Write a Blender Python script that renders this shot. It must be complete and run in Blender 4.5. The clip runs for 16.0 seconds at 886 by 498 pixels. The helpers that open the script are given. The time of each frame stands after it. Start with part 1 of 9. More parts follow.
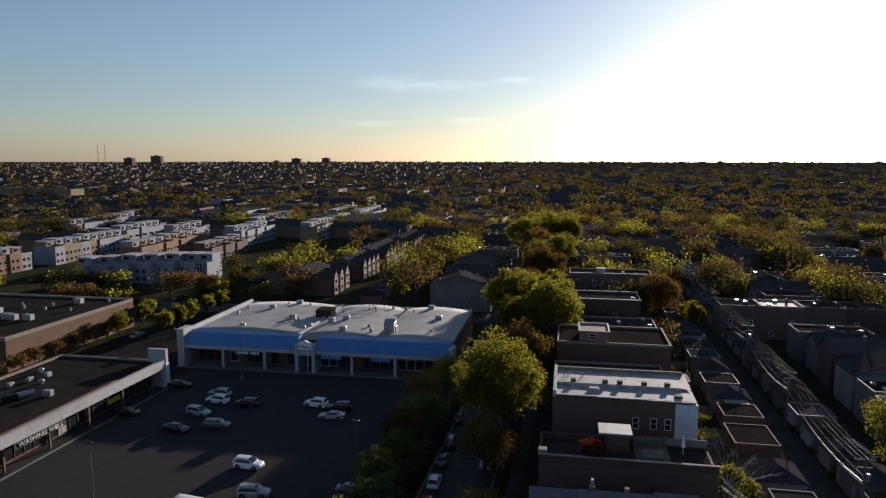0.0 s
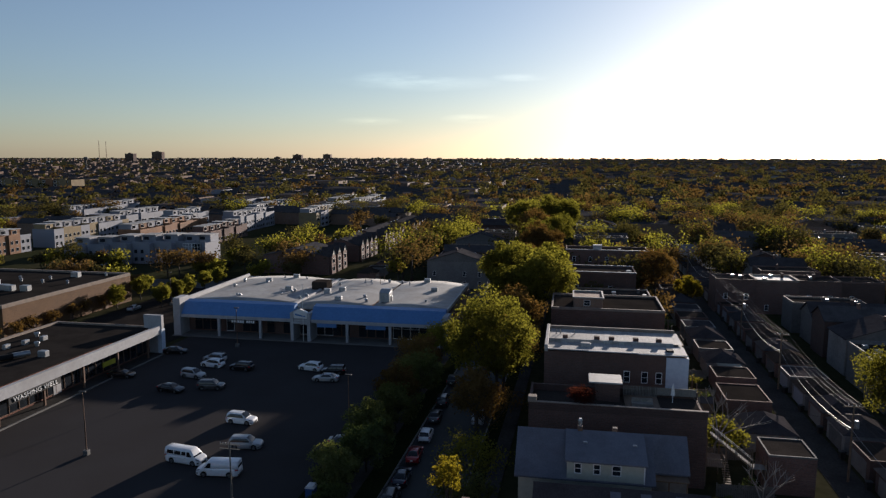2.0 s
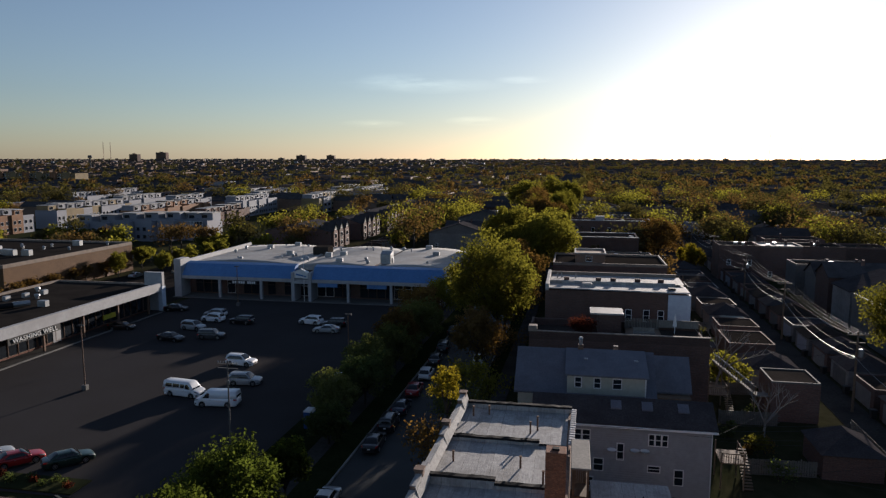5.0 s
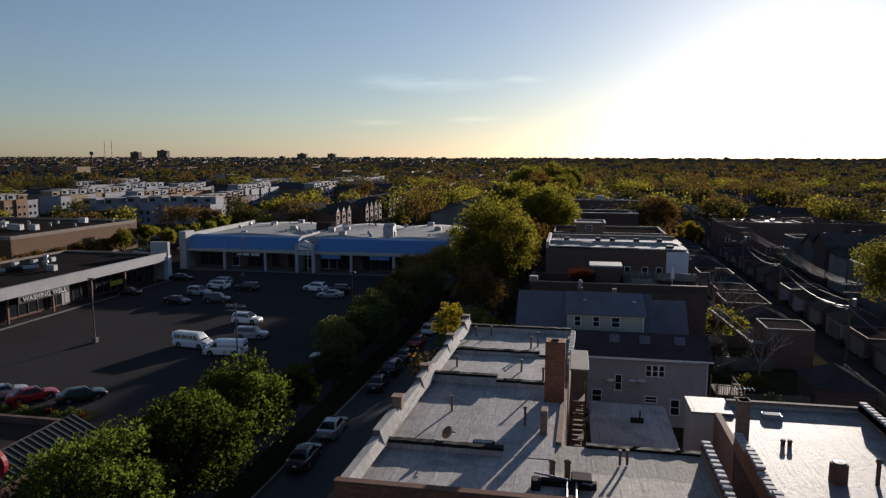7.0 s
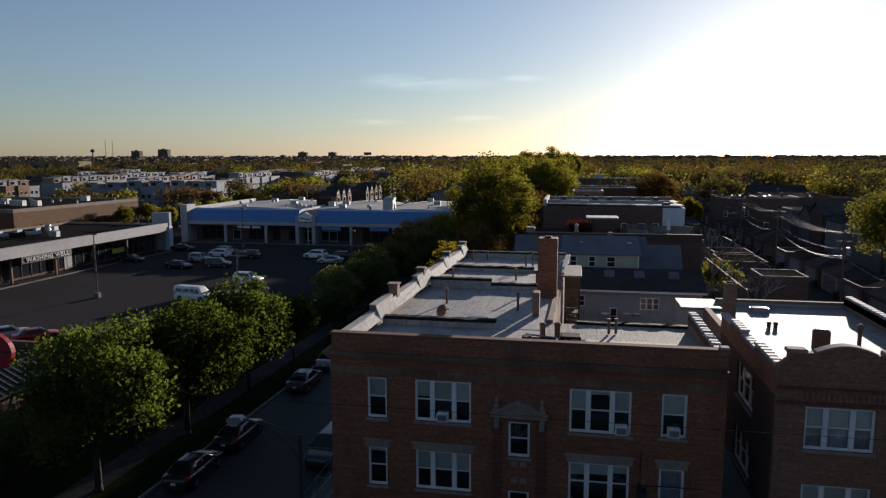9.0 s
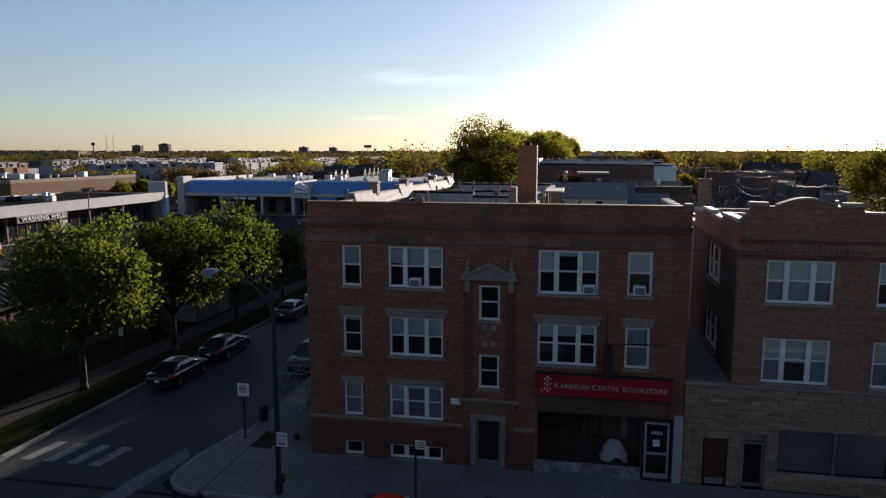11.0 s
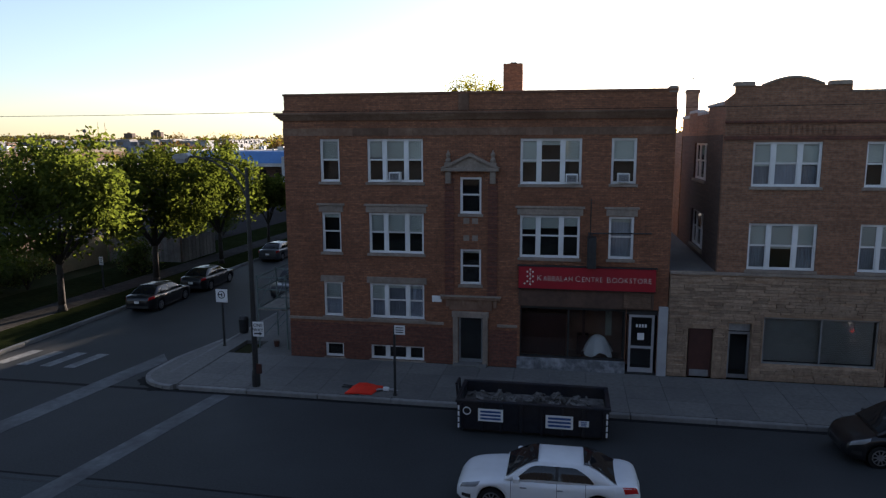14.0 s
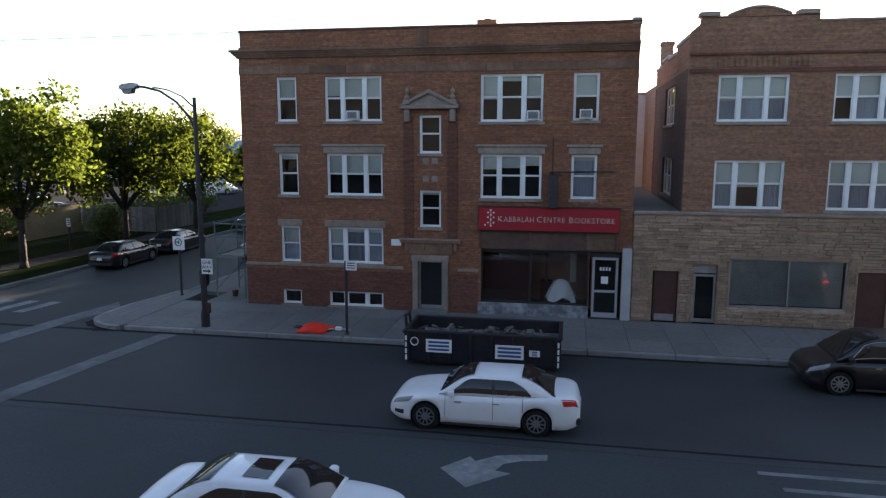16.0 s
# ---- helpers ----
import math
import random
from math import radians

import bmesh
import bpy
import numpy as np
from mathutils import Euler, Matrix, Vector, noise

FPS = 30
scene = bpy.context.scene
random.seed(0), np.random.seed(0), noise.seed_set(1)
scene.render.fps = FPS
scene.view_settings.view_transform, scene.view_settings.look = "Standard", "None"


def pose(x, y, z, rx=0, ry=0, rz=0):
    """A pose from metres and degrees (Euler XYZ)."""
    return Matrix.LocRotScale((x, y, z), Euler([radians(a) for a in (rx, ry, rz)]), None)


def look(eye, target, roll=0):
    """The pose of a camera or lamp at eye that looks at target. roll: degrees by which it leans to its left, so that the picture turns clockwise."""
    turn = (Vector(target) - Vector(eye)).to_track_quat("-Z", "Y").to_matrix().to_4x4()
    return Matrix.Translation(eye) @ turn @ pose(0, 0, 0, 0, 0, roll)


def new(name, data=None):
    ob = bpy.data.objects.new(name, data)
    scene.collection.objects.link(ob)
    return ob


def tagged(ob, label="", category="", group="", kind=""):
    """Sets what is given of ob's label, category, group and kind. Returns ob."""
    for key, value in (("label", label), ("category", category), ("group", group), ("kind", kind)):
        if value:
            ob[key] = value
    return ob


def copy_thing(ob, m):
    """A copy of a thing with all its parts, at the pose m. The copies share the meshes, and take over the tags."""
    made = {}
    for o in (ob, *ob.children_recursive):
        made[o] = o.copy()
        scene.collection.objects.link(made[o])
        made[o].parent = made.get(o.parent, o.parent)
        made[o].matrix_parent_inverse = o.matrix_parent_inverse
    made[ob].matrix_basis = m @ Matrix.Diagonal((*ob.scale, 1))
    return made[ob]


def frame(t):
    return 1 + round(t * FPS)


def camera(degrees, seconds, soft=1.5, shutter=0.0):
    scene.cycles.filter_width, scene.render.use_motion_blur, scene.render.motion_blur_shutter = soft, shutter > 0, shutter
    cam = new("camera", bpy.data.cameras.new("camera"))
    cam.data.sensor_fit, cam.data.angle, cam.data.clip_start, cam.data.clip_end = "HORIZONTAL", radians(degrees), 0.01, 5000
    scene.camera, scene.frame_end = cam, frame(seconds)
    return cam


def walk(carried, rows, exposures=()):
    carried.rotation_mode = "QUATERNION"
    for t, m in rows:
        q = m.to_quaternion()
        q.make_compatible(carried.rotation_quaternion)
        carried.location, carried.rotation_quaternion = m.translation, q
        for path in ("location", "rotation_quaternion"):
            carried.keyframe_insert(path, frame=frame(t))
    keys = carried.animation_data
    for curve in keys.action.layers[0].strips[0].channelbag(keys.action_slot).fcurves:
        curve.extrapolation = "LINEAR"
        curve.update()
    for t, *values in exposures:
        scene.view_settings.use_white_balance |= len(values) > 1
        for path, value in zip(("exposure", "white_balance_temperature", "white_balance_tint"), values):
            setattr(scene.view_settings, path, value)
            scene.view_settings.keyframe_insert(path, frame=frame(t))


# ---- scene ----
cam = camera(65.0, 16.0, soft=1.3)
PATH = [
    (0, (7.461, -22.659, 47.257), (7.112, -20.707, 46.996), -0.0),
    (0.5, (7.538, -23.229, 45.666), (7.188, -21.277, 45.4), 0.0),
    (1, (7.823, -23.532, 44.14), (7.472, -21.581, 43.872), -0.2),
    (1.5, (8.547, -23.676, 42.588), (8.196, -21.726, 42.321), -0.1),
    (2, (8.965, -23.624, 41.036), (8.613, -21.673, 40.768), 0.1),
    (2.5, (9.038, -23.711, 39.5), (8.684, -21.76, 39.234), 0.1),
    (3, (9.187, -23.633, 37.945), (8.831, -21.683, 37.679), 0.0),
    (3.5, (9.244, -23.666, 36.443), (8.887, -21.716, 36.178), 0.1),
    (4, (9.291, -23.669, 34.896), (8.933, -21.719, 34.633), 0.1),
    (6.3, (9.849, -26.183, 27.854), (9.483, -24.234, 27.593), 0.0),
    (6.5, (9.825, -26.568, 27.353), (9.461, -24.619, 27.087), 0.0),
    (7, (9.822, -26.925, 25.866), (9.458, -24.976, 25.603), 0.1),
    (7.5, (9.876, -27.349, 24.325), (9.511, -25.399, 24.068), 0.1),
    (8, (10.003, -28.096, 22.84), (9.638, -26.147, 22.576), 0.1),
    (8.5, (10.18, -28.547, 21.431), (9.813, -26.599, 21.166), -0.1),
    (8.7, (10.311, -28.586, 20.817), (9.944, -26.638, 20.551), -0.1),
    (10.8, (11.883, -29.75, 14.595), (11.516, -27.801, 14.343), 0.1),
    (11, (12.012, -29.794, 14.286), (11.643, -27.848, 14.01), 0.0),
    (11.5, (12.095, -29.964, 12.862), (11.721, -28.019, 12.589), 0.1),
    (12, (12.208, -29.869, 11.681), (11.825, -27.928, 11.391), 0.0),
    (12.5, (12.106, -29.869, 10.906), (11.739, -27.926, 10.606), 0.0),
    (13, (12.144, -29.904, 10.635), (11.782, -27.961, 10.334), 0.1),
    (13.5, (12.27, -29.834, 10.422), (11.903, -27.892, 10.114), -0.0),
    (14, (12.598, -29.635, 10.081), (12.245, -27.691, 9.771), -0.2),
    (14.5, (13.442, -29.349, 9.475), (13.089, -27.405, 9.163), 0.1),
    (15, (13.816, -29.158, 8.578), (13.465, -27.212, 8.276), 0.1),
    (15.5, (14.12, -28.963, 7.975), (13.765, -27.018, 7.675), 0.1),
    (16, (14.238, -28.849, 7.379), (13.884, -26.904, 7.076), 0.1),
]
walk(cam, [(t, look(eye, target, roll)) for t, eye, target, roll in PATH],
     exposures=[(0.0, 0.74, 6050, 16), (4.2, 0.69, 6050, 16), (6.5, 0.55, 6050, 16), (8.7, 0.55, 6050, 16), (11.0, 1.11, 6250, 17), (12.5, 1.59, 6400, 18), (14.0, 1.99, 6600, 18), (15.0, 2.44, 6750, 17), (16.0, 2.89, 6850, 16)])

# ---- light ----
SUN_AZ, SUN_EL = 16.0, 9.2          # degrees from +y towards +x, degrees over the horizon
SKEW = 0.026                         # the side streets lean this much to +x for each metre of y

world = bpy.data.worlds.new("sky")
scene.world = world
world.use_nodes = True
wn, wl = world.node_tree.nodes, world.node_tree.links
wn.clear()
w_out = wn.new("ShaderNodeOutputWorld")
w_bg = wn.new("ShaderNodeBackground")
w_sky = wn.new("ShaderNodeTexSky")
w_sky.sky_type = "NISHITA"
w_sky.sun_disc = False
w_sky.sun_elevation = radians(SUN_EL)
w_sky.sun_rotation = radians(SUN_AZ)
w_sky.air_density, w_sky.dust_density, w_sky.ozone_density = 1.0, 0.35, 3.0
w_bg.inputs["Strength"].default_value = 0.065
# faint streaks of high cloud over a slightly hazy sky
w_co, w_map = wn.new("ShaderNodeTexCoord"), wn.new("ShaderNodeMapping")
w_map.inputs["Scale"].default_value = (5.0, 5.0, 34.0)
wl.new(w_co.outputs["Generated"], w_map.inputs["Vector"])
w_noise = wn.new("ShaderNodeTexNoise")
w_noise.inputs["Scale"].default_value, w_noise.inputs["Detail"].default_value, w_noise.inputs["Roughness"].default_value = 1.6, 7.0, 0.62
wl.new(w_map.outputs[0], w_noise.inputs["Vector"])
w_r1 = wn.new("ShaderNodeMapRange")
w_r1.inputs["From Min"].default_value, w_r1.inputs["From Max"].default_value = 0.36, 0.72
wl.new(w_noise.outputs["Fac"], w_r1.inputs["Value"])
# a few thin wisps: the way to each, its half width and half height
WISPS = ((((-0.228, 0.968, 0.107), 0.077, 0.0122),
          ((-0.069, 0.992, 0.107), 0.045, 0.0065),
          ((-0.278, 0.959, 0.047), 0.049, 0.0065),
          ((-0.136, 0.989, 0.051), 0.049, 0.0073),
          ((-0.213, 0.972, 0.1), 0.122, 0.013)))
w_sum = None
for way, wide, high in WISPS:
    wm, wg = wn.new("ShaderNodeMapping"), wn.new("ShaderNodeTexGradient")
    wm.vector_type, wg.gradient_type = "TEXTURE", "SPHERICAL"
    wm.inputs["Location"].default_value, wm.inputs["Scale"].default_value = way, (wide, wide, high)
    wl.new(w_co.outputs["Generated"], wm.inputs["Vector"]), wl.new(wm.outputs[0], wg.inputs["Vector"])
    if w_sum is None:
        w_sum = wg.outputs["Fac"]
    else:
        wa = wn.new("ShaderNodeMath")
        wl.new(w_sum, wa.inputs[0]), wl.new(wg.outputs["Fac"], wa.inputs[1])
        w_sum = wa.outputs[0]
w_mul = wn.new("ShaderNodeMath")
w_mul.operation, w_mul.use_clamp = "MULTIPLY", True
wl.new(w_r1.outputs[0], w_mul.inputs[0]), wl.new(w_sum, w_mul.inputs[1])
w_hs = wn.new("ShaderNodeHueSaturation")
w_hs.inputs["Saturation"].default_value = 0.8
wl.new(w_sky.outputs[0], w_hs.inputs["Color"])
w_mix = wn.new("ShaderNodeMix")
w_mix.data_type, w_mix.blend_type = "RGBA", "MULTIPLY"
w_mix.inputs[7].default_value = (1.4, 1.35, 1.27, 1)
wl.new(w_mul.outputs[0], w_mix.inputs["Factor"]), wl.new(w_hs.outputs[0], w_mix.inputs[6])
wl.new(w_mix.outputs[2], w_bg.inputs["Color"])
wl.new(w_bg.outputs[0], w_out.inputs["Surface"])

sun = new("sun", bpy.data.lights.new("sun", "SUN"))
sun.data.energy, sun.data.angle, sun.data.color = 5.0, radians(0.6), (1.0, 0.87, 0.70)
sun_dir = Vector((math.sin(radians(SUN_AZ)) * math.cos(radians(SUN_EL)), math.cos(radians(SUN_AZ)) * math.cos(radians(SUN_EL)), math.sin(radians(SUN_EL))))
sun.matrix_world = look(sun_dir * 300, (0, 0, 0))

# ---- materials ----
def nodes_of(name):
    m = bpy.data.materials.new(name)
    m.use_nodes = True
    n, l = m.node_tree.nodes, m.node_tree.links
    return m, n, l, n["Principled BSDF"]


def noise_node(n, l, coord, scale, detail=4.0, rough=0.6):
    t = n.new("ShaderNodeTexNoise")
    t.inputs["Scale"].default_value, t.inputs["Detail"].default_value, t.inputs["Roughness"].default_value = scale, detail, rough
    l.new(coord, t.inputs["Vector"])
    return t


def ramp(n, l, fac, stops):
    r = n.new("ShaderNodeValToRGB")
    while len(r.color_ramp.elements) < len(stops):
        r.color_ramp.elements.new(0.5)
    for e, (p, c) in zip(r.color_ramp.elements, stops):
        e.position, e.color = p, (*c, 1)
    l.new(fac, r.inputs["Fac"])
    return r


def mixed(n, l, a, b, fac, mode="MIX"):
    x = n.new("ShaderNodeMix")
    x.data_type, x.blend_type = "RGBA", mode
    if isinstance(fac, (int, float)):
        x.inputs["Factor"].default_value = fac
    else:
        l.new(fac, x.inputs["Factor"])
    for s, v in ((6, a), (7, b)):
        if isinstance(v, tuple):
            x.inputs[s].default_value = (*v, 1)
        else:
            l.new(v, x.inputs[s])
    return x.outputs[2]


def surf(name, a, b, fine=3.0, coarse=0.25, rough=0.85, metal=0.0, bump=0.25, bump_dist=0.02, stain=None, stain_amt=0.5, tint=0.0, spec=0.5, objspace=False):
    """Two colours mixed by a fine grain, blotched at a coarse scale, with relief; tint varies whole objects a little."""
    m, n, l, p = nodes_of(name)
    if objspace:
        co = n.new("ShaderNodeTexCoord").outputs["Object"]
    else:
        co = n.new("ShaderNodeNewGeometry").outputs["Position"]
    f = noise_node(n, l, co, fine, 6)
    c = noise_node(n, l, co, coarse, 4)
    col = ramp(n, l, f.outputs["Fac"], ((0.3, a), (0.7, b))).outputs["Color"]
    dark = tuple(v * 0.62 for v in a) if stain is None else stain
    cm = ramp(n, l, c.outputs["Fac"], ((0.42, (0, 0, 0)), (0.68, (stain_amt,) * 3)))
    col = mixed(n, l, col, dark, cm.outputs["Color"])
    if tint:
        oi = n.new("ShaderNodeObjectInfo")
        hs = n.new("ShaderNodeHueSaturation")
        mr = n.new("ShaderNodeMapRange")
        mr.inputs["To Min"].default_value, mr.inputs["To Max"].default_value = 1 - tint, 1 + tint
        l.new(oi.outputs["Random"], mr.inputs["Value"])
        l.new(mr.outputs[0], hs.inputs["Value"])
        l.new(col, hs.inputs["Color"])
        col = hs.outputs["Color"]
    l.new(col, p.inputs["Base Color"])
    p.inputs["Roughness"].default_value, p.inputs["Metallic"].default_value = rough, metal
    p.inputs["Specular IOR Level"].default_value = spec
    if bump:
        b_ = n.new("ShaderNodeBump")
        b_.inputs["Strength"].default_value, b_.inputs["Distance"].default_value = bump, bump_dist
        l.new(f.outputs["Fac"], b_.inputs["Height"])
        l.new(b_.outputs[0], p.inputs["Normal"])
    return m


def bricks(name, a, b, mortar, bw=0.21, bh=0.07, joint=0.008, rough=0.9, tint=0.0, streak=0.4):
    """Brickwork on upright walls along x or y."""
    m, n, l, p = nodes_of(name)
    g = n.new("ShaderNodeNewGeometry")
    sx = n.new("ShaderNodeSeparateXYZ")
    l.new(g.outputs["Position"], sx.inputs[0])
    add = n.new("ShaderNodeMath")
    l.new(sx.outputs[0], add.inputs[0]), l.new(sx.outputs[1], add.inputs[1])
    cx = n.new("ShaderNodeCombineXYZ")
    l.new(add.outputs[0], cx.inputs[0]), l.new(sx.outputs[2], cx.inputs[1])
    t = n.new("ShaderNodeTexBrick")
    t.inputs["Scale"].default_value = 1.0
    t.inputs["Brick Width"].default_value, t.inputs["Row Height"].default_value, t.inputs["Mortar Size"].default_value = bw, bh, joint
    t.inputs["Color1"].default_value, t.inputs["Color2"].default_value, t.inputs["Mortar"].default_value = (*a, 1), (*b, 1), (*mortar, 1)
    l.new(cx.outputs[0], t.inputs["Vector"])
    c = noise_node(n, l, g.outputs["Position"], 0.5, 5)
    col = mixed(n, l, t.outputs["Color"], tuple(v * 0.45 for v in a), ramp(n, l, c.outputs["Fac"], ((0.45, (0, 0, 0)), (0.7, (streak,) * 3))).outputs["Color"])
    st = n.new("ShaderNodeVectorMath")
    st.operation = "MULTIPLY"
    st.inputs[1].default_value = (0.55, 9.0, 1.0)
    l.new(cx.outputs[0], st.inputs[0])
    cs = noise_node(n, l, st.outputs[0], 1.0, 4)
    col = mixed(n, l, col, ramp(n, l, cs.outputs["Fac"], ((0.32, (0.8,) * 3), (0.68, (1.18,) * 3))).outputs["Color"], 1.0, "MULTIPLY")
    k = noise_node(n, l, cx.outputs[0], 7.0, 3)
    col = mixed(n, l, col, ramp(n, l, k.outputs["Fac"], ((0.3, (0.72,) * 3), (0.7, (1.2,) * 3))).outputs["Color"], 1.0, "MULTIPLY")
    if tint:
        oi = n.new("ShaderNodeObjectInfo")
        hs = n.new("ShaderNodeHueSaturation")
        mr = n.new("ShaderNodeMapRange")
        mr.inputs["To Min"].default_value, mr.inputs["To Max"].default_value = 1 - tint, 1 + tint
        l.new(oi.outputs["Random"], mr.inputs["Value"]), l.new(mr.outputs[0], hs.inputs["Value"]), l.new(col, hs.inputs["Color"])
        col = hs.outputs["Color"]
    l.new(col, p.inputs["Base Color"])
    p.inputs["Roughness"].default_value = rough
    b_ = n.new("ShaderNodeBump")
    b_.inputs["Strength"].default_value, b_.inputs["Distance"].default_value, b_.invert = 0.6, 0.008, True
    l.new(t.outputs["Fac"], b_.inputs["Height"])
    l.new(b_.outputs[0], p.inputs["Normal"])
    return m


def leafy(name, a, b, trans=0.6, glow=(1.30, 1.38, 0.62)):
    """Leaves: each leaf takes its own shade, and lets light through."""
    m, n, l, p = nodes_of(name)
    g = n.new("ShaderNodeNewGeometry")
    col = ramp(n, l, g.outputs["Random Per Island"], ((0.0, a), (1.0, b))).outputs["Color"]
    oi = n.new("ShaderNodeObjectInfo")
    hs = n.new("ShaderNodeHueSaturation")
    mr = n.new("ShaderNodeMapRange")
    mr.inputs["To Min"].default_value, mr.inputs["To Max"].default_value = 0.75, 1.25
    l.new(oi.outputs["Random"], mr.inputs["Value"]), l.new(mr.outputs[0], hs.inputs["Value"]), l.new(col, hs.inputs["Color"])
    d, t, x = n.new("ShaderNodeBsdfDiffuse"), n.new("ShaderNodeBsdfTranslucent"), n.new("ShaderNodeMixShader")
    l.new(hs.outputs["Color"], d.inputs["Color"])
    tc = mixed(n, l, hs.outputs["Color"], glow, 1.0, "MULTIPLY")
    l.new(tc, t.inputs["Color"])
    x.inputs[0].default_value = trans
    l.new(d.outputs[0], x.inputs[1]), l.new(t.outputs[0], x.inputs[2])
    l.new(x.outputs[0], n["Material Output"].inputs["Surface"])
    return m


def pane(name, tint=(0.8, 0.85, 0.9)):
    """Thin window glass: see-through, with a reflection that grows at a slant."""
    m, n, l, p = nodes_of(name)
    tr, gl, x, f = n.new("ShaderNodeBsdfTransparent"), n.new("ShaderNodeBsdfGlossy"), n.new("ShaderNodeMixShader"), n.new("ShaderNodeFresnel")
    tr.inputs["Color"].default_value = (*tint, 1)
    gl.inputs["Roughness"].default_value = 0.03
    f.inputs["IOR"].default_value = 1.55
    l.new(f.outputs[0], x.inputs[0]), l.new(tr.outputs[0], x.inputs[1]), l.new(gl.outputs[0], x.inputs[2])
    l.new(x.outputs[0], n["Material Output"].inputs["Surface"])
    return m


def paint(name, c, rough=0.3, metal=0.0, coat=0.0, dirt=0.15):
    m, n, l, p = nodes_of(name)
    co = n.new("ShaderNodeTexCoord").outputs["Object"]
    f = noise_node(n, l, co, 2.5, 5)
    col = mixed(n, l, c, tuple(v * 0.6 for v in c), ramp(n, l, f.outputs["Fac"], ((0.45, (0, 0, 0)), (0.75, (dirt * 2,) * 3))).outputs["Color"])
    l.new(col, p.inputs["Base Color"])
    p.inputs["Roughness"].default_value, p.inputs["Metallic"].default_value = rough, metal
    p.inputs["Coat Weight"].default_value, p.inputs["Coat Roughness"].default_value = coat, 0.06
    return m


M = {}
M["ground"] = surf("ground_earth", (0.03, 0.031, 0.017), (0.056, 0.051, 0.03), 0.5, 0.02, 0.95, stain=(0.024, 0.032, 0.012), stain_amt=0.8, spec=0.0)
M["grass"] = surf("grass", (0.013, 0.018, 0.007), (0.026, 0.031, 0.013), 4.0, 0.3, 0.95, bump=0.6, bump_dist=0.05, spec=0.0)
M["asphalt"] = surf("asphalt", (0.023, 0.025, 0.026), (0.038, 0.0405, 0.041), 14.0, 0.12, 0.75, stain=(0.05, 0.0535, 0.055), stain_amt=0.6, bump=0.3, bump_dist=0.01, spec=0.3)
M["asphalt_worn"] = surf("worn_pale_asphalt", (0.035, 0.041, 0.043), (0.055, 0.062, 0.064), 12.0, 0.15, 0.8, stain=(0.034, 0.037, 0.039), stain_amt=0.8, bump=0.3, bump_dist=0.01, spec=0.25)
M["lot"] = surf("lot_asphalt", (0.041, 0.0385, 0.039), (0.061, 0.057, 0.057), 9.0, 0.06, 0.9, stain=(0.042, 0.038, 0.036), stain_amt=0.7, bump=0.25, bump_dist=0.01, spec=0.0)
M["alley"] = surf("alley_concrete", (0.045, 0.042, 0.039), (0.075, 0.071, 0.067), 3.0, 0.2, 0.9, stain_amt=0.6, spec=0.0)
M["concrete"] = surf("concrete", (0.115, 0.111, 0.103), (0.17, 0.164, 0.153), 6.0, 0.35, 0.9, stain=(0.10, 0.098, 0.095), stain_amt=0.7, tint=0.12)
M["kerb"] = surf("kerb_concrete", (0.17, 0.168, 0.16), (0.25, 0.246, 0.235), 5.0, 0.5, 0.9, stain=(0.12, 0.115, 0.11), stain_amt=0.7, tint=0.1)
M["line"] = surf("road_paint", (0.13, 0.138, 0.14), (0.25, 0.26, 0.26), 5.0, 1.2, 0.8, stain=(0.10, 0.10, 0.10), stain_amt=0.85, bump=0.1)
M["line_worn"] = surf("worn_road_paint", (0.11, 0.115, 0.115), (0.2, 0.2, 0.2), 3.0, 0.8, 0.85, stain=(0.06, 0.06, 0.06), stain_amt=0.9, bump=0.1)
M["line_faint"] = surf("faint_concrete_band", (0.085, 0.092, 0.096), (0.145, 0.152, 0.155), 3.0, 0.7, 0.85, stain=(0.05, 0.05, 0.052), stain_amt=0.85, bump=0.1)
M["brick_red"] = bricks("red_brick", (0.312, 0.122, 0.060), (0.205, 0.077, 0.041), (0.115, 0.072, 0.048), streak=0.8)
M["brick_dark"] = bricks("dark_red_brick", (0.185, 0.062, 0.038), (0.125, 0.042, 0.028), (0.09, 0.056, 0.043))
M["brick_store"] = bricks("tan_store_brick", (0.155, 0.079, 0.030), (0.115, 0.058, 0.023), (0.085, 0.049, 0.025))
M["brick_tan"] = bricks("brown_brick", (0.30, 0.14, 0.078), (0.215, 0.098, 0.056), (0.19, 0.135, 0.098))
M["brick_common"] = bricks("common_brick", (0.25, 0.15, 0.10), (0.17, 0.10, 0.07), (0.16, 0.14, 0.12), tint=0.25)
M["brick_house"] = bricks("house_brick", (0.15, 0.082, 0.062), (0.11, 0.056, 0.044), (0.10, 0.085, 0.078), tint=0.35)
M["stone_brown"] = surf("brown_stained_stone", (0.155, 0.073, 0.046), (0.205, 0.104, 0.068), 8.0, 0.9, 0.9, stain=(0.10, 0.05, 0.034), stain_amt=0.6, spec=0.2)
M["stone_mixed"] = surf("soot_stained_stone", (0.15, 0.086, 0.058), (0.225, 0.142, 0.10), 5.0, 0.5, 0.9, stain=(0.10, 0.055, 0.038), stain_amt=0.8, tint=0.28, spec=0.2)
M["limestone"] = surf("limestone", (0.215, 0.168, 0.135), (0.30, 0.242, 0.195), 8.0, 0.9, 0.9, stain=(0.125, 0.098, 0.08), stain_amt=0.6)
M["stone"] = surf("veneer_stone", (0.235, 0.158, 0.108), (0.36, 0.25, 0.172), 9.0, 1.6, 0.9, stain=(0.15, 0.09, 0.058), stain_amt=0.6, tint=0.26)
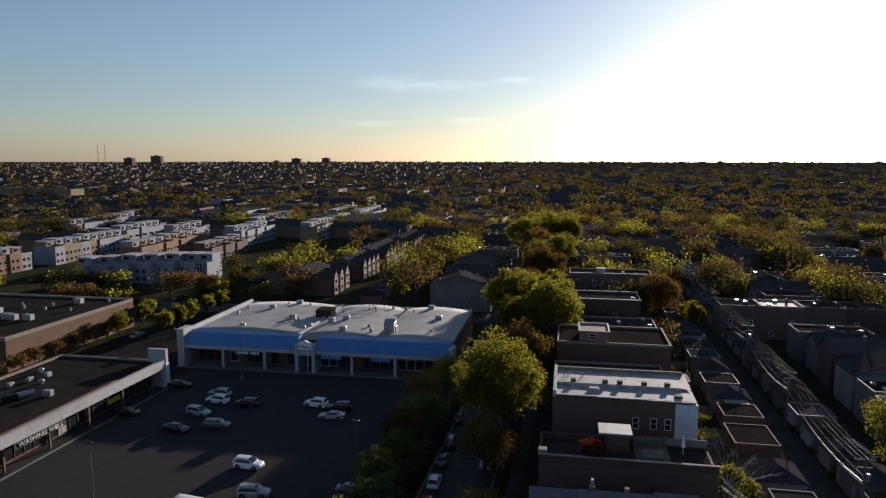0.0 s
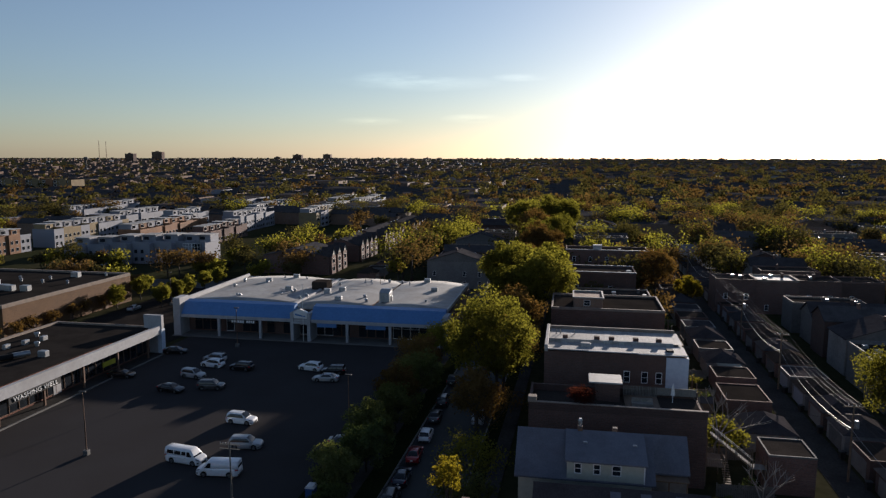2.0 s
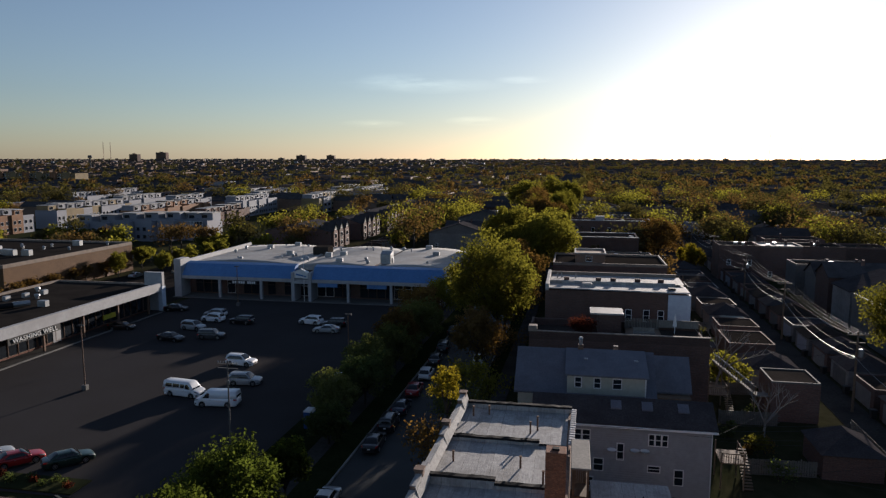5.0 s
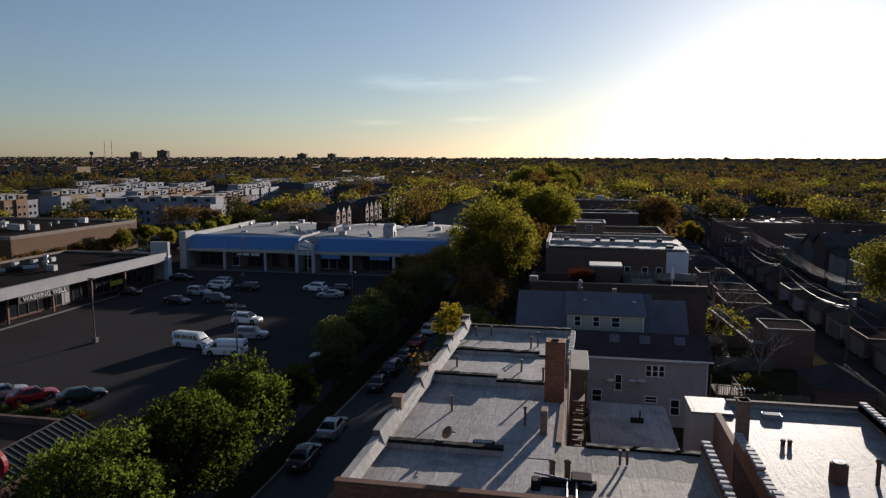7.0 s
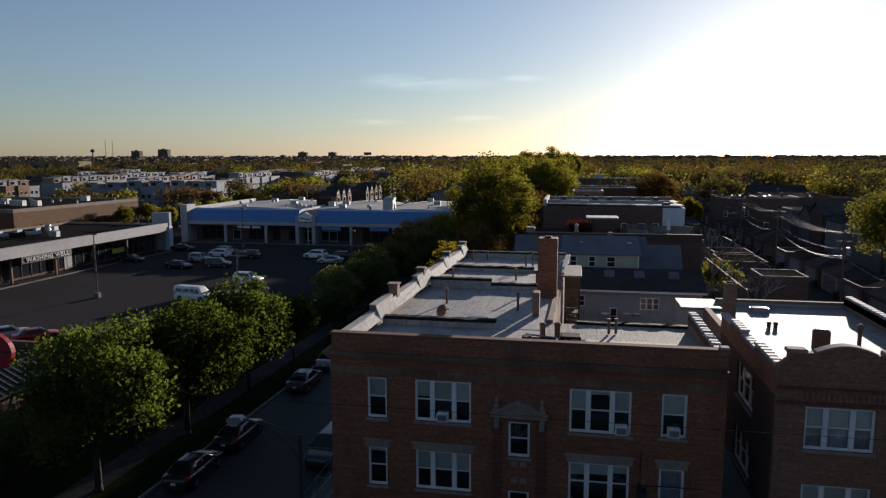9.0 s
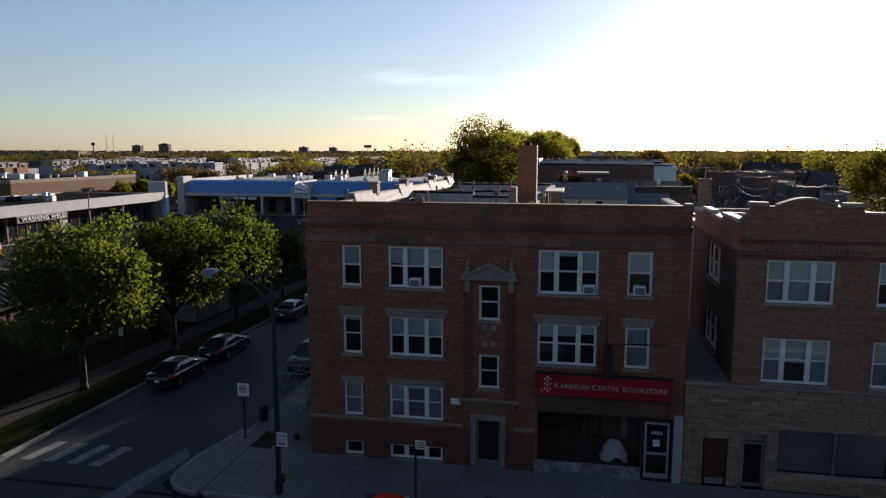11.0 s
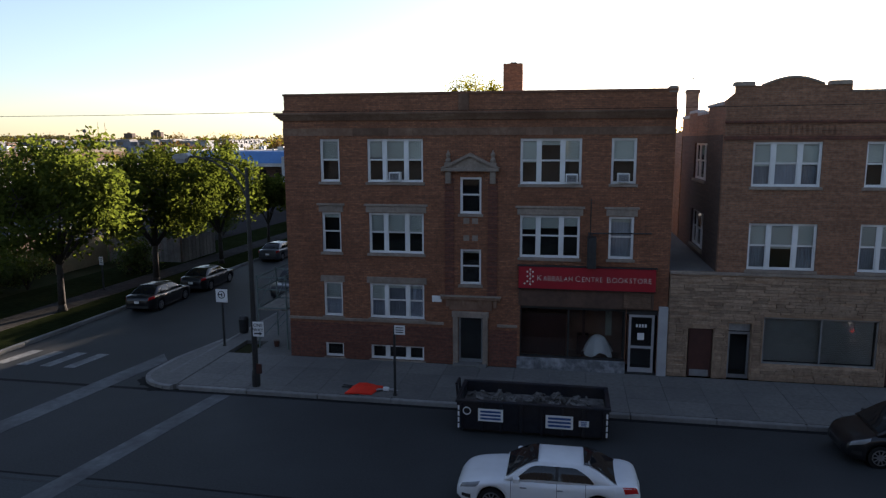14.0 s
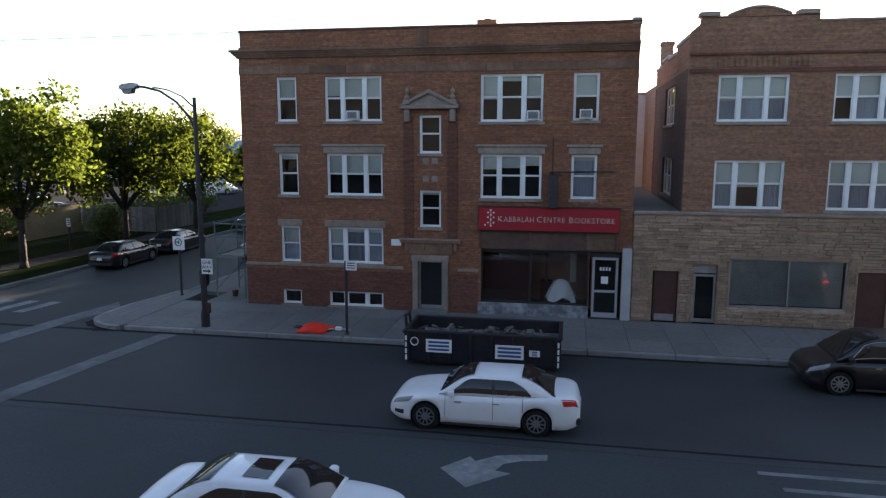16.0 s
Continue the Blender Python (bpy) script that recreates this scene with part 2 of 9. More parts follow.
def sheet_roof(name, a, b, stain, rough, metal=0.0, width=0.95, spec=0.5):
    """Rolled roofing: long sheets with lapped seams, patched and streaked."""
    m, n, l, p = nodes_of(name)
    g = n.new("ShaderNodeNewGeometry")
    sx, cx = n.new("ShaderNodeSeparateXYZ"), n.new("ShaderNodeCombineXYZ")
    l.new(g.outputs["Position"], sx.inputs[0])
    wob = noise_node(n, l, g.outputs["Position"], 0.8, 3)
    wm = n.new("ShaderNodeMath")
    wm.operation = "MULTIPLY_ADD"
    wm.inputs[1].default_value = 0.22
    l.new(wob.outputs["Fac"], wm.inputs[0]), l.new(sx.outputs[0], wm.inputs[2])
    l.new(sx.outputs[1], cx.inputs[0]), l.new(wm.outputs[0], cx.inputs[1])
    t = n.new("ShaderNodeTexBrick")
    t.inputs["Scale"].default_value, t.inputs["Brick Width"].default_value, t.inputs["Row Height"].default_value, t.inputs["Mortar Size"].default_value = 1.0, 15.0, width, 0.016
    t.inputs["Color1"].default_value, t.inputs["Color2"].default_value, t.inputs["Mortar"].default_value = (*a, 1), (*b, 1), (*stain, 1)
    l.new(cx.outputs[0], t.inputs["Vector"])
    f = noise_node(n, l, g.outputs["Position"], 3.5, 8, 0.7)
    c = noise_node(n, l, g.outputs["Position"], 0.45, 6, 0.65)
    col = mixed(n, l, t.outputs["Color"], ramp(n, l, f.outputs["Fac"], ((0.3, (0.74,) * 3), (0.7, (1.15,) * 3))).outputs["Color"], 1.0, "MULTIPLY")
    col = mixed(n, l, col, stain, ramp(n, l, c.outputs["Fac"], ((0.5, (0, 0, 0)), (0.62, (0.75,) * 3))).outputs["Color"])
    sv = n.new("ShaderNodeVectorMath")
    sv.operation = "MULTIPLY"
    sv.inputs[1].default_value = (7.0, 0.7, 1.0)
    l.new(g.outputs["Position"], sv.inputs[0])
    wr_ = noise_node(n, l, sv.outputs[0], 1.0, 5, 0.65)
    col = mixed(n, l, col, ramp(n, l, wr_.outputs["Fac"], ((0.36, (0.86,) * 3), (0.6, (1.06,) * 3))).outputs["Color"], 1.0, "MULTIPLY")
    l.new(col, p.inputs["Base Color"])
    p.inputs["Roughness"].default_value, p.inputs["Metallic"].default_value = rough, metal
    p.inputs["Specular IOR Level"].default_value = spec
    hh = n.new("ShaderNodeMath")
    l.new(f.outputs["Fac"], hh.inputs[0]), l.new(wr_.outputs["Fac"], hh.inputs[1])
    h = n.new("ShaderNodeMath")
    h.operation = "MULTIPLY_ADD"
    h.inputs[1].default_value = -0.6
    l.new(t.outputs["Fac"], h.inputs[0]), l.new(hh.outputs[0], h.inputs[2])
    b_ = n.new("ShaderNodeBump")
    b_.inputs["Strength"].default_value, b_.inputs["Distance"].default_value = 0.45, 0.05
    l.new(h.outputs[0], b_.inputs["Height"]), l.new(b_.outputs[0], p.inputs["Normal"])
    return m


M["silver"] = sheet_roof("silver_roof_sheet", (0.365, 0.354, 0.342), (0.44, 0.427, 0.41), (0.25, 0.24, 0.226), 0.8, 0.0, spec=0.15)
M["tan_sheet"] = sheet_roof("weathered_tan_roof_sheet", (0.36, 0.336, 0.295), (0.43, 0.40, 0.355), (0.24, 0.217, 0.187), 0.8, 0.0, spec=0.15)
M["glare"] = sheet_roof("fresh_silver_roof_sheet", (0.21, 0.206, 0.194), (0.29, 0.282, 0.265), (0.11, 0.104, 0.095), 0.64, 0.05, 1.1)
M["whiteroof"] = surf("white_roof_membrane", (0.27, 0.264, 0.254), (0.37, 0.362, 0.347), 1.2, 0.13, 0.7, stain=(0.20, 0.185, 0.165), stain_amt=0.8, bump=0.3, bump_dist=0.03)
M["tar"] = surf("tar", (0.012, 0.012, 0.013), (0.024, 0.023, 0.023), 5.0, 0.6, 0.8, spec=0.1)
M["tarroof"] = surf("tar_gravel_roof", (0.033, 0.0275, 0.0235), (0.058, 0.049, 0.042), 6.0, 0.2, 0.9, stain=(0.025, 0.022, 0.02), stain_amt=0.7, tint=0.25, spec=0.0)
M["store_roof"] = surf("dark_gravel_roof", (0.024, 0.021, 0.019), (0.042, 0.037, 0.033), 6.0, 0.2, 0.9, stain=(0.018, 0.016, 0.015), stain_amt=0.7, spec=0.0)
M["shingle"] = surf("asphalt_shingle", (0.055, 0.052, 0.054), (0.088, 0.083, 0.085), 6.0, 0.5, 0.85, tint=0.35, spec=0.0)
M["shingle_blue"] = surf("grey_blue_shingle", (0.10, 0.105, 0.13), (0.145, 0.15, 0.18), 6.0, 0.5, 0.85, tint=0.1)
M["shingle_dark"] = surf("dark_shingle", (0.045, 0.041, 0.043), (0.076, 0.07, 0.073), 6.0, 0.5, 0.85, spec=0.0)
M["siding_white"] = surf("white_siding", (0.28, 0.28, 0.30), (0.35, 0.35, 0.37), 2.0, 0.3, 0.7, stain=(0.27, 0.265, 0.27), stain_amt=0.5)
M["siding_cream"] = surf("cream_siding", (0.36, 0.36, 0.30), (0.44, 0.44, 0.37), 2.0, 0.3, 0.7, stain_amt=0.3)
M["siding_any"] = surf("painted_siding", (0.13, 0.122, 0.118), (0.19, 0.18, 0.172), 2.0, 0.3, 0.8, tint=0.5)
M["white"] = surf("white_paint", (0.68, 0.68, 0.67), (0.78, 0.78, 0.77), 3.0, 0.4, 0.6, stain=(0.48, 0.48, 0.46), stain_amt=0.45, bump=0.1)
M["dull_white"] = surf("weathered_white_cladding", (0.31, 0.31, 0.32), (0.41, 0.41, 0.42), 2.0, 0.25, 0.75, stain=(0.26, 0.255, 0.25), stain_amt=0.6, bump=0.1)
M["stucco_white"] = surf("white_stucco", (0.19, 0.2, 0.235), (0.24, 0.25, 0.285), 4.0, 0.1, 0.8, stain=(0.20, 0.20, 0.215), stain_amt=0.4, tint=0.12)
M["stucco_orange"] = surf("orange_brick_panel", (0.19, 0.092, 0.046), (0.24, 0.122, 0.06), 4.0, 0.3, 0.85, tint=0.15)
M["stucco_yellow"] = surf("ochre_panel", (0.21, 0.155, 0.08), (0.26, 0.195, 0.10), 4.0, 0.3, 0.85, tint=0.15)
M["blue"] = surf("blue_awning_metal", (0.06, 0.165, 0.38), (0.085, 0.21, 0.45), 2.0, 0.3, 0.5, stain_amt=0.3, bump=0.1)
M["black"] = surf("black_paint", (0.012, 0.012, 0.013), (0.03, 0.03, 0.03), 4.0, 0.8, 0.55, bump=0.1)
M["steel"] = surf("galvanised_steel", (0.28, 0.29, 0.30), (0.40, 0.41, 0.42), 5.0, 0.8, 0.45, metal=0.7)
M["rust"] = surf("rusty_steel", (0.12, 0.07, 0.045), (0.2, 0.12, 0.08), 6.0, 0.8, 0.8, metal=0.2)
M["wood"] = surf("weathered_wood", (0.13, 0.085, 0.055), (0.21, 0.145, 0.095), 5.0, 0.6, 0.85, tint=0.2)
M["wood_grey"] = surf("grey_wood", (0.13, 0.12, 0.105), (0.21, 0.195, 0.17), 5.0, 0.6, 0.85, tint=0.25)
M["bark"] = surf("bark", (0.030, 0.024, 0.019), (0.062, 0.052, 0.042), 7.0, 1.0, 0.95, bump=0.8, bump_dist=0.05, objspace=True)
M["bark_pale"] = surf("pale_bark", (0.20, 0.18, 0.16), (0.30, 0.275, 0.25), 7.0, 1.0, 0.95, bump=0.6, bump_dist=0.04, objspace=True)
M["leaf"] = leafy("maple_leaf", (0.046, 0.061, 0.018), (0.088, 0.104, 0.03), 0.6, (1.30, 1.36, 0.60))
M["leaf_far"] = leafy("street_tree_leaf", (0.098, 0.087, 0.023), (0.165, 0.142, 0.036), 0.7)
M["leaf_wood"] = leafy("far_wood_leaf", (0.070, 0.061, 0.033), (0.088, 0.076, 0.038), 0.36, (1.32, 1.3, 0.56))
M["leaf_bud"] = leafy("far_budding_leaf", (0.085, 0.058, 0.031), (0.12, 0.08, 0.041), 0.42, (1.34, 1.2, 0.6))
M["leaf_dark"] = leafy("shade_leaf", (0.056, 0.072, 0.034), (0.10, 0.115, 0.05), 0.45)
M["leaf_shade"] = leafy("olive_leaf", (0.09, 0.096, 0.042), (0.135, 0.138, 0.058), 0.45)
M["leaf_yellow"] = leafy("spring_yellow_leaf", (0.12, 0.09, 0.014), (0.21, 0.155, 0.022))
M["leaf_brown"] = leafy("budding_leaf", (0.095, 0.064, 0.029), (0.14, 0.092, 0.038), 0.45, (1.4, 1.2, 0.6))
M["leaf_red"] = leafy("red_bud_leaf", (0.05, 0.013, 0.015), (0.085, 0.022, 0.024))
M["pane"] = pane("window_glass", (0.89, 0.91, 0.91))
M["pane_far"] = paint("far_window_glass", (0.02, 0.024, 0.03), 0.08, dirt=0.3)
# near-black colour that stands in for the shade of unlit rooms
M["dark"] = surf("unlit_room_fill", (0.030, 0.030, 0.031), (0.055, 0.054, 0.055), 1.5, 0.5, 0.95, bump=0)
M["blind"] = surf("roller_blind", (0.60, 0.615, 0.56), (0.7, 0.715, 0.66), 1.5, 0.6, 0.9, bump=0.05, tint=0.18)
M["shop_room"] = surf("brown_shop_interior", (0.22, 0.115, 0.08), (0.32, 0.175, 0.12), 1.5, 0.6, 0.9, bump=0)
M["slats"] = surf("dull_grey_blind", (0.42, 0.41, 0.39), (0.54, 0.53, 0.5), 3.0, 0.5, 0.8, bump=0.05)
M["rubble"] = surf("grey_rubble", (0.05, 0.045, 0.042), (0.20, 0.185, 0.17), 3.5, 1.2, 0.95, stain_amt=0.5)
M["peeling"] = surf("peeling_painted_concrete", (0.085, 0.09, 0.10), (0.13, 0.137, 0.145), 5.0, 2.4, 0.9, stain=(0.34, 0.35, 0.37), stain_amt=0.85)
M["curtain"] = surf("curtain", (0.34, 0.36, 0.42), (0.46, 0.48, 0.54), 3.0, 0.8, 0.95, bump=0.1, tint=0.3)
M["sign_red"] = surf("red_sign_face", (0.27, 0.004, 0.012), (0.34, 0.006, 0.017), 2.0, 0.5, 0.5, bump=0.02, stain_amt=0.3)
M["brown_board"] = surf("dark_brown_board", (0.07, 0.036, 0.024), (0.115, 0.062, 0.042), 4.0, 0.6, 0.7)
M["letter"] = surf("cream_letter", (0.62, 0.58, 0.50), (0.7, 0.66, 0.58), 5.0, 1.0, 0.6, bump=0)
M["door_red"] = surf("maroon_door", (0.05, 0.016, 0.012), (0.075, 0.024, 0.017), 4.0, 0.8, 0.6)
M["tyre"] = surf("tyre_rubber", (0.012, 0.012, 0.012), (0.024, 0.024, 0.024), 8.0, 1.0, 0.95, objspace=True, spec=0.1)
M["rim"] = paint("alloy", (0.45, 0.46, 0.48), 0.3, 0.9)
M["carglass"] = paint("car_glass", (0.012, 0.014, 0.016), 0.04, dirt=0.05)
M["tail"] = paint("tail_lamp_red", (0.45, 0.012, 0.012), 0.15)
M["headlamp"] = paint("head_lamp_glass", (0.23, 0.24, 0.25), 0.08, dirt=0.4)
M["orange"] = surf("orange_fabric", (0.72, 0.022, 0.006), (0.85, 0.035, 0.008), 4.0, 1.2, 0.8, objspace=True, stain_amt=0.3)
M["cloth"] = surf("white_cloth", (0.80, 0.80, 0.83), (0.86, 0.86, 0.88), 4.0, 0.8, 0.9, objspace=True)
M["green_tin"] = surf("dark_green_metal", (0.018, 0.03, 0.022), (0.035, 0.05, 0.038), 3.0, 0.6, 0.5, metal=0.2)
M["bin_blue"] = paint("blue_plastic", (0.02, 0.07, 0.22), 0.5)
M["wire"] = surf("cable", (0.012, 0.012, 0.012), (0.022, 0.021, 0.020), 5.0, 1.0, 0.65, bump=0)
M["bluewhite"] = surf("pale_blue_siding", (0.44, 0.5, 0.6), (0.54, 0.6, 0.68), 2.0, 0.3, 0.75, stain_amt=0.3)
M["sign_yellow"] = surf("yellow_sign_face", (0.55, 0.48, 0.03), (0.64, 0.56, 0.05), 3.0, 0.6, 0.6, bump=0)
M["navy_steel"] = surf("navy_painted_steel", (0.010, 0.011, 0.016), (0.020, 0.022, 0.03), 4.0, 0.8, 0.5, metal=0.3, stain=(0.05, 0.035, 0.025), stain_amt=0.4)
M["trim_green"] = surf("copper_green_trim", (0.09, 0.13, 0.12), (0.15, 0.19, 0.175), 3.0, 0.6, 0.8)

# ---- building tools ----
class Solid:
    """Collects points and faces of one mesh."""

    def __init__(self):
        self.v, self.f, self.weld = [], [], False

    def add(self, pts, faces):
        k = len(self.v)
        self.v += [tuple(p) for p in pts]
        self.f += [tuple(i + k for i in q) for q in faces]
        return self

    def box(self, x0, x1, y0, y1, z0, z1, skew=0.0):
        p = [(x, y, z) for z in (z0, z1) for y in (y0, y1) for x in (x0, x1)]
        p = [(x + skew * y, y, z) for x, y, z in p]
        return self.add(p, [(0, 2, 3, 1), (4, 5, 7, 6), (0, 1, 5, 4), (2, 6, 7, 3), (0, 4, 6, 2), (1, 3, 7, 5)])

    def cbox(self, x0, x1, y0, y1, z0, z1, c=0.03):
        """A box with its upright and upper edges taken off."""
        def ring(i, z):
            a, b, d, e = x0 + i, x1 - i, y0 + i, y1 - i
            return [(a + c, d, z), (b - c, d, z), (b, d + c, z), (b, e - c, z), (b - c, e, z), (a + c, e, z), (a, e - c, z), (a, d + c, z)]
        p = ring(0, z0) + ring(0, z1 - c) + ring(c, z1)
        f = [tuple(range(7, -1, -1)), tuple(range(16, 24))]
        for s in (0, 8):
            f += [(s + i, s + (i + 1) % 8, s + 8 + (i + 1) % 8, s + 8 + i) for i in range(8)]
        return self.add(p, f)

    def tube(self, a, b, r0, r1=None, n=8, caps=True):
        a, b = Vector(a), Vector(b)
        r1 = r0 if r1 is None else r1
        d = (b - a).normalized()
        s = d.orthogonal().normalized()
        u = d.cross(s)
        p = []
        for c, r in ((a, r0), (b, r1)):
            p += [c + r * (math.cos(2 * math.pi * i / n) * s + math.sin(2 * math.pi * i / n) * u) for i in range(n)]
        f = [(i, (i + 1) % n, n + (i + 1) % n, n + i) for i in range(n)]
        if caps:
            f += [tuple(range(n - 1, -1, -1)), tuple(range(n, 2 * n))]
        return self.add(p, f)

    def prism(self, pts, axis, a, b):
        """A closed outline in the plane across an axis, drawn out from a to b. Outline: (y,z) for x, (x,z) for y, (x,y) for z."""
        n = len(pts)
        put = {"x": lambda t, p: (t, p[0], p[1]), "y": lambda t, p: (p[0], t, p[1]), "z": lambda t, p: (p[0], p[1], t)}[axis]
        p = [put(t, q) for t in (a, b) for q in pts]
        f = [(i, (i + 1) % n, n + (i + 1) % n, n + i) for i in range(n)] + [tuple(range(n - 1, -1, -1)), tuple(range(n, 2 * n))]
        return self.add(p, f)

    def wall(self, x0, x1, z0, z1, y, thick, holes):
        """A wall that faces -y with openings (x0, x1, z0, z1) through it."""
        xs = sorted({x0, x1, *[h for q in holes for h in q[:2]]})
        zs = sorted({z0, z1, *[h for q in holes for h in q[2:]]})
        xs, zs = [v for v in xs if x0 <= v <= x1], [v for v in zs if z0 <= v <= z1]
        self.weld = True
        open_at = lambda x, z: any(h[0] < x < h[1] and h[2] < z < h[3] for h in holes)
        solid = {(i, j): not open_at((xs[i] + xs[i + 1]) / 2, (zs[j] + zs[j + 1]) / 2) for i in range(len(xs) - 1) for j in range(len(zs) - 1)}
        for (i, j), s in solid.items():
            if not s:
                continue
            a, b, c, d, e, f = xs[i], xs[i + 1], zs[j], zs[j + 1], y, y + thick
            p = [(a, e, c), (b, e, c), (b, e, d), (a, e, d), (a, f, c), (b, f, c), (b, f, d), (a, f, d)]
            q = [(0, 1, 2, 3), (5, 4, 7, 6)]
            if not solid.get((i - 1, j)):
                q.append((4, 0, 3, 7))
            if not solid.get((i + 1, j)):
                q.append((1, 5, 6, 2))
            if not solid.get((i, j - 1)):
                q.append((4, 5, 1, 0))
            if not solid.get((i, j + 1)):
                q.append((3, 2, 6, 7))
            self.add(p, q)
        return self

    def lathe(self, prof, n=16, at=(0, 0, 0)):
        """Profile of (radius, z) turned about the upright axis."""
        p = [(at[0] + r * math.cos(2 * math.pi * i / n), at[1] + r * math.sin(2 * math.pi * i / n), at[2] + z) for r, z in prof for i in range(n)]
        f = [(k * n + i, k * n + (i + 1) % n, (k + 1) * n + (i + 1) % n, (k + 1) * n + i) for k in range(len(prof) - 1) for i in range(n)]
        f += [tuple(range(n - 1, -1, -1)), tuple(range((len(prof) - 1) * n, len(prof) * n))]
        return self.add(p, f)

    def gable(self, x0, x1, y0, y1, z, h, along="x", over=0.3, t=0.18):
        """Two roof slabs that meet at a ridge along x or y."""
        if along == "x":
            m = (y0 + y1) / 2
            s = h / ((y1 - y0) / 2)
            prof = [(y0 - over, z - over * s), (m, z + h), (y1 + over, z - over * s), (y1 + over, z - over * s + t), (m, z + h + t), (y0 - over, z - over * s + t)]
            return self.prism(prof, "x", x0 - over, x1 + over)
        m = (x0 + x1) / 2
        s = h / ((x1 - x0) / 2)
        prof = [(x0 - over, z - over * s), (m, z + h), (x1 + over, z - over * s), (x1 + over, z - over * s + t), (m, z + h + t), (x0 - over, z - over * s + t)]
        return self.prism(prof, "y", y0 - over, y1 + over)

    def data(self, name, material, smooth=False):
        me = bpy.data.meshes.new(name)
        me.from_pydata(self.v, [], self.f)
        me.materials.append(M[material] if isinstance(material, str) else material)
        bm = bmesh.new()
        bm.from_mesh(me)
        if self.weld:
            bmesh.ops.remove_doubles(bm, verts=bm.verts, dist=0.0002)
        bmesh.ops.recalc_face_normals(bm, faces=bm.faces) if len(self.f) < 4000 else None
        bm.to_mesh(me)
        bm.free()
        if smooth:
            me.polygons.foreach_set("use_smooth", [True] * len(me.polygons))
        return me


def part(name, solid, material, parent=None, label="", smooth=False, at=None, kind=""):
    """Links a solid, or mesh data, as one mesh object under a thing or a part."""
    me = solid.data(name, material, smooth) if isinstance(solid, Solid) else solid
    ob = new(name, me)
    ob.parent = parent
    if at is not None:
        ob.matrix_basis = at if isinstance(at, Matrix) else Matrix.Translation(at)
    return tagged(ob, label=label, kind=kind)


def thing(name, at, label, category, group="", kind=""):
    ob = new(name)
    ob.empty_display_size = 0.3
    ob.matrix_basis = at if isinstance(at, Matrix) else Matrix.Translation(at)
    return tagged(ob, label, category, group, kind)


def skewed(x, y):
    return x + SKEW * y


def text_mesh(words, size, material, depth=0.02, align="LEFT", spacing=1.0, thin=0.0):
    """Letters of the built-in font as mesh data, upright, facing -y."""
    cu = bpy.data.curves.new("letters", "FONT")
    cu.body, cu.size, cu.extrude, cu.align_x, cu.space_character = words, size, depth, align, spacing
    cu.offset = -thin
    ob = bpy.data.objects.new("letters", cu)
    scene.collection.objects.link(ob)
    dg = bpy.context.evaluated_depsgraph_get()
    me = bpy.data.meshes.new_from_object(ob.evaluated_get(dg))
    bpy.data.objects.remove(ob)
    me.transform(pose(0, 0, 0, 90, 0, 0))
    me.materials.clear()
    me.materials.append(M[material])
    return me

# ---- ground, streets, pavements ----
def ground_z(x, y):
    """The plain rises very gently far out."""
    t = min(1.0, max(0.0, (math.hypot(x, y) - 1500) / 3300))
    return 15.0 * t * t * (3 - 2 * t)


gs = Solid()
gx = [-5000 + 250 * i for i in range(41)]
gy = [-400, 0, 400, 800, 1200] + [1500 + 200 * i for i in range(18)]
gs.v = [(x, y, ground_z(x, y) - 0.06) for y in gy for x in gx]
gs.f = [(j * 41 + i, j * 41 + i + 1, (j + 1) * 41 + i + 1, (j + 1) * 41 + i) for j in range(len(gy) - 1) for i in range(40)]
ground = part("ground", gs, "ground", kind="structure", label="brown and green earth that reaches the horizon")
tagged(ground, category="ground")

road = part("road", Solid().box(-160, 160, -22.3, -4.75, -0.5, 0.0), "asphalt", kind="structure", label="dark worn asphalt main road")
tagged(road, category="road")
side = Solid()
side.add([(-14.0, -4.75, 0), (-4.3, -4.75, 0), (-4.3 + SKEW * 480, 480, 0), (-14.0 + SKEW * 480, 480, 0), (-14.0, -4.75, -.4), (-4.3, -4.75, -.4), (-4.3 + SKEW * 480, 480, -.4), (-14.0 + SKEW * 480, 480, -.4)],
         [(0, 1, 2, 3), (4, 7, 6, 5), (0, 4, 5, 1), (1, 5, 6, 2), (2, 6, 7, 3), (3, 7, 4, 0)])
tagged(part("side_road", side, "asphalt", kind="structure", label="grey asphalt side street with parked cars"), category="road")

def alley_x(y):
    return 41.5 + 0.012 * y


alley = Solid().add([(alley_x(10), 10, -0.02), (alley_x(10) + 4.3, 10, -0.02), (alley_x(410) + 4.3, 410, -0.02), (alley_x(410), 410, -0.02)], [(0, 1, 2, 3)])
alley.add([(v[0], v[1], -0.4) for v in alley.v], [(3, 2, 1, 0)])
alley.f += [(0, 4, 5, 1), (1, 5, 6, 2), (2, 6, 7, 3), (3, 7, 4, 0)]
tagged(part("alley_road", alley, "alley", kind="structure", label="pale patched concrete back alley"), category="alley")

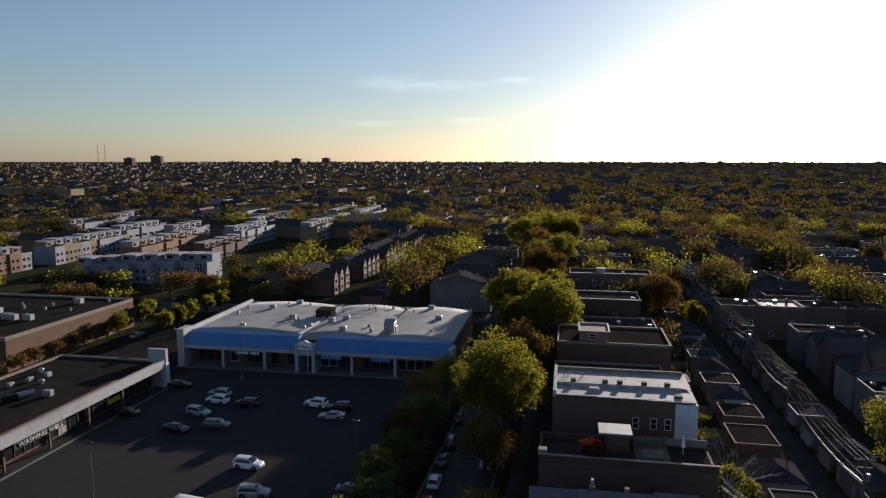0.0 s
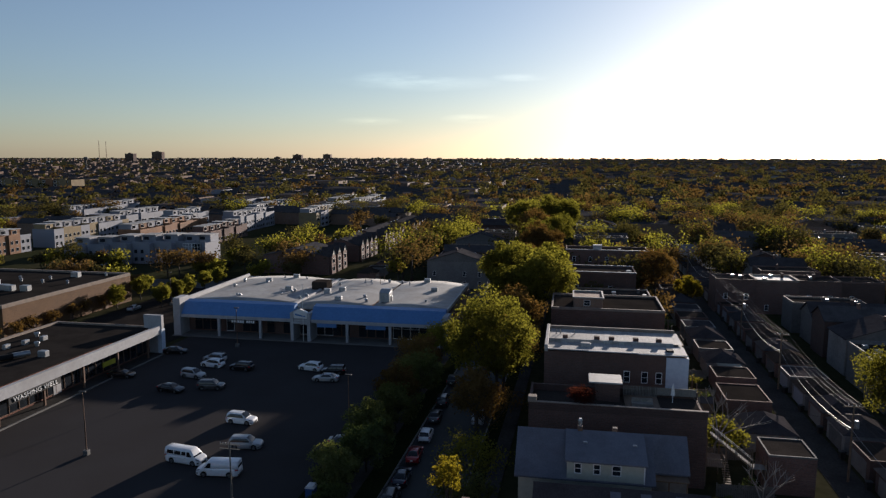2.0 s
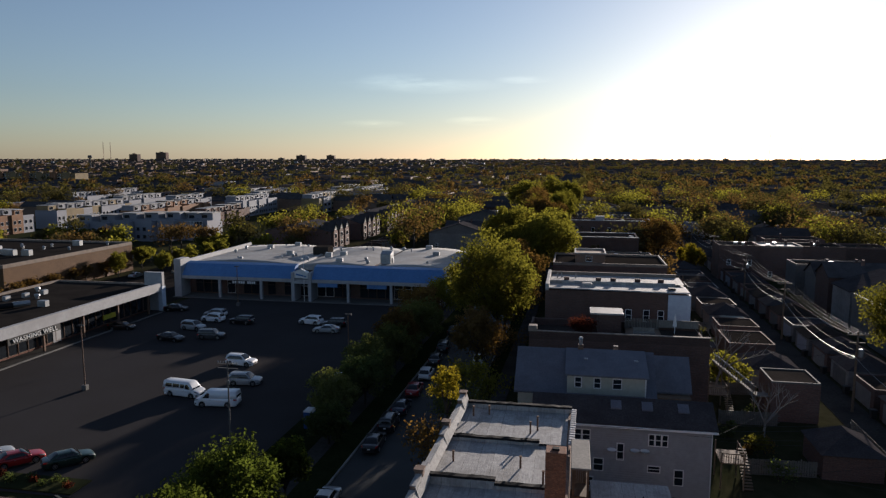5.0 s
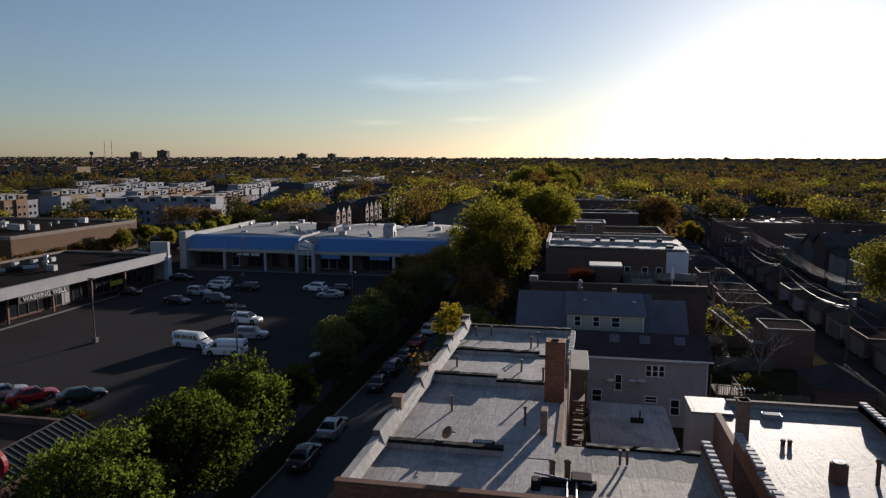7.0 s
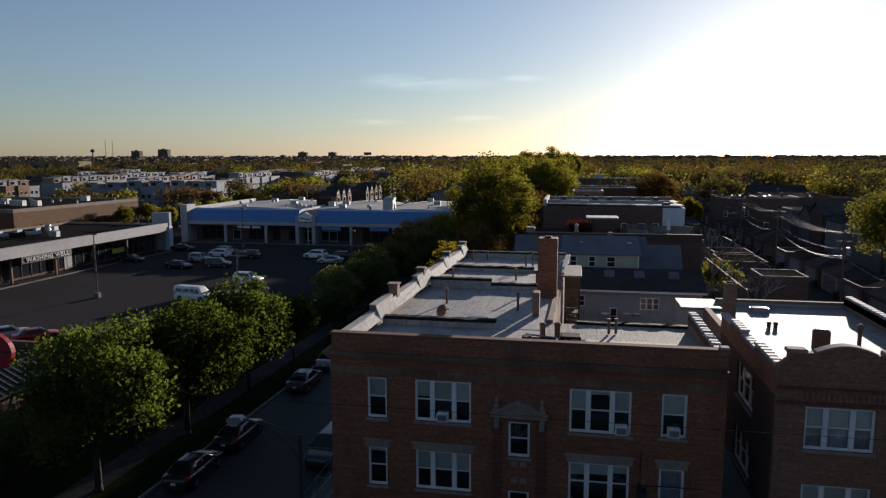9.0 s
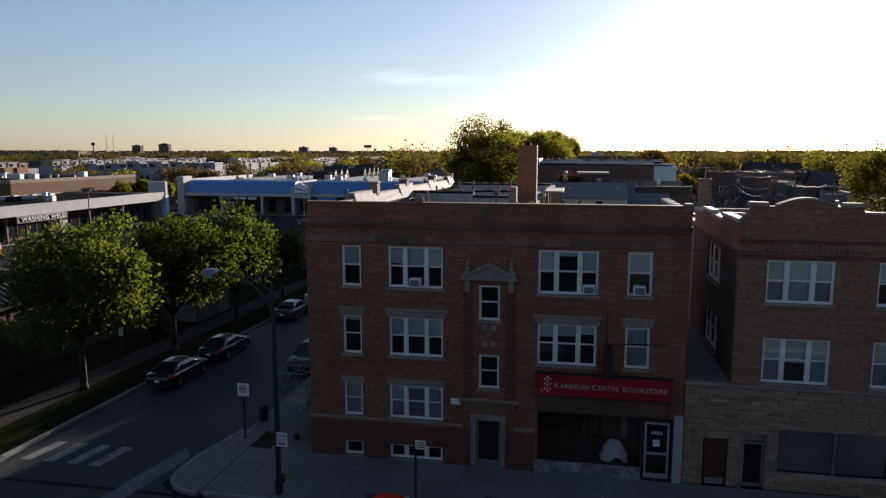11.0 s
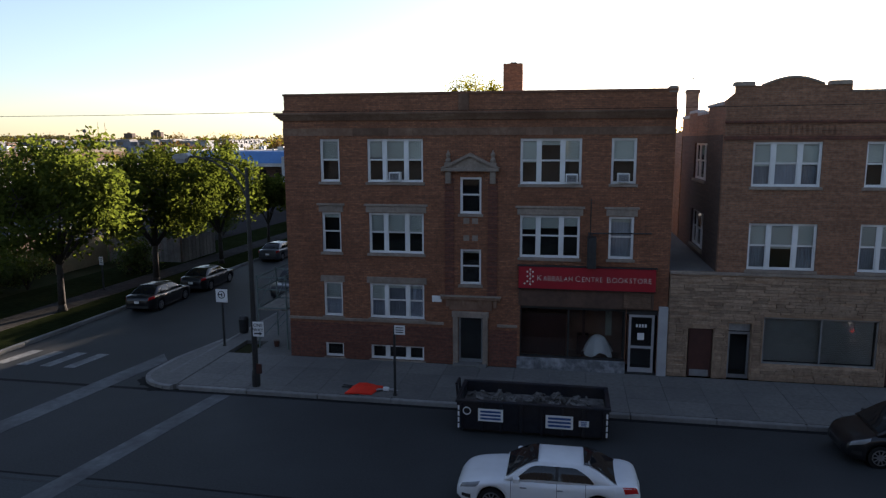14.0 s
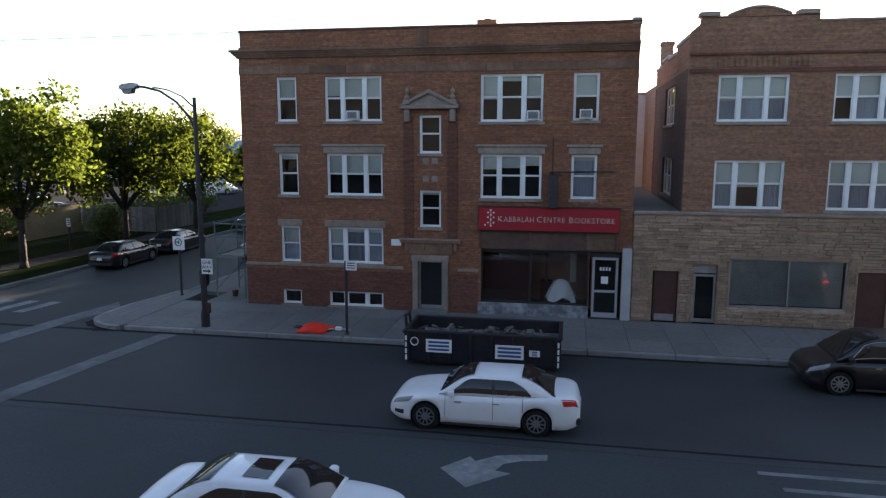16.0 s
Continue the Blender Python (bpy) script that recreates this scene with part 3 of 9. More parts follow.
lot = Solid().add([(-77, 30, 0.0), (-18.2, 30, 0.0), (-16.0, 119, 0.0), (-75, 119, 0.0)], [(0, 1, 2, 3)])
lot.add([(v[0], v[1], -0.4) for v in lot.v], [(3, 2, 1, 0)])
lot.f += [(0, 4, 5, 1), (1, 5, 6, 2), (2, 6, 7, 3), (3, 7, 4, 0)]
tagged(part("parking_lot", lot, "lot", kind="structure", label="wide worn asphalt parking lot"), category="parking lot")
tagged(part("service_road", Solid().box(-112, -80, 40, 190, -0.4, -0.02, SKEW), "store_roof", kind="structure", label="asphalt drive behind the shops"), category="road")
tagged(part("cross_road", Solid().box(-160, -14, 172, 184, -0.4, -0.01), "asphalt", kind="structure", label="asphalt cross street beyond the shops"), category="road")

# pavement of the main road: bed, slabs and kerb
walk_bed = part("pavement", Solid().box(-3.2, 40, -4.5, 0.0, -0.3, 0.10), "kerb", kind="structure", label="pale concrete pavement with joints and stains")
tagged(walk_bed, category="pavement")
slab = Solid().cbox(0, 1.5, 0, 1.45, -0.04, 0.05, 0.004).data("slab", "concrete")
for i in range(29):
    for j in range(3):
        part("slab", slab, None, walk_bed, at=(-3.15 + 1.512 * i, -4.46 + 1.462 * j, 0.10))
corner = Solid()
CC = (-3.3, -3.0)
arc = [(-3.2, 0.0), (-3.2, -4.5)] + [(CC[0] - 1.75 * math.sin(a), CC[1] - 1.6 * math.cos(a)) for a in [k * math.pi / 16 for k in range(9)]] + [(-5.0, -1.2), (-4.3, 2.0), (-3.2, 2.0)]
corner.prism(arc[1:] , "z", -0.3, 0.148)
tagged(part("corner_pavement", corner, "concrete", kind="structure", label="rounded concrete street corner"), category="pavement")
kerb = thing("kerb", (0, 0, 0), "pale concrete kerb along the street", "kerb", kind="structure")
kstone = Solid().cbox(0, 2.98, -0.2, 0, -0.2, 0.155, 0.03).data("kerb_stone", "kerb")
for i in range(14):
    part("kerb_stone", kstone, None, kerb, at=(-3.0 + 3.0 * i, -4.5, 0))
for x0, s in ((-4.3, 1), (-14.0, -1)):
    for i in range(36):
        y = -3.2 + 3.0 * i
        part("kerb_stone", kstone, None, kerb, at=pose(x0 + SKEW * y + (0 if s > 0 else -0.2), y, 0, 0, 0, 90 - math.degrees(math.atan(SKEW))))
ck = Solid()
for a, b in zip(arc[2:-2], arc[3:-1]):
    n_ = Vector((b[1] - a[1], a[0] - b[0])).normalized() * -0.2
    ck.prism([a, b, (b[0] + n_.x, b[1] + n_.y), (a[0] + n_.x, a[1] + n_.y)], "z", -0.2, 0.155)
part("corner_kerb", ck, "kerb", kerb)

# pavements and grass strips of the side street
def strip(name, x0, x1, y0, y1, z, material, label, category):
    return tagged(part(name, Solid().box(x0, x1, y0, y1, -0.3, z, SKEW), material, kind="structure", label=label), category=category)


strip("corner_side_pavement", -2.1, -0.02, 0.0, 16, 0.13, "concrete", "pale concrete pavement beside the corner building", "pavement")
strip("side_pavement", -2.1, -0.02, 16, 480, 0.13, "alley", "narrow concrete pavement beside the houses", "pavement")
strip("paved_strip", -4.28, -2.1, 2.02, 16, 0.125, "concrete", "concrete paving beside the corner building", "pavement")
strip("grass_strip", -4.28, -2.1, 16, 480, 0.11, "grass", "dark grass strip beside the kerb", "grass")
strip("far_grass_strip", -17.0, -14.22, -3.2, 480, 0.11, "grass", "mown grass strip with street trees", "grass")
strip("far_pavement", -19.0, -17.0, -3.2, 480, 0.13, "alley", "concrete pavement beyond the grass strip", "pavement")
strip("planted_strip", -23.5, -19.0, 0, 118, 0.10, "grass", "dark hedge strip beside the parking lot", "grass")
tagged(part("far_corner_pavement", Solid().box(-60, -13.9, -4.5, -3.2, -0.3, 0.14), "concrete", kind="structure", label="concrete pavement on the far street corner"), category="pavement")
tagged(part("near_pavement", Solid().box(-60, 60, -27, -22.5, -0.3, 0.14), "concrete", kind="structure", label="concrete pavement on the near side of the road"), category="pavement")

# painted road marks
def mark(pts, z=0.004, name="road_mark", mat="line", label="worn white road marking"):
    s = Solid().add([(x, y, z) for x, y in pts] + [(x, y, -0.03) for x, y in pts], [tuple(range(len(pts))), tuple(range(2 * len(pts) - 1, len(pts) - 1, -1))])
    n = len(pts)
    s.f += [(i, (i + 1) % n, n + (i + 1) % n, n + i) for i in range(n)]
    return tagged(part(name, s, mat, kind="structure", label=label), category="road marking")


wob = [(-60 + 1.5 * k, -12.2 + 0.09 * noise.noise((k * 0.31, 2.0, 0.0))) for k in range(81)]
mark([(-60, -22.2), (60, -22.2)] + list(reversed(wob)), name="worn_lane", mat="asphalt_worn", label="paler worn asphalt of the turning lanes")
mark([(x, y - 0.05) for x, y in wob] + [(x, y + 0.05) for x, y in reversed(wob)], 0.007, "tar_seam", "tar", "dark tar seam between two lanes of asphalt")
mark([(-60, -12.62), (60, -12.62), (60, -12.5), (-60, -12.5)], 0.007, mat="asphalt", name="lane_seam", label="dark seam along the worn lane")
mark([(-60, -4.98), (60, -4.98), (60, -4.76), (-60, -4.76)], 0.004, "gutter", "tar", "dark gutter strip along the kerb")
mark([(17.2, -15.45), (60, -15.45), (60, -15.31), (17.2, -15.31)], 0.008, mat="line_worn", name="lane_line")
mark([(11.5, -14.1), (12.1, -13.4), (12.25, -13.62), (12.7, -13.25), (13.2, -13.1), (13.9, -13.0), (13.9, -13.3), (13.3, -13.42), (12.9, -13.65), (12.75, -14.0), (13.1, -14.1), (12.2, -14.9)], 0.008, name="turn_arrow", label="white left-turn arrow painted on asphalt")
for k in range(3):
    mark([(18.6 + 0.35 * k, -12.95 - 0.72 * k), (24.5, -12.95 - 0.72 * k), (24.5, -13.12 - 0.72 * k), (18.6 + 0.35 * k, -13.12 - 0.72 * k)], z=0.008, mat="line_worn", name="hatching")
mark([(-3.9, -21.5), (-2.9, -21.5), (-0.55, -5.0), (-1.25, -5.0)], 0.010, mat="line_faint", name="crossing_edge", label="pale worn band across the road")
mark([(-9.6, -21.5), (-8.5, -21.5), (-5.5, -1.4), (-6.3, -0.4)], 0.010, mat="line_faint", name="crossing_edge", label="pale worn band across the road")
puddle = [(CC[0] - 1.82 * math.sin(a), CC[1] - 1.7 * math.cos(a)) for a in [0.25 + 0.13 * k for k in range(9)]]
mark(puddle + [(CC[0] + (x - CC[0]) * (1.22 + 0.1 * math.sin(2.3 * k)), CC[1] + (y - CC[1]) * (1.2 + 0.12 * math.sin(1.7 * k))) for k, (x, y) in reversed(list(enumerate(puddle)))], 0.014, "puddle", "tar", "dark damp patch at the corner kerb")
for k in range(4):
    x = -13.3 + 1.2 * k
    mark([(x, -3.0), (x + 0.55, -3.0), (x + 0.85, -0.9), (x + 0.3, -0.9)], mat="line", name="crossing_bar", label="worn white crossing bar")

# ---- corner apartment building ----
def window_unit(parent, x0, x1, z0, z1, y, lights=1, ac=None, blinds=0.5, curtain=False, deep=0.14, frame_mat="white", seed=0):
    """A window in a wall that faces -y: frame, sashes, panes, blind and a shallow box coloured dark as an unlit room.
    """
    rnd = random.Random(seed)
    del_w, h = x1 - x0, z1 - z0
    yb = deep
    t = 0.062
    share = [1] if lights == 1 else ([0.92, 1.16, 0.92] if lights == 3 else [1] * lights)
    tot = sum(share)
    xs = [0.0]
    for s in share:
        xs.append(xs[-1] + del_w * s / tot)
    fr = Solid().wall(0, del_w, 0, h, yb - 0.05, 0.11, [(xs[k] + (t if k == 0 else 0.07), xs[k + 1] - (t if k == lights - 1 else 0.07), t, h - t) for k in range(lights)])
    w = part("window", fr, frame_mat, parent, at=(x0, y, z0))
    part("window_sill", Solid().cbox(-0.08, del_w + 0.08, -0.07, yb - 0.05, -0.12, 0.0, 0.02), "limestone", w)
    for k in range(lights):
        a, b = xs[k] + (t if k == 0 else 0.07), xs[k + 1] - (t if k == lights - 1 else 0.07)
        m = h * 0.52
        s = 0.038
        for lo, hi, yy in (((t, m, yb + 0.005), (m, h - t, yb - 0.025)) if h > 1 else ((t, h - t, yb - 0.01),)):
            part("sash", Solid().wall(a, b, lo, hi, yy, 0.03, [(a + s, b - s, lo + s, hi - s)]), frame_mat, w)
        for lo, hi, yy in (((t, m, yb + 0.02), (m, h - t, yb - 0.01)) if h > 1 else ((t, h - t, yb + 0.004),)):
            part("pane", Solid().box(a + s, b - s, yy, yy + 0.006, lo + s, hi - s), "pane", w).visible_shadow = False
        drop = blinds + rnd.uniform(-0.06, 0.06)
        if rnd.random() < 0.16:
            drop = 0.12
        if drop > 0.05:
            part("blind", Solid().box(a + 0.01, b - 0.01, yb + 0.09, yb + 0.10, h - t - (h - 2 * t) * drop, h - t), "blind", w)
        if curtain and rnd.random() < 0.85:
            cu, n = Solid(), 14
            pts = [(a + (b - a) * i / n, yb + 0.14 + 0.02 * (i % 2)) for i in range(n + 1)]
            cu.prism(pts + [(x, yy + 0.008) for x, yy in reversed(pts)], "z", t, h - t)
            part("curtain", cu, "curtain", w)
    # shallow box behind the panes, its room shade put into the colour
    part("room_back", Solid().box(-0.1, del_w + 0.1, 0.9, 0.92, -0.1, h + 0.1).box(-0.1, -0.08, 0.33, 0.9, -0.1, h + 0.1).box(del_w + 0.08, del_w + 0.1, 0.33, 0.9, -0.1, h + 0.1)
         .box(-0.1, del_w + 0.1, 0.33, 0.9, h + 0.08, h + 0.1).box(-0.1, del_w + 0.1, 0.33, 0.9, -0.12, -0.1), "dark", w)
    if ac is not None:
        c = xs[ac] + (xs[ac + 1] - xs[ac]) / 2
        part("air_conditioner", Solid().cbox(c - 0.25, c + 0.25, -0.16, yb + 0.1, 0.06, 0.44, 0.02), "white", w, "white window air conditioner")
        gr = Solid().wall(c - 0.21, c + 0.21, 0.10, 0.40, -0.185, 0.02, [(c - 0.185, c + 0.185, 0.125, 0.375)])
        for i in range(6):
            gr.box(c - 0.185, c + 0.185, -0.18, -0.17, 0.135 + 0.042 * i, 0.15 + 0.042 * i)
        part("grille", gr, "dull_white", w)
        part("coil", Solid().box(c - 0.2, c + 0.2, -0.168, -0.162, 0.11, 0.39), "black", w)
    return w


corner_b = thing("apartment_building", (0, 0, 0.14), "three-storey red brick apartment building with stone trim and silver roof", "building")
WIN = [  # x0, x1, z0, z1, lights, air conditioner, blind, curtain
    (1.68, 2.58, 8.26, 10.13, 1, None, 0.47, False), (3.85, 6.35, 8.26, 10.13, 3, 1, 0.47, False), (10.54, 13.08, 8.22, 10.13, 3, 2, 0.47, False), (14.28, 15.29, 8.26, 10.13, 1, 0, 0.5, False),
    (1.68, 2.57, 5.10, 6.90, 1, None, 0.45, False), (3.87, 6.36, 5.10, 6.90, 3, None, 0.45, False), (10.56, 13.08, 5.08, 6.90, 3, None, 0.3, False), (14.27, 15.29, 5.10, 6.90, 1, None, 0.5, True),
    (1.67, 2.57, 2.12, 3.72, 1, None, 0.5, True), (3.85, 6.36, 2.12, 3.72, 3, None, 0.5, True),
    (7.97, 8.90, 6.92, 8.50, 1, None, 0.0, False), (7.98, 8.90, 3.80, 5.37, 1, None, 0.1, False)]
BAS = [(1.68, 2.57, 0.20, 0.87, 1), (3.86, 6.34, 0.20, 0.87, 3)]
DOOR, SHOP = (7.90, 8.98, 0.02, 2.34), (10.62, 15.10, 0.62, 2.96)
SDOOR = (15.12, 16.42, 0.02, 2.96)
fw = Solid().wall(0, 16.78, 0, 11.25, 0, 0.32, [(a, b, c - 0.14, d - 0.14) for a, b, c, d, *_ in WIN + BAS] + [(DOOR[0], DOOR[1], -0.1, DOOR[3] - 0.14), (SHOP[0], SHOP[1], SHOP[2] - 0.14, SHOP[3] - 0.14), (SDOOR[0], SDOOR[1], -0.1, SDOOR[3] - 0.14)])
part("front_wall", fw, "brick_red", corner_b)
for i, (a, b, c, d, n, ac, bl, cu) in enumerate(WIN):
    window_unit(corner_b, a, b, c - 0.14, d - 0.14, 0, n, ac, bl, cu, seed=i)
for i, (a, b, c, d, n) in enumerate(BAS):
    window_unit(corner_b, a, b, c - 0.14, d - 0.14, 0, n, None, 0.0, False, seed=40 + i)

for x0, x1 in ((0.0, 7.62), (9.26, 10.5)):
    part("plinth", Solid().wall(x0, x1, 0.0, 1.66, -0.02, 0.019, [(a, b, c - 0.14, d - 0.14) for a, b, c, d, *_ in BAS if x0 < a < x1]), "brick_dark", corner_b, "dark maroon brick base")

# trim: bands, lintels, cornice, parapet
for x0, x1 in ((-0.03, 7.25), (9.62, 10.5)):
    part("stone_band", Solid().cbox(x0, x1, -0.05, 0.02, 1.80, 1.92, 0.015), "limestone", corner_b)
xs_, k = -0.02, 0
while xs_ < 16.7:
    w_ = min((1.9, 1.35, 1.6, 1.1)[k % 4], 16.8 - xs_)
    part("course_stone", Solid().cbox(xs_, xs_ + w_ - 0.008, -0.03 - 0.004 * (k % 2), 0.02, 10.13, 10.46, 0.012), "stone_mixed", corner_b)
    xs_, k = xs_ + w_, k + 1
cor = Solid()
for z0, z1, o in ((10.80, 10.88, 0.10), (10.88, 10.96, 0.17), (10.96, 11.03, 0.24), (11.03, 11.12, 0.30)):
    cor.box(-o, 16.78, -o, 0.0, z0, z1).box(-o, 0.0, 0.0, 3.0, z0, z1)
part("cornice", cor, "stone_mixed", corner_b)
for k in range(9):
    part("cornice_stone", Solid().cbox(-0.31 + 1.9 * k, 1.575 + 1.9 * k, -0.315, 0.0, 11.04, 11.13, 0.012), "stone_mixed", corner_b)
for (a, b, c, d, *_ ) in WIN[4:10]:
    li = Solid().cbox(a - 0.12, b + 0.12, -0.05, 0.02, d - 0.14 + 0.02, d - 0.14 + 0.30, 0.02)
    if d > 5:
        li.cbox(a - 0.2, b + 0.2, -0.10, 0.02, d - 0.14 + 0.31, d - 0.14 + 0.40, 0.02)
    part("lintel", li, "limestone", corner_b)
par = Solid().cbox(0.06, 16.78, 0.02, 0.36, 11.25, 11.86, 0.01)
part("front_parapet", par, "brick_red", corner_b)
part("coping", Solid().cbox(0.02, 16.80, -0.03, 0.40, 11.86, 11.96, 0.02), "stone_brown", corner_b, "weathered stone coping")
part("parapet_block", Solid().cbox(7.9, 8.35, -0.03, 0.03, 11.2, 11.86, 0.02), "stone_mixed", corner_b)
part("end_post", Solid().cbox(16.45, 16.82, -0.02, 0.42, 11.8, 12.05, 0.03), "limestone", corner_b)

# entrance bay: pilasters, pediment, door case
pil = Solid().cbox(0, 0.42, -0.045, 0.0, 0, 0.24, 0.012).data("pilaster_course", "brick_dark")
for x0 in (7.30, 9.18):
    for k in range(19):
        part("pilaster_course", pil, None, corner_b, at=(x0, 0, 3.1 + 0.276 * k))
ped = Solid()
ped.cbox(7.18, 9.66, -0.30, 0.0, 8.62, 8.76, 0.03)
ped.prism([(7.22, 8.76), (9.62, 8.76), (8.43, 9.32)], "y", -0.16, 0.0)
ped.prism([(7.14, 8.76), (7.36, 8.76), (8.43, 9.26), (9.48, 8.76), (9.70, 8.76), (8.43, 9.40)], "y", -0.30, 0.0)
for x in (7.36, 9.28):
    ped.cbox(x, x + 0.24, -0.24, 0.0, 8.10, 8.62, 0.04)
for x in (7.48, 9.40):
    ped.cbox(x - 0.16, x + 0.16, -0.24, -0.02, 8.80, 9.0, 0.03)
    ped.lathe([(0.10, 0), (0.13, 0.08), (0.06, 0.2), (0.10, 0.32), (0.04, 0.45), (0.01, 0.52)], 10, (x, -0.14, 9.0))
part("pediment", ped, "limestone", corner_b, "carved limestone pediment with urns")
pan = Solid().cbox(0, 0.26, -0.03, 0.0, 0, 0.25, 0.01).data("stone_panel", "limestone")
for x in (8.12, 8.50):
    for z in (5.6, 6.35):
        part("stone_panel", pan, None, corner_b, at=(x, 0, z))
arch = Solid().cbox(7.12, 9.76, -0.14, 0.0, 3.0, 3.12, 0.02)
for x in (7.35, 8.05, 8.8, 9.45):
    arch.cbox(x, x + 0.16, -0.10, 0.0, 2.66, 3.0, 0.03)
arch.cbox(7.5, 9.4, -0.04, 0.0, 2.52, 3.0, 0.01)
part("door_hood", arch, "stone_mixed", corner_b)
part("hood_cap", Solid().cbox(7.08, 9.8, -0.17, 0.0, 3.12, 3.18, 0.02), "limestone", corner_b)
case = Solid().cbox(7.66, 7.90, -0.10, 0.1, 0.0, 2.30, 0.03).cbox(8.98, 9.22, -0.10, 0.1, 0.0, 2.30, 0.03).cbox(7.62, 9.26, -0.12, 0.1, 2.20, 2.46, 0.03)
part("door_case", case, "limestone", corner_b)
# dark sheet behind the door glass in place of an unlit hall
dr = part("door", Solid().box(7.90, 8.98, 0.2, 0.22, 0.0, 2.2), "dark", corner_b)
part("door_frame", Solid().box(7.90, 7.98, 0.14, 0.2, 0.0, 2.2).box(8.90, 8.98, 0.14, 0.2, 0.0, 2.2).box(7.98, 8.9, 0.14, 0.2, 2.12, 2.2).box(7.98, 8.9, 0.14, 0.2, 0.0, 0.25), "steel", dr)
part("pane", Solid().box(7.98, 8.9, 0.17, 0.176, 0.25, 2.12), "pane", dr)
part("step", Solid().cbox(7.7, 9.2, -0.35, 0.2, -0.05, 0.10, 0.02), "concrete", corner_b)
part("plaque", Solid().cbox(6.72, 7.16, -0.03, 0.0, 2.84, 3.12, 0.01), "white", corner_b, "small white wall plaque")

# bookshop front
sf = Solid().wall(SHOP[0], SHOP[1], SHOP[2] - 0.14, SHOP[3] - 0.14, 0.13, 0.07, [(x0 + 0.035, x1 - 0.035, SHOP[2] - 0.04, SHOP[3] - 0.28) for x0, x1 in ((SHOP[0] + 0.02, 12.7), (12.7, SHOP[1] - 0.02))])
front = part("shop_window", sf, "black", corner_b, "dark framed shop window")
part("pane", Solid().box(SHOP[0] + 0.05, SHOP[1] - 0.05, 0.165, 0.172, SHOP[2] - 0.04, SHOP[3] - 0.28), "pane", front).visible_shadow = False
part("room_back", Solid().box(10.5, 15.2, 1.7, 1.75, 0.3, 3.1).box(10.5, 15.2, 0.34, 1.7, 0.35, 0.4).box(10.5, 15.2, 0.34, 1.7, 3.0, 3.05).box(10.45, 10.5, 0.34, 1.7, 0.3, 3.0).box(15.2, 15.25, 0.34, 1.7, 0.3, 3.0), "shop_room", front)
part("bookcase", Solid().box(10.9, 11.3, 1.0, 1.4, 0.4, 2.4).box(11.8, 12.4, 1.2, 1.5, 0.4, 1.5).box(13.1, 13.6, 1.1, 1.5, 0.4, 1.3), "door_red", front)
part("post", Solid().box(13.3, 13.42, 0.5, 0.62, 0.4, 2.9), "door_red", front)
# stripe of yellow light inside the shop, painted as a cream strip
part("doorway", Solid().box(14.35, 14.62, 1.6, 1.69, 1.2, 2.5), "siding_cream", front)
part("partition", Solid().box(10.6, 12.6, 0.9, 0.95, 0.4, 2.3), "door_red", front)
part("stall_riser", Solid().cbox(10.5, 15.12, -0.10, 0.02, -0.02, 0.52, 0.02), "peeling", corner_b, "peeling painted concrete stall riser")
part("shop_pier", Solid().cbox(16.42, 16.80, -0.14, 0.02, -0.02, 3.0, 0.02), "dull_white", corner_b, "whitewashed pier")
board_ = part("shop_board", Solid().cbox(10.55, 16.2, -0.08, 0.0, 2.84, 3.62, 0.02), "brown_board", corner_b, "dark brown boarded band")
for x in (10.55, 12.62, 14.86, 16.1):
    part("batten", Solid().cbox(x, x + 0.09, -0.11, -0.08, 2.86, 3.62, 0.008), "brown_board", board_)
for k in range(7):
    part("shutter_slat", Solid().cbox(14.97, 16.08, -0.13, -0.08, 2.9 + 0.1 * k, 2.985 + 0.1 * k, 0.012), "rust", board_)
sd = part("shop_door", Solid().box(15.25, 15.35, 0.2, 0.27, 0.0, 2.55).box(16.2, 16.3, 0.2, 0.27, 0.0, 2.55).box(15.35, 16.2, 0.2, 0.27, 2.45, 2.55).box(15.35, 16.2, 0.2, 0.27, 0.0, 0.22).box(15.35, 16.2, 0.2, 0.27, 1.08, 1.18), "dull_white", corner_b, "pale metal framed glass door")
part("pane", Solid().box(15.35, 16.2, 0.232, 0.238, 0.2, 2.45), "pane", sd)
part("poster", Solid().box(15.62, 15.9, 0.222, 0.23, 1.45, 1.75), "white", sd)
num = Solid()
for k in range(4):
    num.box(15.55 + 0.12 * k, 15.63 + 0.12 * k, 0.222, 0.23, 2.0, 2.14)
part("number_bars", num, "white", sd)
# transom and recess coloured dark to stand for unlit depth
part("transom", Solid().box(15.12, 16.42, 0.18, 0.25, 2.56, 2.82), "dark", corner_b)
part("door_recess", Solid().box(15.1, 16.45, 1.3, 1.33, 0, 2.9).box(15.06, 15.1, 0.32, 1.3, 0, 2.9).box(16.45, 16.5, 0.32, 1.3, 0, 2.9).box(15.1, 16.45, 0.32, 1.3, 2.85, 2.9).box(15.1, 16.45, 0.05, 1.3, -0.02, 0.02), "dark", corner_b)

# walls of the two wings, and the roof with its fire walls
WY = 31.3
part("side_wall", Solid().box(0.0, 0.34, 0.32, WY, 0, 11.2, 0.03), "brick_common", corner_b)
part("court_wall", Solid().box(9.1, 9.4, 8.3, WY, 0, 10.95, 0.02), "brick_common", corner_b)
part("rear_wall", Solid().box(0.34, 9.1, WY - 0.3, WY, 0, 11.0, 0.03), "brick_common", corner_b)
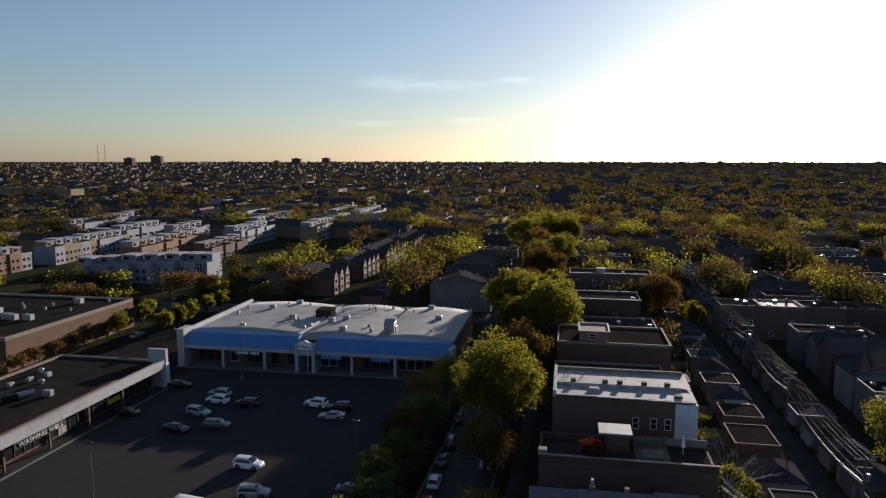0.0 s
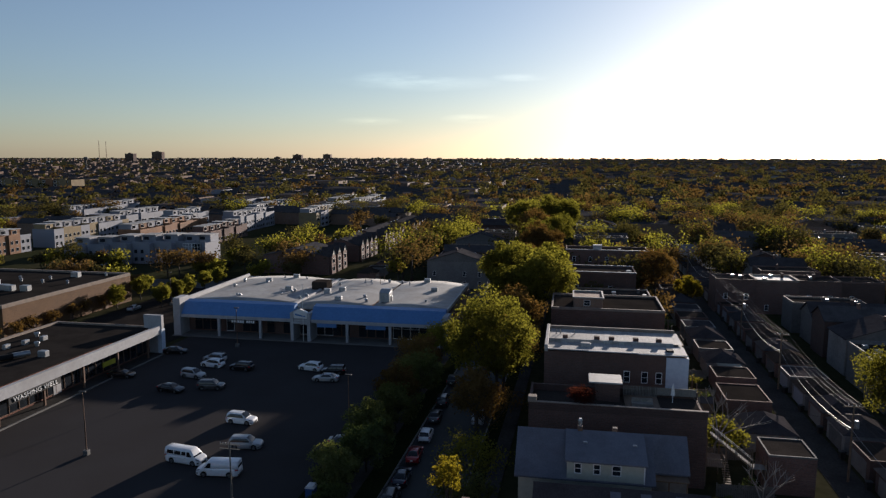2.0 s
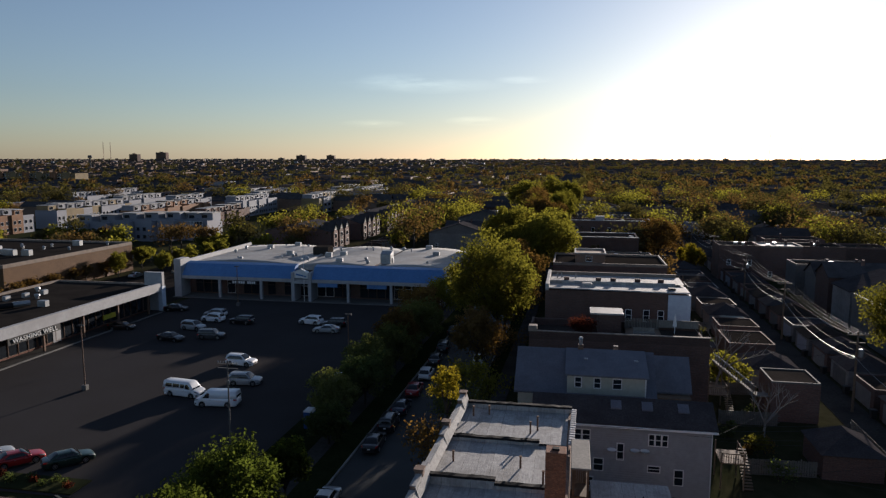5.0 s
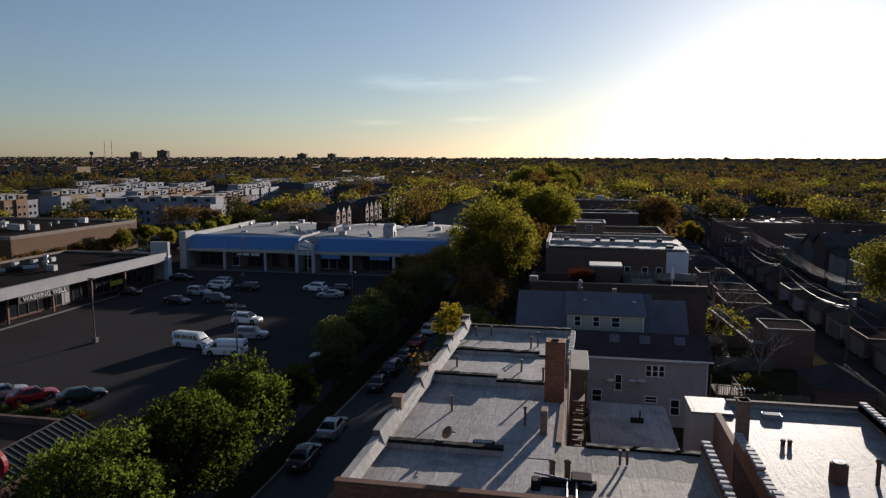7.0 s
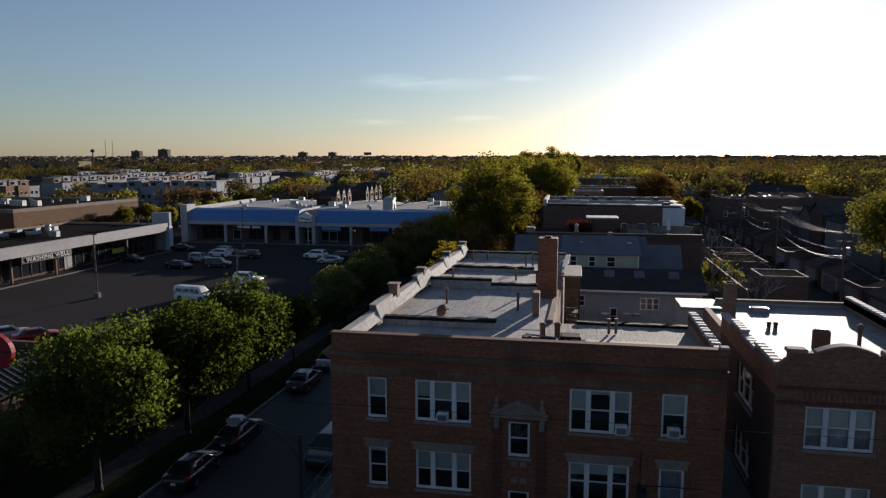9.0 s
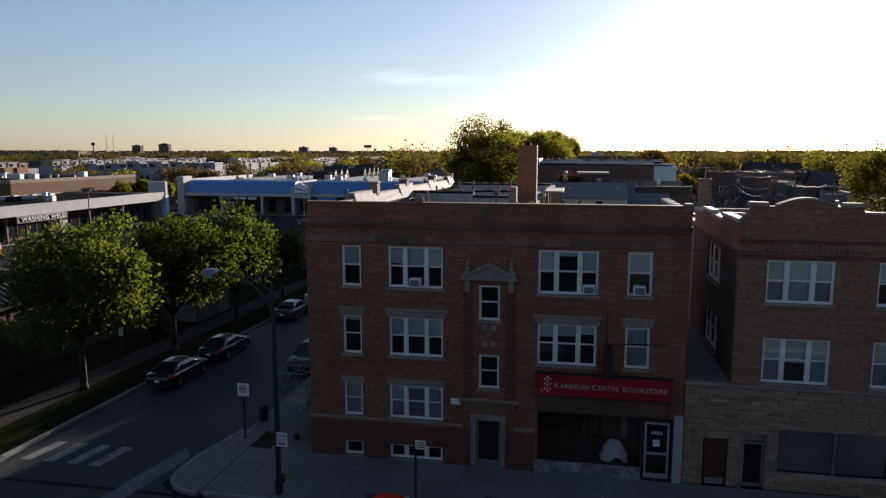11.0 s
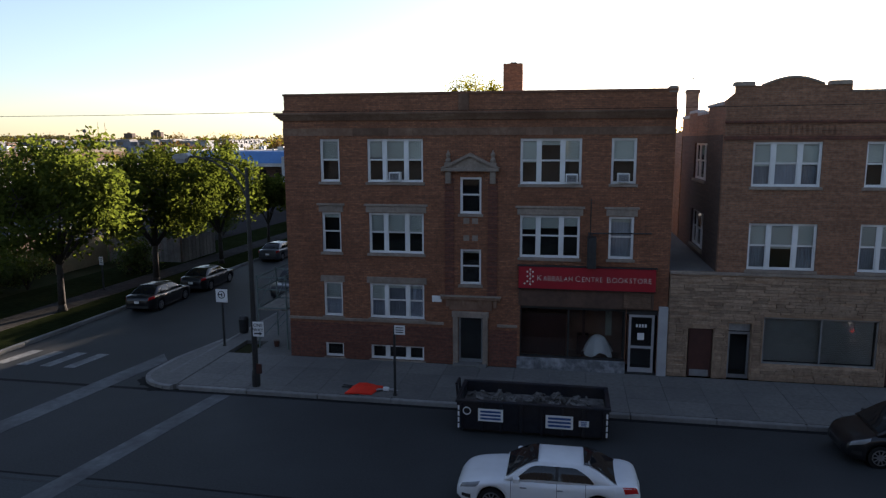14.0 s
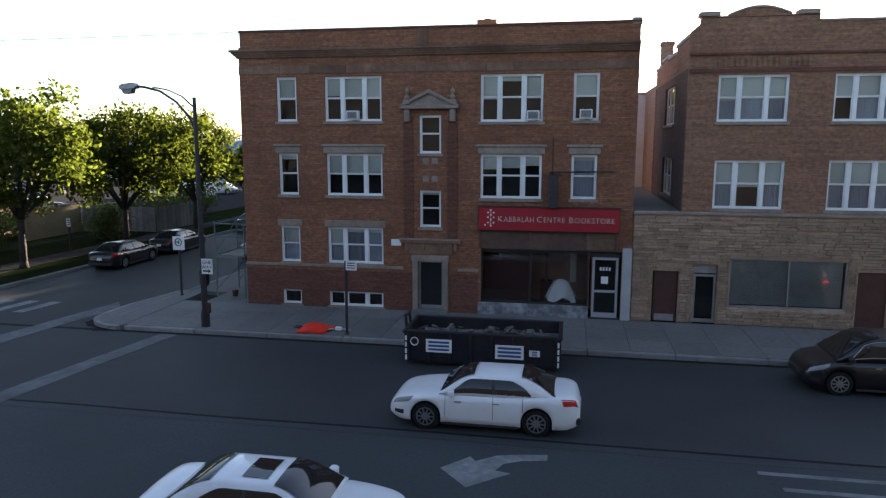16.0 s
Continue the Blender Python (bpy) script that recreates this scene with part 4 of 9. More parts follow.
part("wing_wall", Solid().box(16.46, 16.78, 0.32, 8.2, 0, 11.3).box(9.42, 16.46, 7.9, 8.2, 0, 10.5), "brick_common", corner_b)


def roof_deck(x0, x1, y0, y1, z0, z1, material="silver", parent=corner_b, name="roof"):
    """A slightly uneven flat roof that falls from y0 to y1."""
    nx, ny = max(2, int((x1 - x0) / 0.8)), max(2, int((y1 - y0) / 0.8))
    p = []
    for j in range(ny + 1):
        for i in range(nx + 1):
            x, y = x0 + (x1 - x0) * i / nx, y0 + (y1 - y0) * j / ny
            edge = i in (0, nx) or j in (0, ny)
            p.append((x + 0.03 * y, y, z0 + (z1 - z0) * j / ny + (0 if edge else 0.035 * noise.noise((x * 0.7, y * 0.7, 3.1)))))
    f = [(j * (nx + 1) + i, j * (nx + 1) + i + 1, (j + 1) * (nx + 1) + i + 1, (j + 1) * (nx + 1) + i) for j in range(ny) for i in range(nx)]
    k = len(p)
    p += [(p[i][0], p[i][1], z0 - 0.35) for i in (0, nx, ny * (nx + 1), ny * (nx + 1) + nx)]
    s = Solid().add(p, f + [(k, k + 2, k + 3, k + 1)])
    return part(name, s, material, parent, smooth=True)


roof_deck(0.34, 9.0, 0.36, 6.3, 11.0, 10.84)
roof_deck(9.0, 16.45, 0.36, 8.3, 11.12, 10.55, "tan_sheet")
roof_deck(0.34, 9.0, 6.3, 17.2, 10.86, 10.8)
roof_deck(0.34, 9.0, 17.2, 24.4, 10.98, 10.8)
roof_deck(0.34, 9.0, 24.4, 31.0, 10.95, 10.9)
for x0, x1, y, z, t in ((0.5, 6.5, 6.2, 11.2, 0.28), (0.5, 4.7, 17.1, 11.4, 0.3), (4.7, 8.9, 17.1, 11.12, 0.28), (0.5, 6.9, 24.3, 11.1, 0.28), (0.4, 9.0, 30.9, 11.35, 0.3), (10.6, 16.4, 8.25, 10.8, 0.25)):
    fire = part("fire_wall", Solid().cbox(x0 + 0.03 * y, x1 + 0.03 * y, y, y + t, 10.4, z, 0.06), "silver", corner_b, "silver-coated fire wall")
    cap, n_ = Solid(), int((x1 - x0) / 0.3)
    for k in range(n_ + 1):
        xa = x0 + 0.03 * y - 0.03 + (x1 - x0 + 0.06) * k / n_
        e1, e2 = 0.07 * noise.noise((k * 0.7, y, 1.0)), 0.06 * noise.noise((k * 0.5, y, 7.0))
        cap.v += [(xa, y - 0.05 + e1, z - 0.05), (xa, y - 0.03 + e1, z + 0.11 + e2), (xa, y + t + 0.06 + e2, z + 0.12 + e1), (xa, y + t + 0.08 + e2, z - 0.05)]
    cap.f += [(4 * k + i, 4 * k + (i + 1) % 4, 4 * k + 4 + (i + 1) % 4, 4 * k + 4 + i) for k in range(n_) for i in range(4)] + [(3, 2, 1, 0), (4 * n_, 4 * n_ + 1, 4 * n_ + 2, 4 * n_ + 3)]
    part("tar_cap", cap, "tar", fire)
# the side parapet steps up at each fire wall
steps = [(0.36, 5.6, 11.62), (5.6, 8.6, 11.95), (8.6, 14.2, 11.72), (14.2, 17.6, 12.0), (17.6, 22.3, 11.75), (22.3, 24.8, 11.95), (24.8, 29.2, 11.72), (29.2, 31.3, 12.05)]
for y0, y1, z in steps:
    part("side_parapet", Solid().box(0.0, 0.33, y0, y1, 11.0, z, 0.03), "brick_common", corner_b)
    fl = Solid().add([(0.335 + 0.03 * y0, y0, z), (0.335 + 0.03 * y1, y1, z), (0.62 + 0.03 * y1, y1, 11.2), (0.62 + 0.03 * y0, y0, 11.2), (0.335 + 0.03 * y0, y0, 11.0), (0.335 + 0.03 * y1, y1, 11.0)], [(0, 3, 2, 1), (0, 4, 3), (1, 2, 5), (4, 5, 2, 3), (0, 1, 5, 4)])
    part("flashing", fl, "silver", corner_b, "silver parapet flashing")
    part("parapet_cap", Solid().box(-0.03, 0.36, y0, y1, z, z + 0.06, 0.03), "silver", corner_b)
for y, h in ((9.4, 0.75), (15.8, 0.6), (23.9, 0.55), (30.6, 0.5)):
    stub = Solid().cbox(-0.12 + 0.03 * y, 0.40 + 0.03 * y, y, y + 0.6, 11.5, 11.9 + h * 0.6, 0.02).cbox(-0.2 + 0.03 * y, 0.46 + 0.03 * y, y - 0.06, y + 0.66, 11.9 + h * 0.6, 11.98 + h * 0.6, 0.02)
    part("chimney_stub", stub, "brick_common", corner_b)
cop = Solid().cbox(0, 0.42, 0, 0.29, 0, 0.13, 0.03).data("coping_tile", "dull_white")
part("coping_bed", Solid().box(16.42, 16.82, 1.1, 8.2, 11.6, 11.64), "tar", corner_b)
part("east_parapet", Solid().box(16.46, 16.78, 0.36, 8.2, 11.25, 11.62), "brick_dark", corner_b)
for k in range(13):
    part("coping_tile", cop, None, corner_b, at=(16.41, 1.2 + 0.54 * k, 11.62 + 0.03 * (k % 2)))
for k in range(16):
    y = 23.9 + 0.45 * k
    part("coping_tile", cop, None, corner_b, at=(9.0 + 0.03 * y, y, 11.2))
chim = part("chimney", Solid().cbox(8.40, 9.60, 14.6, 15.7, 3.0, 14.6, 0.03), "brick_red", corner_b, "tall square brick chimney")
part("flue", Solid().cbox(8.8, 9.2, 14.95, 15.35, 14.6, 14.7, 0.02), "tar", chim)
part("low_chimney", Solid().cbox(8.40, 8.78, 9.3, 10.1, 10.8, 12.2, 0.03), "brick_common", corner_b)

# timber back stairs beside the chimney
por = Solid()
PX0, PX1, PY0, PY1 = 10.02, 11.1, 19.9, 24.5
for x in (PX0, PX1 - 0.14):
    for y in (PY0, PY1 - 0.14):
        por.box(x, x + 0.14, y, y + 0.14, 0, 11.3)
for z in (2.4, 5.2, 8.0):
    por.box(PX0, PX1, PY0, PY0 + 0.1, z, z + 0.25).box(PX0, PX1, PY1 - 0.1, PY1, z, z + 0.25)
    por.box(PX0, PX1, PY0 + 2.4, PY1, z + 0.18, z + 0.24)
    for k in range(9):
        por.box(PX0 + 0.2, PX1 - 0.2, PY0 + 0.2 + 0.25 * k, PY0 + 0.45 + 0.25 * k, z - 2.2 + 0.27 * k, z - 2.16 + 0.27 * k)
    for zz in (0.55, 1.05):
        por.box(PX0, PX1, PY0, PY0 + 0.06, z + zz, z + zz + 0.08).box(PX1 - 0.06, PX1, PY0, PY1, z + zz, z + zz + 0.08)
    for k in range(8):
        por.box(PX0 + 0.15 + 0.17 * k, PX0 + 0.19 + 0.17 * k, PY0 + 0.02, PY0 + 0.06, z + 0.25, z + 1.05)
part("back_stairs", por, "wood", corner_b, "weathered timber back stairs")
brd_ = Solid().box(0, 0.14, 0, 0.03, 0, 11.2).data("board", "wood")
for k in range(7):
    part("board", brd_, None, corner_b, at=(PX0 + 0.02 + 0.152 * k, PY1 - 0.16 + 0.012 * (k % 2), 0))
part("porch_roof", Solid().cbox(PX0 - 0.1, PX1 + 0.1, PY0 - 0.15, PY1 + 0.1, 11.3, 11.43, 0.03), "wood_grey", corner_b)
# low rear wing in the light court
part("court_wing", Solid().box(11.6, 17.9, 20.0, 32.4, 0, 4.6), "brick_common", corner_b)
part("court_roof", Solid().cbox(11.6, 17.9, 20.0, 32.4, 4.6, 4.75, 0.03), "silver", corner_b)
part("roof_hatch", Solid().cbox(14.8, 15.8, 28.0, 28.5, 4.75, 5.05, 0.03).tube((15.5, 28.2, 5.0), (15.5, 28.2, 5.7), 0.06), "tar", corner_b)

# roof furniture: soil pipes, vents, hatch, dish
for x, y, h in ((2.2, 29.0, 0.5), (3.4, 29.6, 0.4), (6.9, 26.2, 0.6), (7.4, 26.9, 0.8), (2.0, 20.5, 0.4), (6.6, 20.2, 0.5), (3.1, 12.0, 0.5), (7.5, 10.6, 0.6), (12.4, 6.4, 0.3), (12.75, 6.5, 0.3), (8.2, 17.6, 0.8)):
    part("vent_pipe", Solid().tube((x, y, 10.8), (x, y, 11.2 + h), 0.07, n=10).tube((x, y, 11.2 + h), (x, y, 11.28 + h), 0.10, n=10), "rust", corner_b)
for x, y, h, r in ((9.19, 4.35, 0.78, 0.13), (9.89, 4.45, 0.8, 0.14)):
    part("roof_vent", Solid().lathe([(r, 0), (r, h), (r * 1.25, h), (r * 1.25, h + 0.08), (r * 0.6, h + 0.16)], 12, (x, y, 10.8)), "rust", corner_b)
part("vent_box", Solid().cbox(10.05, 11.0, 3.2, 4.1, 10.8, 11.38, 0.05), "tar", corner_b)
part("vent_box", Solid().cbox(8.3, 8.72, 2.7, 3.3, 10.8, 11.4, 0.05), "tar", corner_b)
part("pipe_sleeper", Solid().box(8.5, 11.2, 3.3, 3.6, 10.9, 11.2).box(9.8, 10.4, 1.6, 3.3, 10.9, 11.19), "tar", corner_b)
hatch = part("roof_hatch", Solid().cbox(5.05, 6.2, 6.7, 7.3, 10.8, 11.2, 0.04), "tar", corner_b)
part("skylight", Solid().cbox(5.15, 6.1, 6.78, 7.22, 11.2, 11.25, 0.02), "pane_far", hatch)
dish = Solid().lathe([(0.02, 0.0), (0.2, 0.03), (0.34, 0.11), (0.36, 0.13), (0.19, 0.05), (0.02, 0.02)], 14)
dish.tube((0, 0, 0), (0, -0.25, -0.35), 0.03).tube((0, -0.25, -0.35), (0, -0.25, -0.5), 0.03)
part("satellite_dish", dish, "rust", corner_b, at=pose(3.75, 7.3, 11.4, -84, 0, 50))
pipe = Solid()
for a, b in (((8.4, 3.9, 11.24), (11.0, 3.1, 11.24)), ((9.9, 3.2, 11.22), (9.9, 0.6, 11.2)), ((10.3, 3.2, 11.22), (10.3, 0.6, 11.2))):
    pipe.tube(a, b, 0.05, n=6)
part("conduit", pipe, "steel", corner_b)

# ---- bookshop sign, a thing of its own ----
sign = thing("shop_sign", (10.55, -0.05, 3.80), "long dark red shop sign with cream capital letters", "sign")
part("panel", Solid().cbox(0, 5.68, -0.26, 0.0, 0, 0.94, 0.03), "sign_red", sign)
for x0, x1, word in ((0.78, 2.27, "KABBALAH"), (2.38, 3.52, "CENTRE"), (3.67, 5.49, "BOOKSTORE")):
    first = text_mesh(word[0], 0.34, "letter", 0.008, thin=0.006)
    rest_ = text_mesh(word[1:], 0.31, "letter", 0.008, spacing=1.12, thin=0.006)
    w0 = max(v.co.x for v in first.vertices) + 0.05
    rest_.transform(Matrix.Diagonal(((x1 - x0 - w0) / max(v.co.x for v in rest_.vertices), 1, 1, 1)))
    part("lettering", first, None, sign, at=(x0, -0.272, 0.35))
    part("lettering", rest_, None, sign, at=(x0 + w0, -0.272, 0.35))
part("rail", Solid().box(-0.05, 5.73, -0.27, 0.0, 0.945, 0.985).box(-0.02, 5.7, -0.2, 0.0, -0.05, -0.005), "black", sign)
em = Solid()
for x, z in ((0, 0), (-0.13, 0.1), (0.13, 0.1), (0, 0.2), (-0.13, 0.3), (0.13, 0.3), (0, 0.4), (-0.13, -0.12), (0.13, -0.12), (0, -0.24), (-0.26, -0.22)):
    em.tube((0.5 + x * 0.9, -0.272, 0.42 + z), (0.5 + x * 0.9, -0.262, 0.42 + z), 0.04, n=10)
for za, zb in ((-0.3, 0.42),):
    em.box(0.492, 0.508, -0.270, -0.262, 0.42 + za, 0.42 + zb)
part("emblem", em, "letter", sign)
blade = thing("blade_sign", (13.3, 0, 0.14), "narrow dark hanging sign box on an iron bar", "sign")
part("box", Solid().cbox(0.1, 0.46, -0.75, -0.1, 4.65, 5.95, 0.03), "black", blade)
part("bar", Solid().tube((0.15, -0.2, 6.05), (2.7, -0.2, 6.1), 0.03).tube((0.15, 0.0, 6.05), (0.15, -0.9, 6.05), 0.03).tube((0.28, -0.4, 5.9), (0.28, -0.4, 6.05), 0.02).tube((0.22, 0, 7.5), (0.22, -0.02, 5.9), 0.02), "black", blade)
covered = thing("covered_statue", (13.98, 0.52, 0.46), "white cloth draped over a low object in the shop window", "cloth")
prof = []
cl = Solid()
n, rings = 26, 9
pts = []
for k in range(rings):
    t = k / (rings - 1)
    r = 0.60 * (0.42 + 0.58 * t ** 0.85) if k else 0.12
    for i in range(n):
        a = 2 * math.pi * i / n
        rr = r * (1 + 0.2 * t * (abs(math.sin(4.5 * a + 0.3)) * 1.5 - 0.6))
        pts.append((rr * math.cos(a), rr * 0.5 * math.sin(a), 1.2 - 0.04 * min(k, 1) - 0.82 * t ** 1.15 + 0.12 * t * t * math.sin(4 * a + 0.6)))
cl.add(pts, [(k * n + i, (k + 1) * n + i, (k + 1) * n + (i + 1) % n, k * n + (i + 1) % n) for k in range(rings - 1) for i in range(n)] + [tuple(range(n))])
part("cloth", cl, "cloth", covered, smooth=True)

# ---- neighbour with stone-clad shop front ----
nb = thing("apartment_building", (16.8, 0, 0.14), "three-storey brown brick building with curved parapet and stone-clad shop", "building")
RW = [(2.95, 5.52, 8.05, 9.82, 3), (2.98, 5.56, 4.68, 6.58, 3), (7.1, 9.55, 8.05, 9.82, 3), (7.12, 9.5, 4.68, 6.60, 3)]
fw2 = Solid().wall(1.85, 10.8, 4.5, 11.0, 0.0, 0.32, [q[:4] for q in RW])
part("front_wall", fw2, "brick_tan", nb)
for i, q in enumerate(RW):
    window_unit(nb, *q[:4], 0.0, q[4], None, 0.5, True, seed=70 + i)
for z0, z1, o in ((9.9, 10.05, 0.05), (10.55, 10.65, 0.08)):
    part("brick_band", Solid().cbox(1.82, 10.8, -o, 0.0, z0, z1, 0.02), "brick_dark", nb)
dent = Solid().cbox(0, 0.1, -0.06, 0.0, 0, 0.33, 0.015).data("dentil", "brick_tan")
for k in range(18):
    part("dentil", dent, None, nb, at=(2.7 + 0.2 * k, 0, 10.12))
# shaped parapet
prf = [(1.85, 11.0), (1.85, 11.45), (2.05, 11.62), (2.2, 11.75), (2.2, 12.0), (2.9, 12.0), (3.2, 12.0)]
prf += [(3.2 + 2.2 * k / 12, 12.0 + 0.28 * math.sin(math.pi * k / 12)) for k in range(1, 12)]
prf += [(5.4, 12.0), (6.4, 12.0), (6.4, 11.72), (10.8, 11.72), (10.8, 11.0)]
part("parapet", Solid().prism(prf, "y", 0.0, 0.34), "brick_tan", nb)
capf = Solid()
for x0 in (2.12, 5.62):
    capf.cbox(x0, x0 + 0.75, -0.1, 0.42, 12.0, 12.16, 0.03)
for k in range(12):
    x0, x1 = 3.2 + 2.2 * k / 12, 3.2 + 2.2 * (k + 1) / 12
    z0, z1 = 12.0 + 0.28 * math.sin(math.pi * k / 12), 12.0 + 0.28 * math.sin(math.pi * (k + 1) / 12)
    capf.prism([(x0, z0), (x1, z1), (x1, z1 + 0.08), (x0, z0 + 0.08)], "y", -0.05, 0.4)
capf.cbox(6.4, 10.8, -0.05, 0.4, 11.72, 11.8, 0.02)
part("coping", capf, "limestone", nb)
# side wall on the light court, with windows
sw = Solid().wall(0.32, 10.6, 4.3, 10.1, 0.0, 0.32, [(4.2, 7.4, 8.05, 9.75), (4.2, 7.4, 4.85, 6.55)])
part("side_wall", sw, "brick_house", nb, at=pose(1.85, 10.9, 0, 0, 0, -90))
for z0, z1 in ((8.05, 9.75), (4.85, 6.55)):
    win = window_unit(nb, 0, 3.2, z0, z1, 0.0, 3, None, 0.5, True, seed=int(z0))
    win.matrix_basis = pose(1.85, 10.9 - 4.2, z0, 0, 0, -90)
part("rear_wall", Solid().box(2.9, 10.8, 18.0, 18.3, 0, 10.5), "brick_common", nb)
part("east_wall", Solid().box(10.5, 10.8, 0.34, 18.0, 0, 10.9), "brick_common", nb)
part("west_wall", Solid().box(1.85, 2.2, 10.9, 16.2, 0, 10.3), "brick_common", nb)
part("court_floor", Solid().box(0.02, 1.85, 0.3, 16.2, 4.3, 4.5), "concrete", nb)
part("roof", Solid().box(2.17, 10.5, 0.34, 18.0, 9.9, 10.12), "glare", nb, "bright silver-white flat roof")
for y0, y1, z in ((0.34, 3.6, 11.3), (3.6, 6.2, 11.05), (6.2, 8.6, 11.2), (8.6, 10.9, 11.0)):
    part("court_parapet", Solid().cbox(1.85, 2.18, y0, y1, 10.1, z, 0.02), "brick_tan", nb)
tile = Solid().cbox(0, 0.44, 0, 0.36, 0, 0.14, 0.03).data("coping_tile", "dull_white")
for k in range(22):
    y = 0.5 + 0.48 * k
    z = next(q[2] for q in ((0.34, 3.6, 11.3), (3.6, 6.2, 11.05), (6.2, 8.6, 11.2), (8.6, 12, 11.0)) if y < q[1])
    part("coping_tile", tile, None, nb, at=(1.8, y, z))
part("east_parapet", Solid().box(10.5, 10.8, 0.34, 18, 10.4, 10.85), "brick_common", nb)
for k in range(30):
    part("coping_tile", tile, None, nb, at=(10.43, 3.2 + 0.49 * k, 10.85))
part("roof_edge", Solid().cbox(2.97, 10.5, 17.95, 18.3, 10.12, 10.3, 0.03), "whiteroof", nb)
part("chimney", Solid().cbox(2.15, 2.75, 11.6, 12.25, 9.9, 12.65, 0.03).cbox(2.1, 2.8, 11.55, 12.3, 12.45, 12.65, 0.02), "brick_common", nb)
ant = Solid().tube((2.45, 11.9, 12.6), (2.45, 11.9, 13.3), 0.02).tube((1.9, 11.9, 13.25), (3.0, 11.9, 13.3), 0.015)
for k in range(5):
    ant.tube((2.0 + 0.22 * k, 11.6, 13.27), (2.0 + 0.22 * k, 12.2, 13.27), 0.01)
part("aerial", ant, "steel", nb)
sk = part("skylight", Solid().cbox(4.6, 5.7, 16.0, 16.7, 10.1, 10.35, 0.03), "steel", nb)
part("pane", Solid().cbox(4.68, 5.62, 16.08, 16.62, 10.35, 10.39, 0.01), "pane_far", sk)
for x in (4.65, 5.0):
    part("roof_vent", Solid().lathe([(0.12, 0), (0.12, 0.22), (0.16, 0.24), (0.1, 0.34)], 10, (x, 12.2, 10.1)), "rust", nb)
acu = part("condenser", Solid().lathe([(0.42, 0), (0.42, 0.9), (0.38, 0.98), (0.3, 1.0)], 18, (6.0, 8.0, 10.1)), "rust", nb, "round rooftop condenser")
part("fan_guard", Solid().lathe([(0.3, 0), (0.28, 0.05), (0.02, 0.07)], 14, (6.0, 8.0, 11.1)), "black", acu)
part("stove_pipe", Solid().tube((7.75, 8.0, 10.1), (7.75, 8.0, 11.25), 0.10, n=10).lathe([(0.16, 0), (0.16, 0.1), (0.05, 0.2)], 12, (7.75, 8.0, 11.25)), "rust", nb)
part("vent_box", Solid().cbox(9.0, 9.9, 6.2, 7.0, 10.1, 10.75, 0.04), "tar", nb)
# white rear addition
part("rear_addition", Solid().box(0.55, 2.9, 16.2, 18.9, 0, 10.13), "dull_white", nb)
part("addition_roof", Solid().cbox(0.47, 2.96, 16.1, 19.0, 10.13, 10.28, 0.03), "glare", nb)
# stone-clad ground floor with laid stones
base = Solid().wall(0.02, 10.8, 0, 4.5, 0.0, 0.3, [(0.85, 1.86, -0.1, 2.12), (2.45, 3.36, -0.1, 2.40), (3.8, 8.15, 0.72, 2.72), (8.5, 9.6, -0.1, 2.3)])
part("shop_wall", base, "stone", nb)
rnd = random.Random(11)
stones = [Solid().cbox(0, w, -0.055 - d, 0.0, 0, h, 0.015).data("stone", "stone") for w, h, d in ((0.42, 0.085, 0.0), (0.66, 0.085, 0.02), (0.9, 0.085, 0.01), (0.55, 0.12, 0.03), (0.8, 0.12, 0.0), (1.1, 0.12, 0.02), (0.3, 0.085, 0.03), (0.36, 0.12, 0.01))]
sizes = ((0.42, 0.085), (0.66, 0.085), (0.9, 0.085), (0.55, 0.12), (0.8, 0.12), (1.1, 0.12), (0.3, 0.085), (0.36, 0.12))
z = 2.92
holes2 = [(0.83, 1.88, 0, 2.14), (2.43, 3.38, 0, 2.42), (3.78, 8.17, 0.7, 2.74), (8.48, 9.62, 0, 2.32)]
rows_z, zz, rest = [], 0.05, Solid()
while zz < 4.36:
    hh = rnd.choice((0.085, 0.12))
    rows_z.append((zz, hh))
    zz += hh + 0.012
for zz, hh in rows_z:
    x = 0.04
    while x < 10.6:
        k = rnd.choice([i for i, s in enumerate(sizes) if s[1] == hh])
        w = sizes[k][0]
        if not any(x + w > h[0] and x < h[1] and zz + hh > h[2] and zz < h[3] for h in holes2) and x + w < 10.8 and rnd.random() < 0.93:
            if x < 4.6:
                part("stone", stones[k], None, nb, at=(x, 0.0, zz))
            else:
                rest.cbox(x, x + w, -0.055 - 0.01 * (k % 4), 0.0, zz, zz + hh, 0.015)
        elif any(x + w > h[0] and x < h[1] and zz + hh > h[2] and zz < h[3] for h in holes2):
            for w in (0.3, 0.16, 0.09, 0.05):
                if not any(x + w > h[0] and x < h[1] and zz + hh > h[2] and zz < h[3] for h in holes2) and x + w < 10.8:
                    rest.cbox(x, x + w, -0.06, 0.0, zz, zz + hh, 0.012)
                    break
            else:
                w = 0.03
        x += w + 0.012
part("stone_facing", rest, "stone", nb, "laid buff stone strips", kind="stuff")
part("stone_cap", Solid().cbox(0.0, 10.8, -0.11, 0.02, 4.42, 4.54, 0.03), "limestone", nb)
d1 = part("door", Solid().cbox(0.9, 1.82, 0.08, 0.14, 0.02, 2.1, 0.01), "door_red", nb, "maroon street door")
part("kick_plate", Solid().cbox(0.98, 1.74, 0.06, 0.08, 0.04, 0.32, 0.005), "steel", d1)
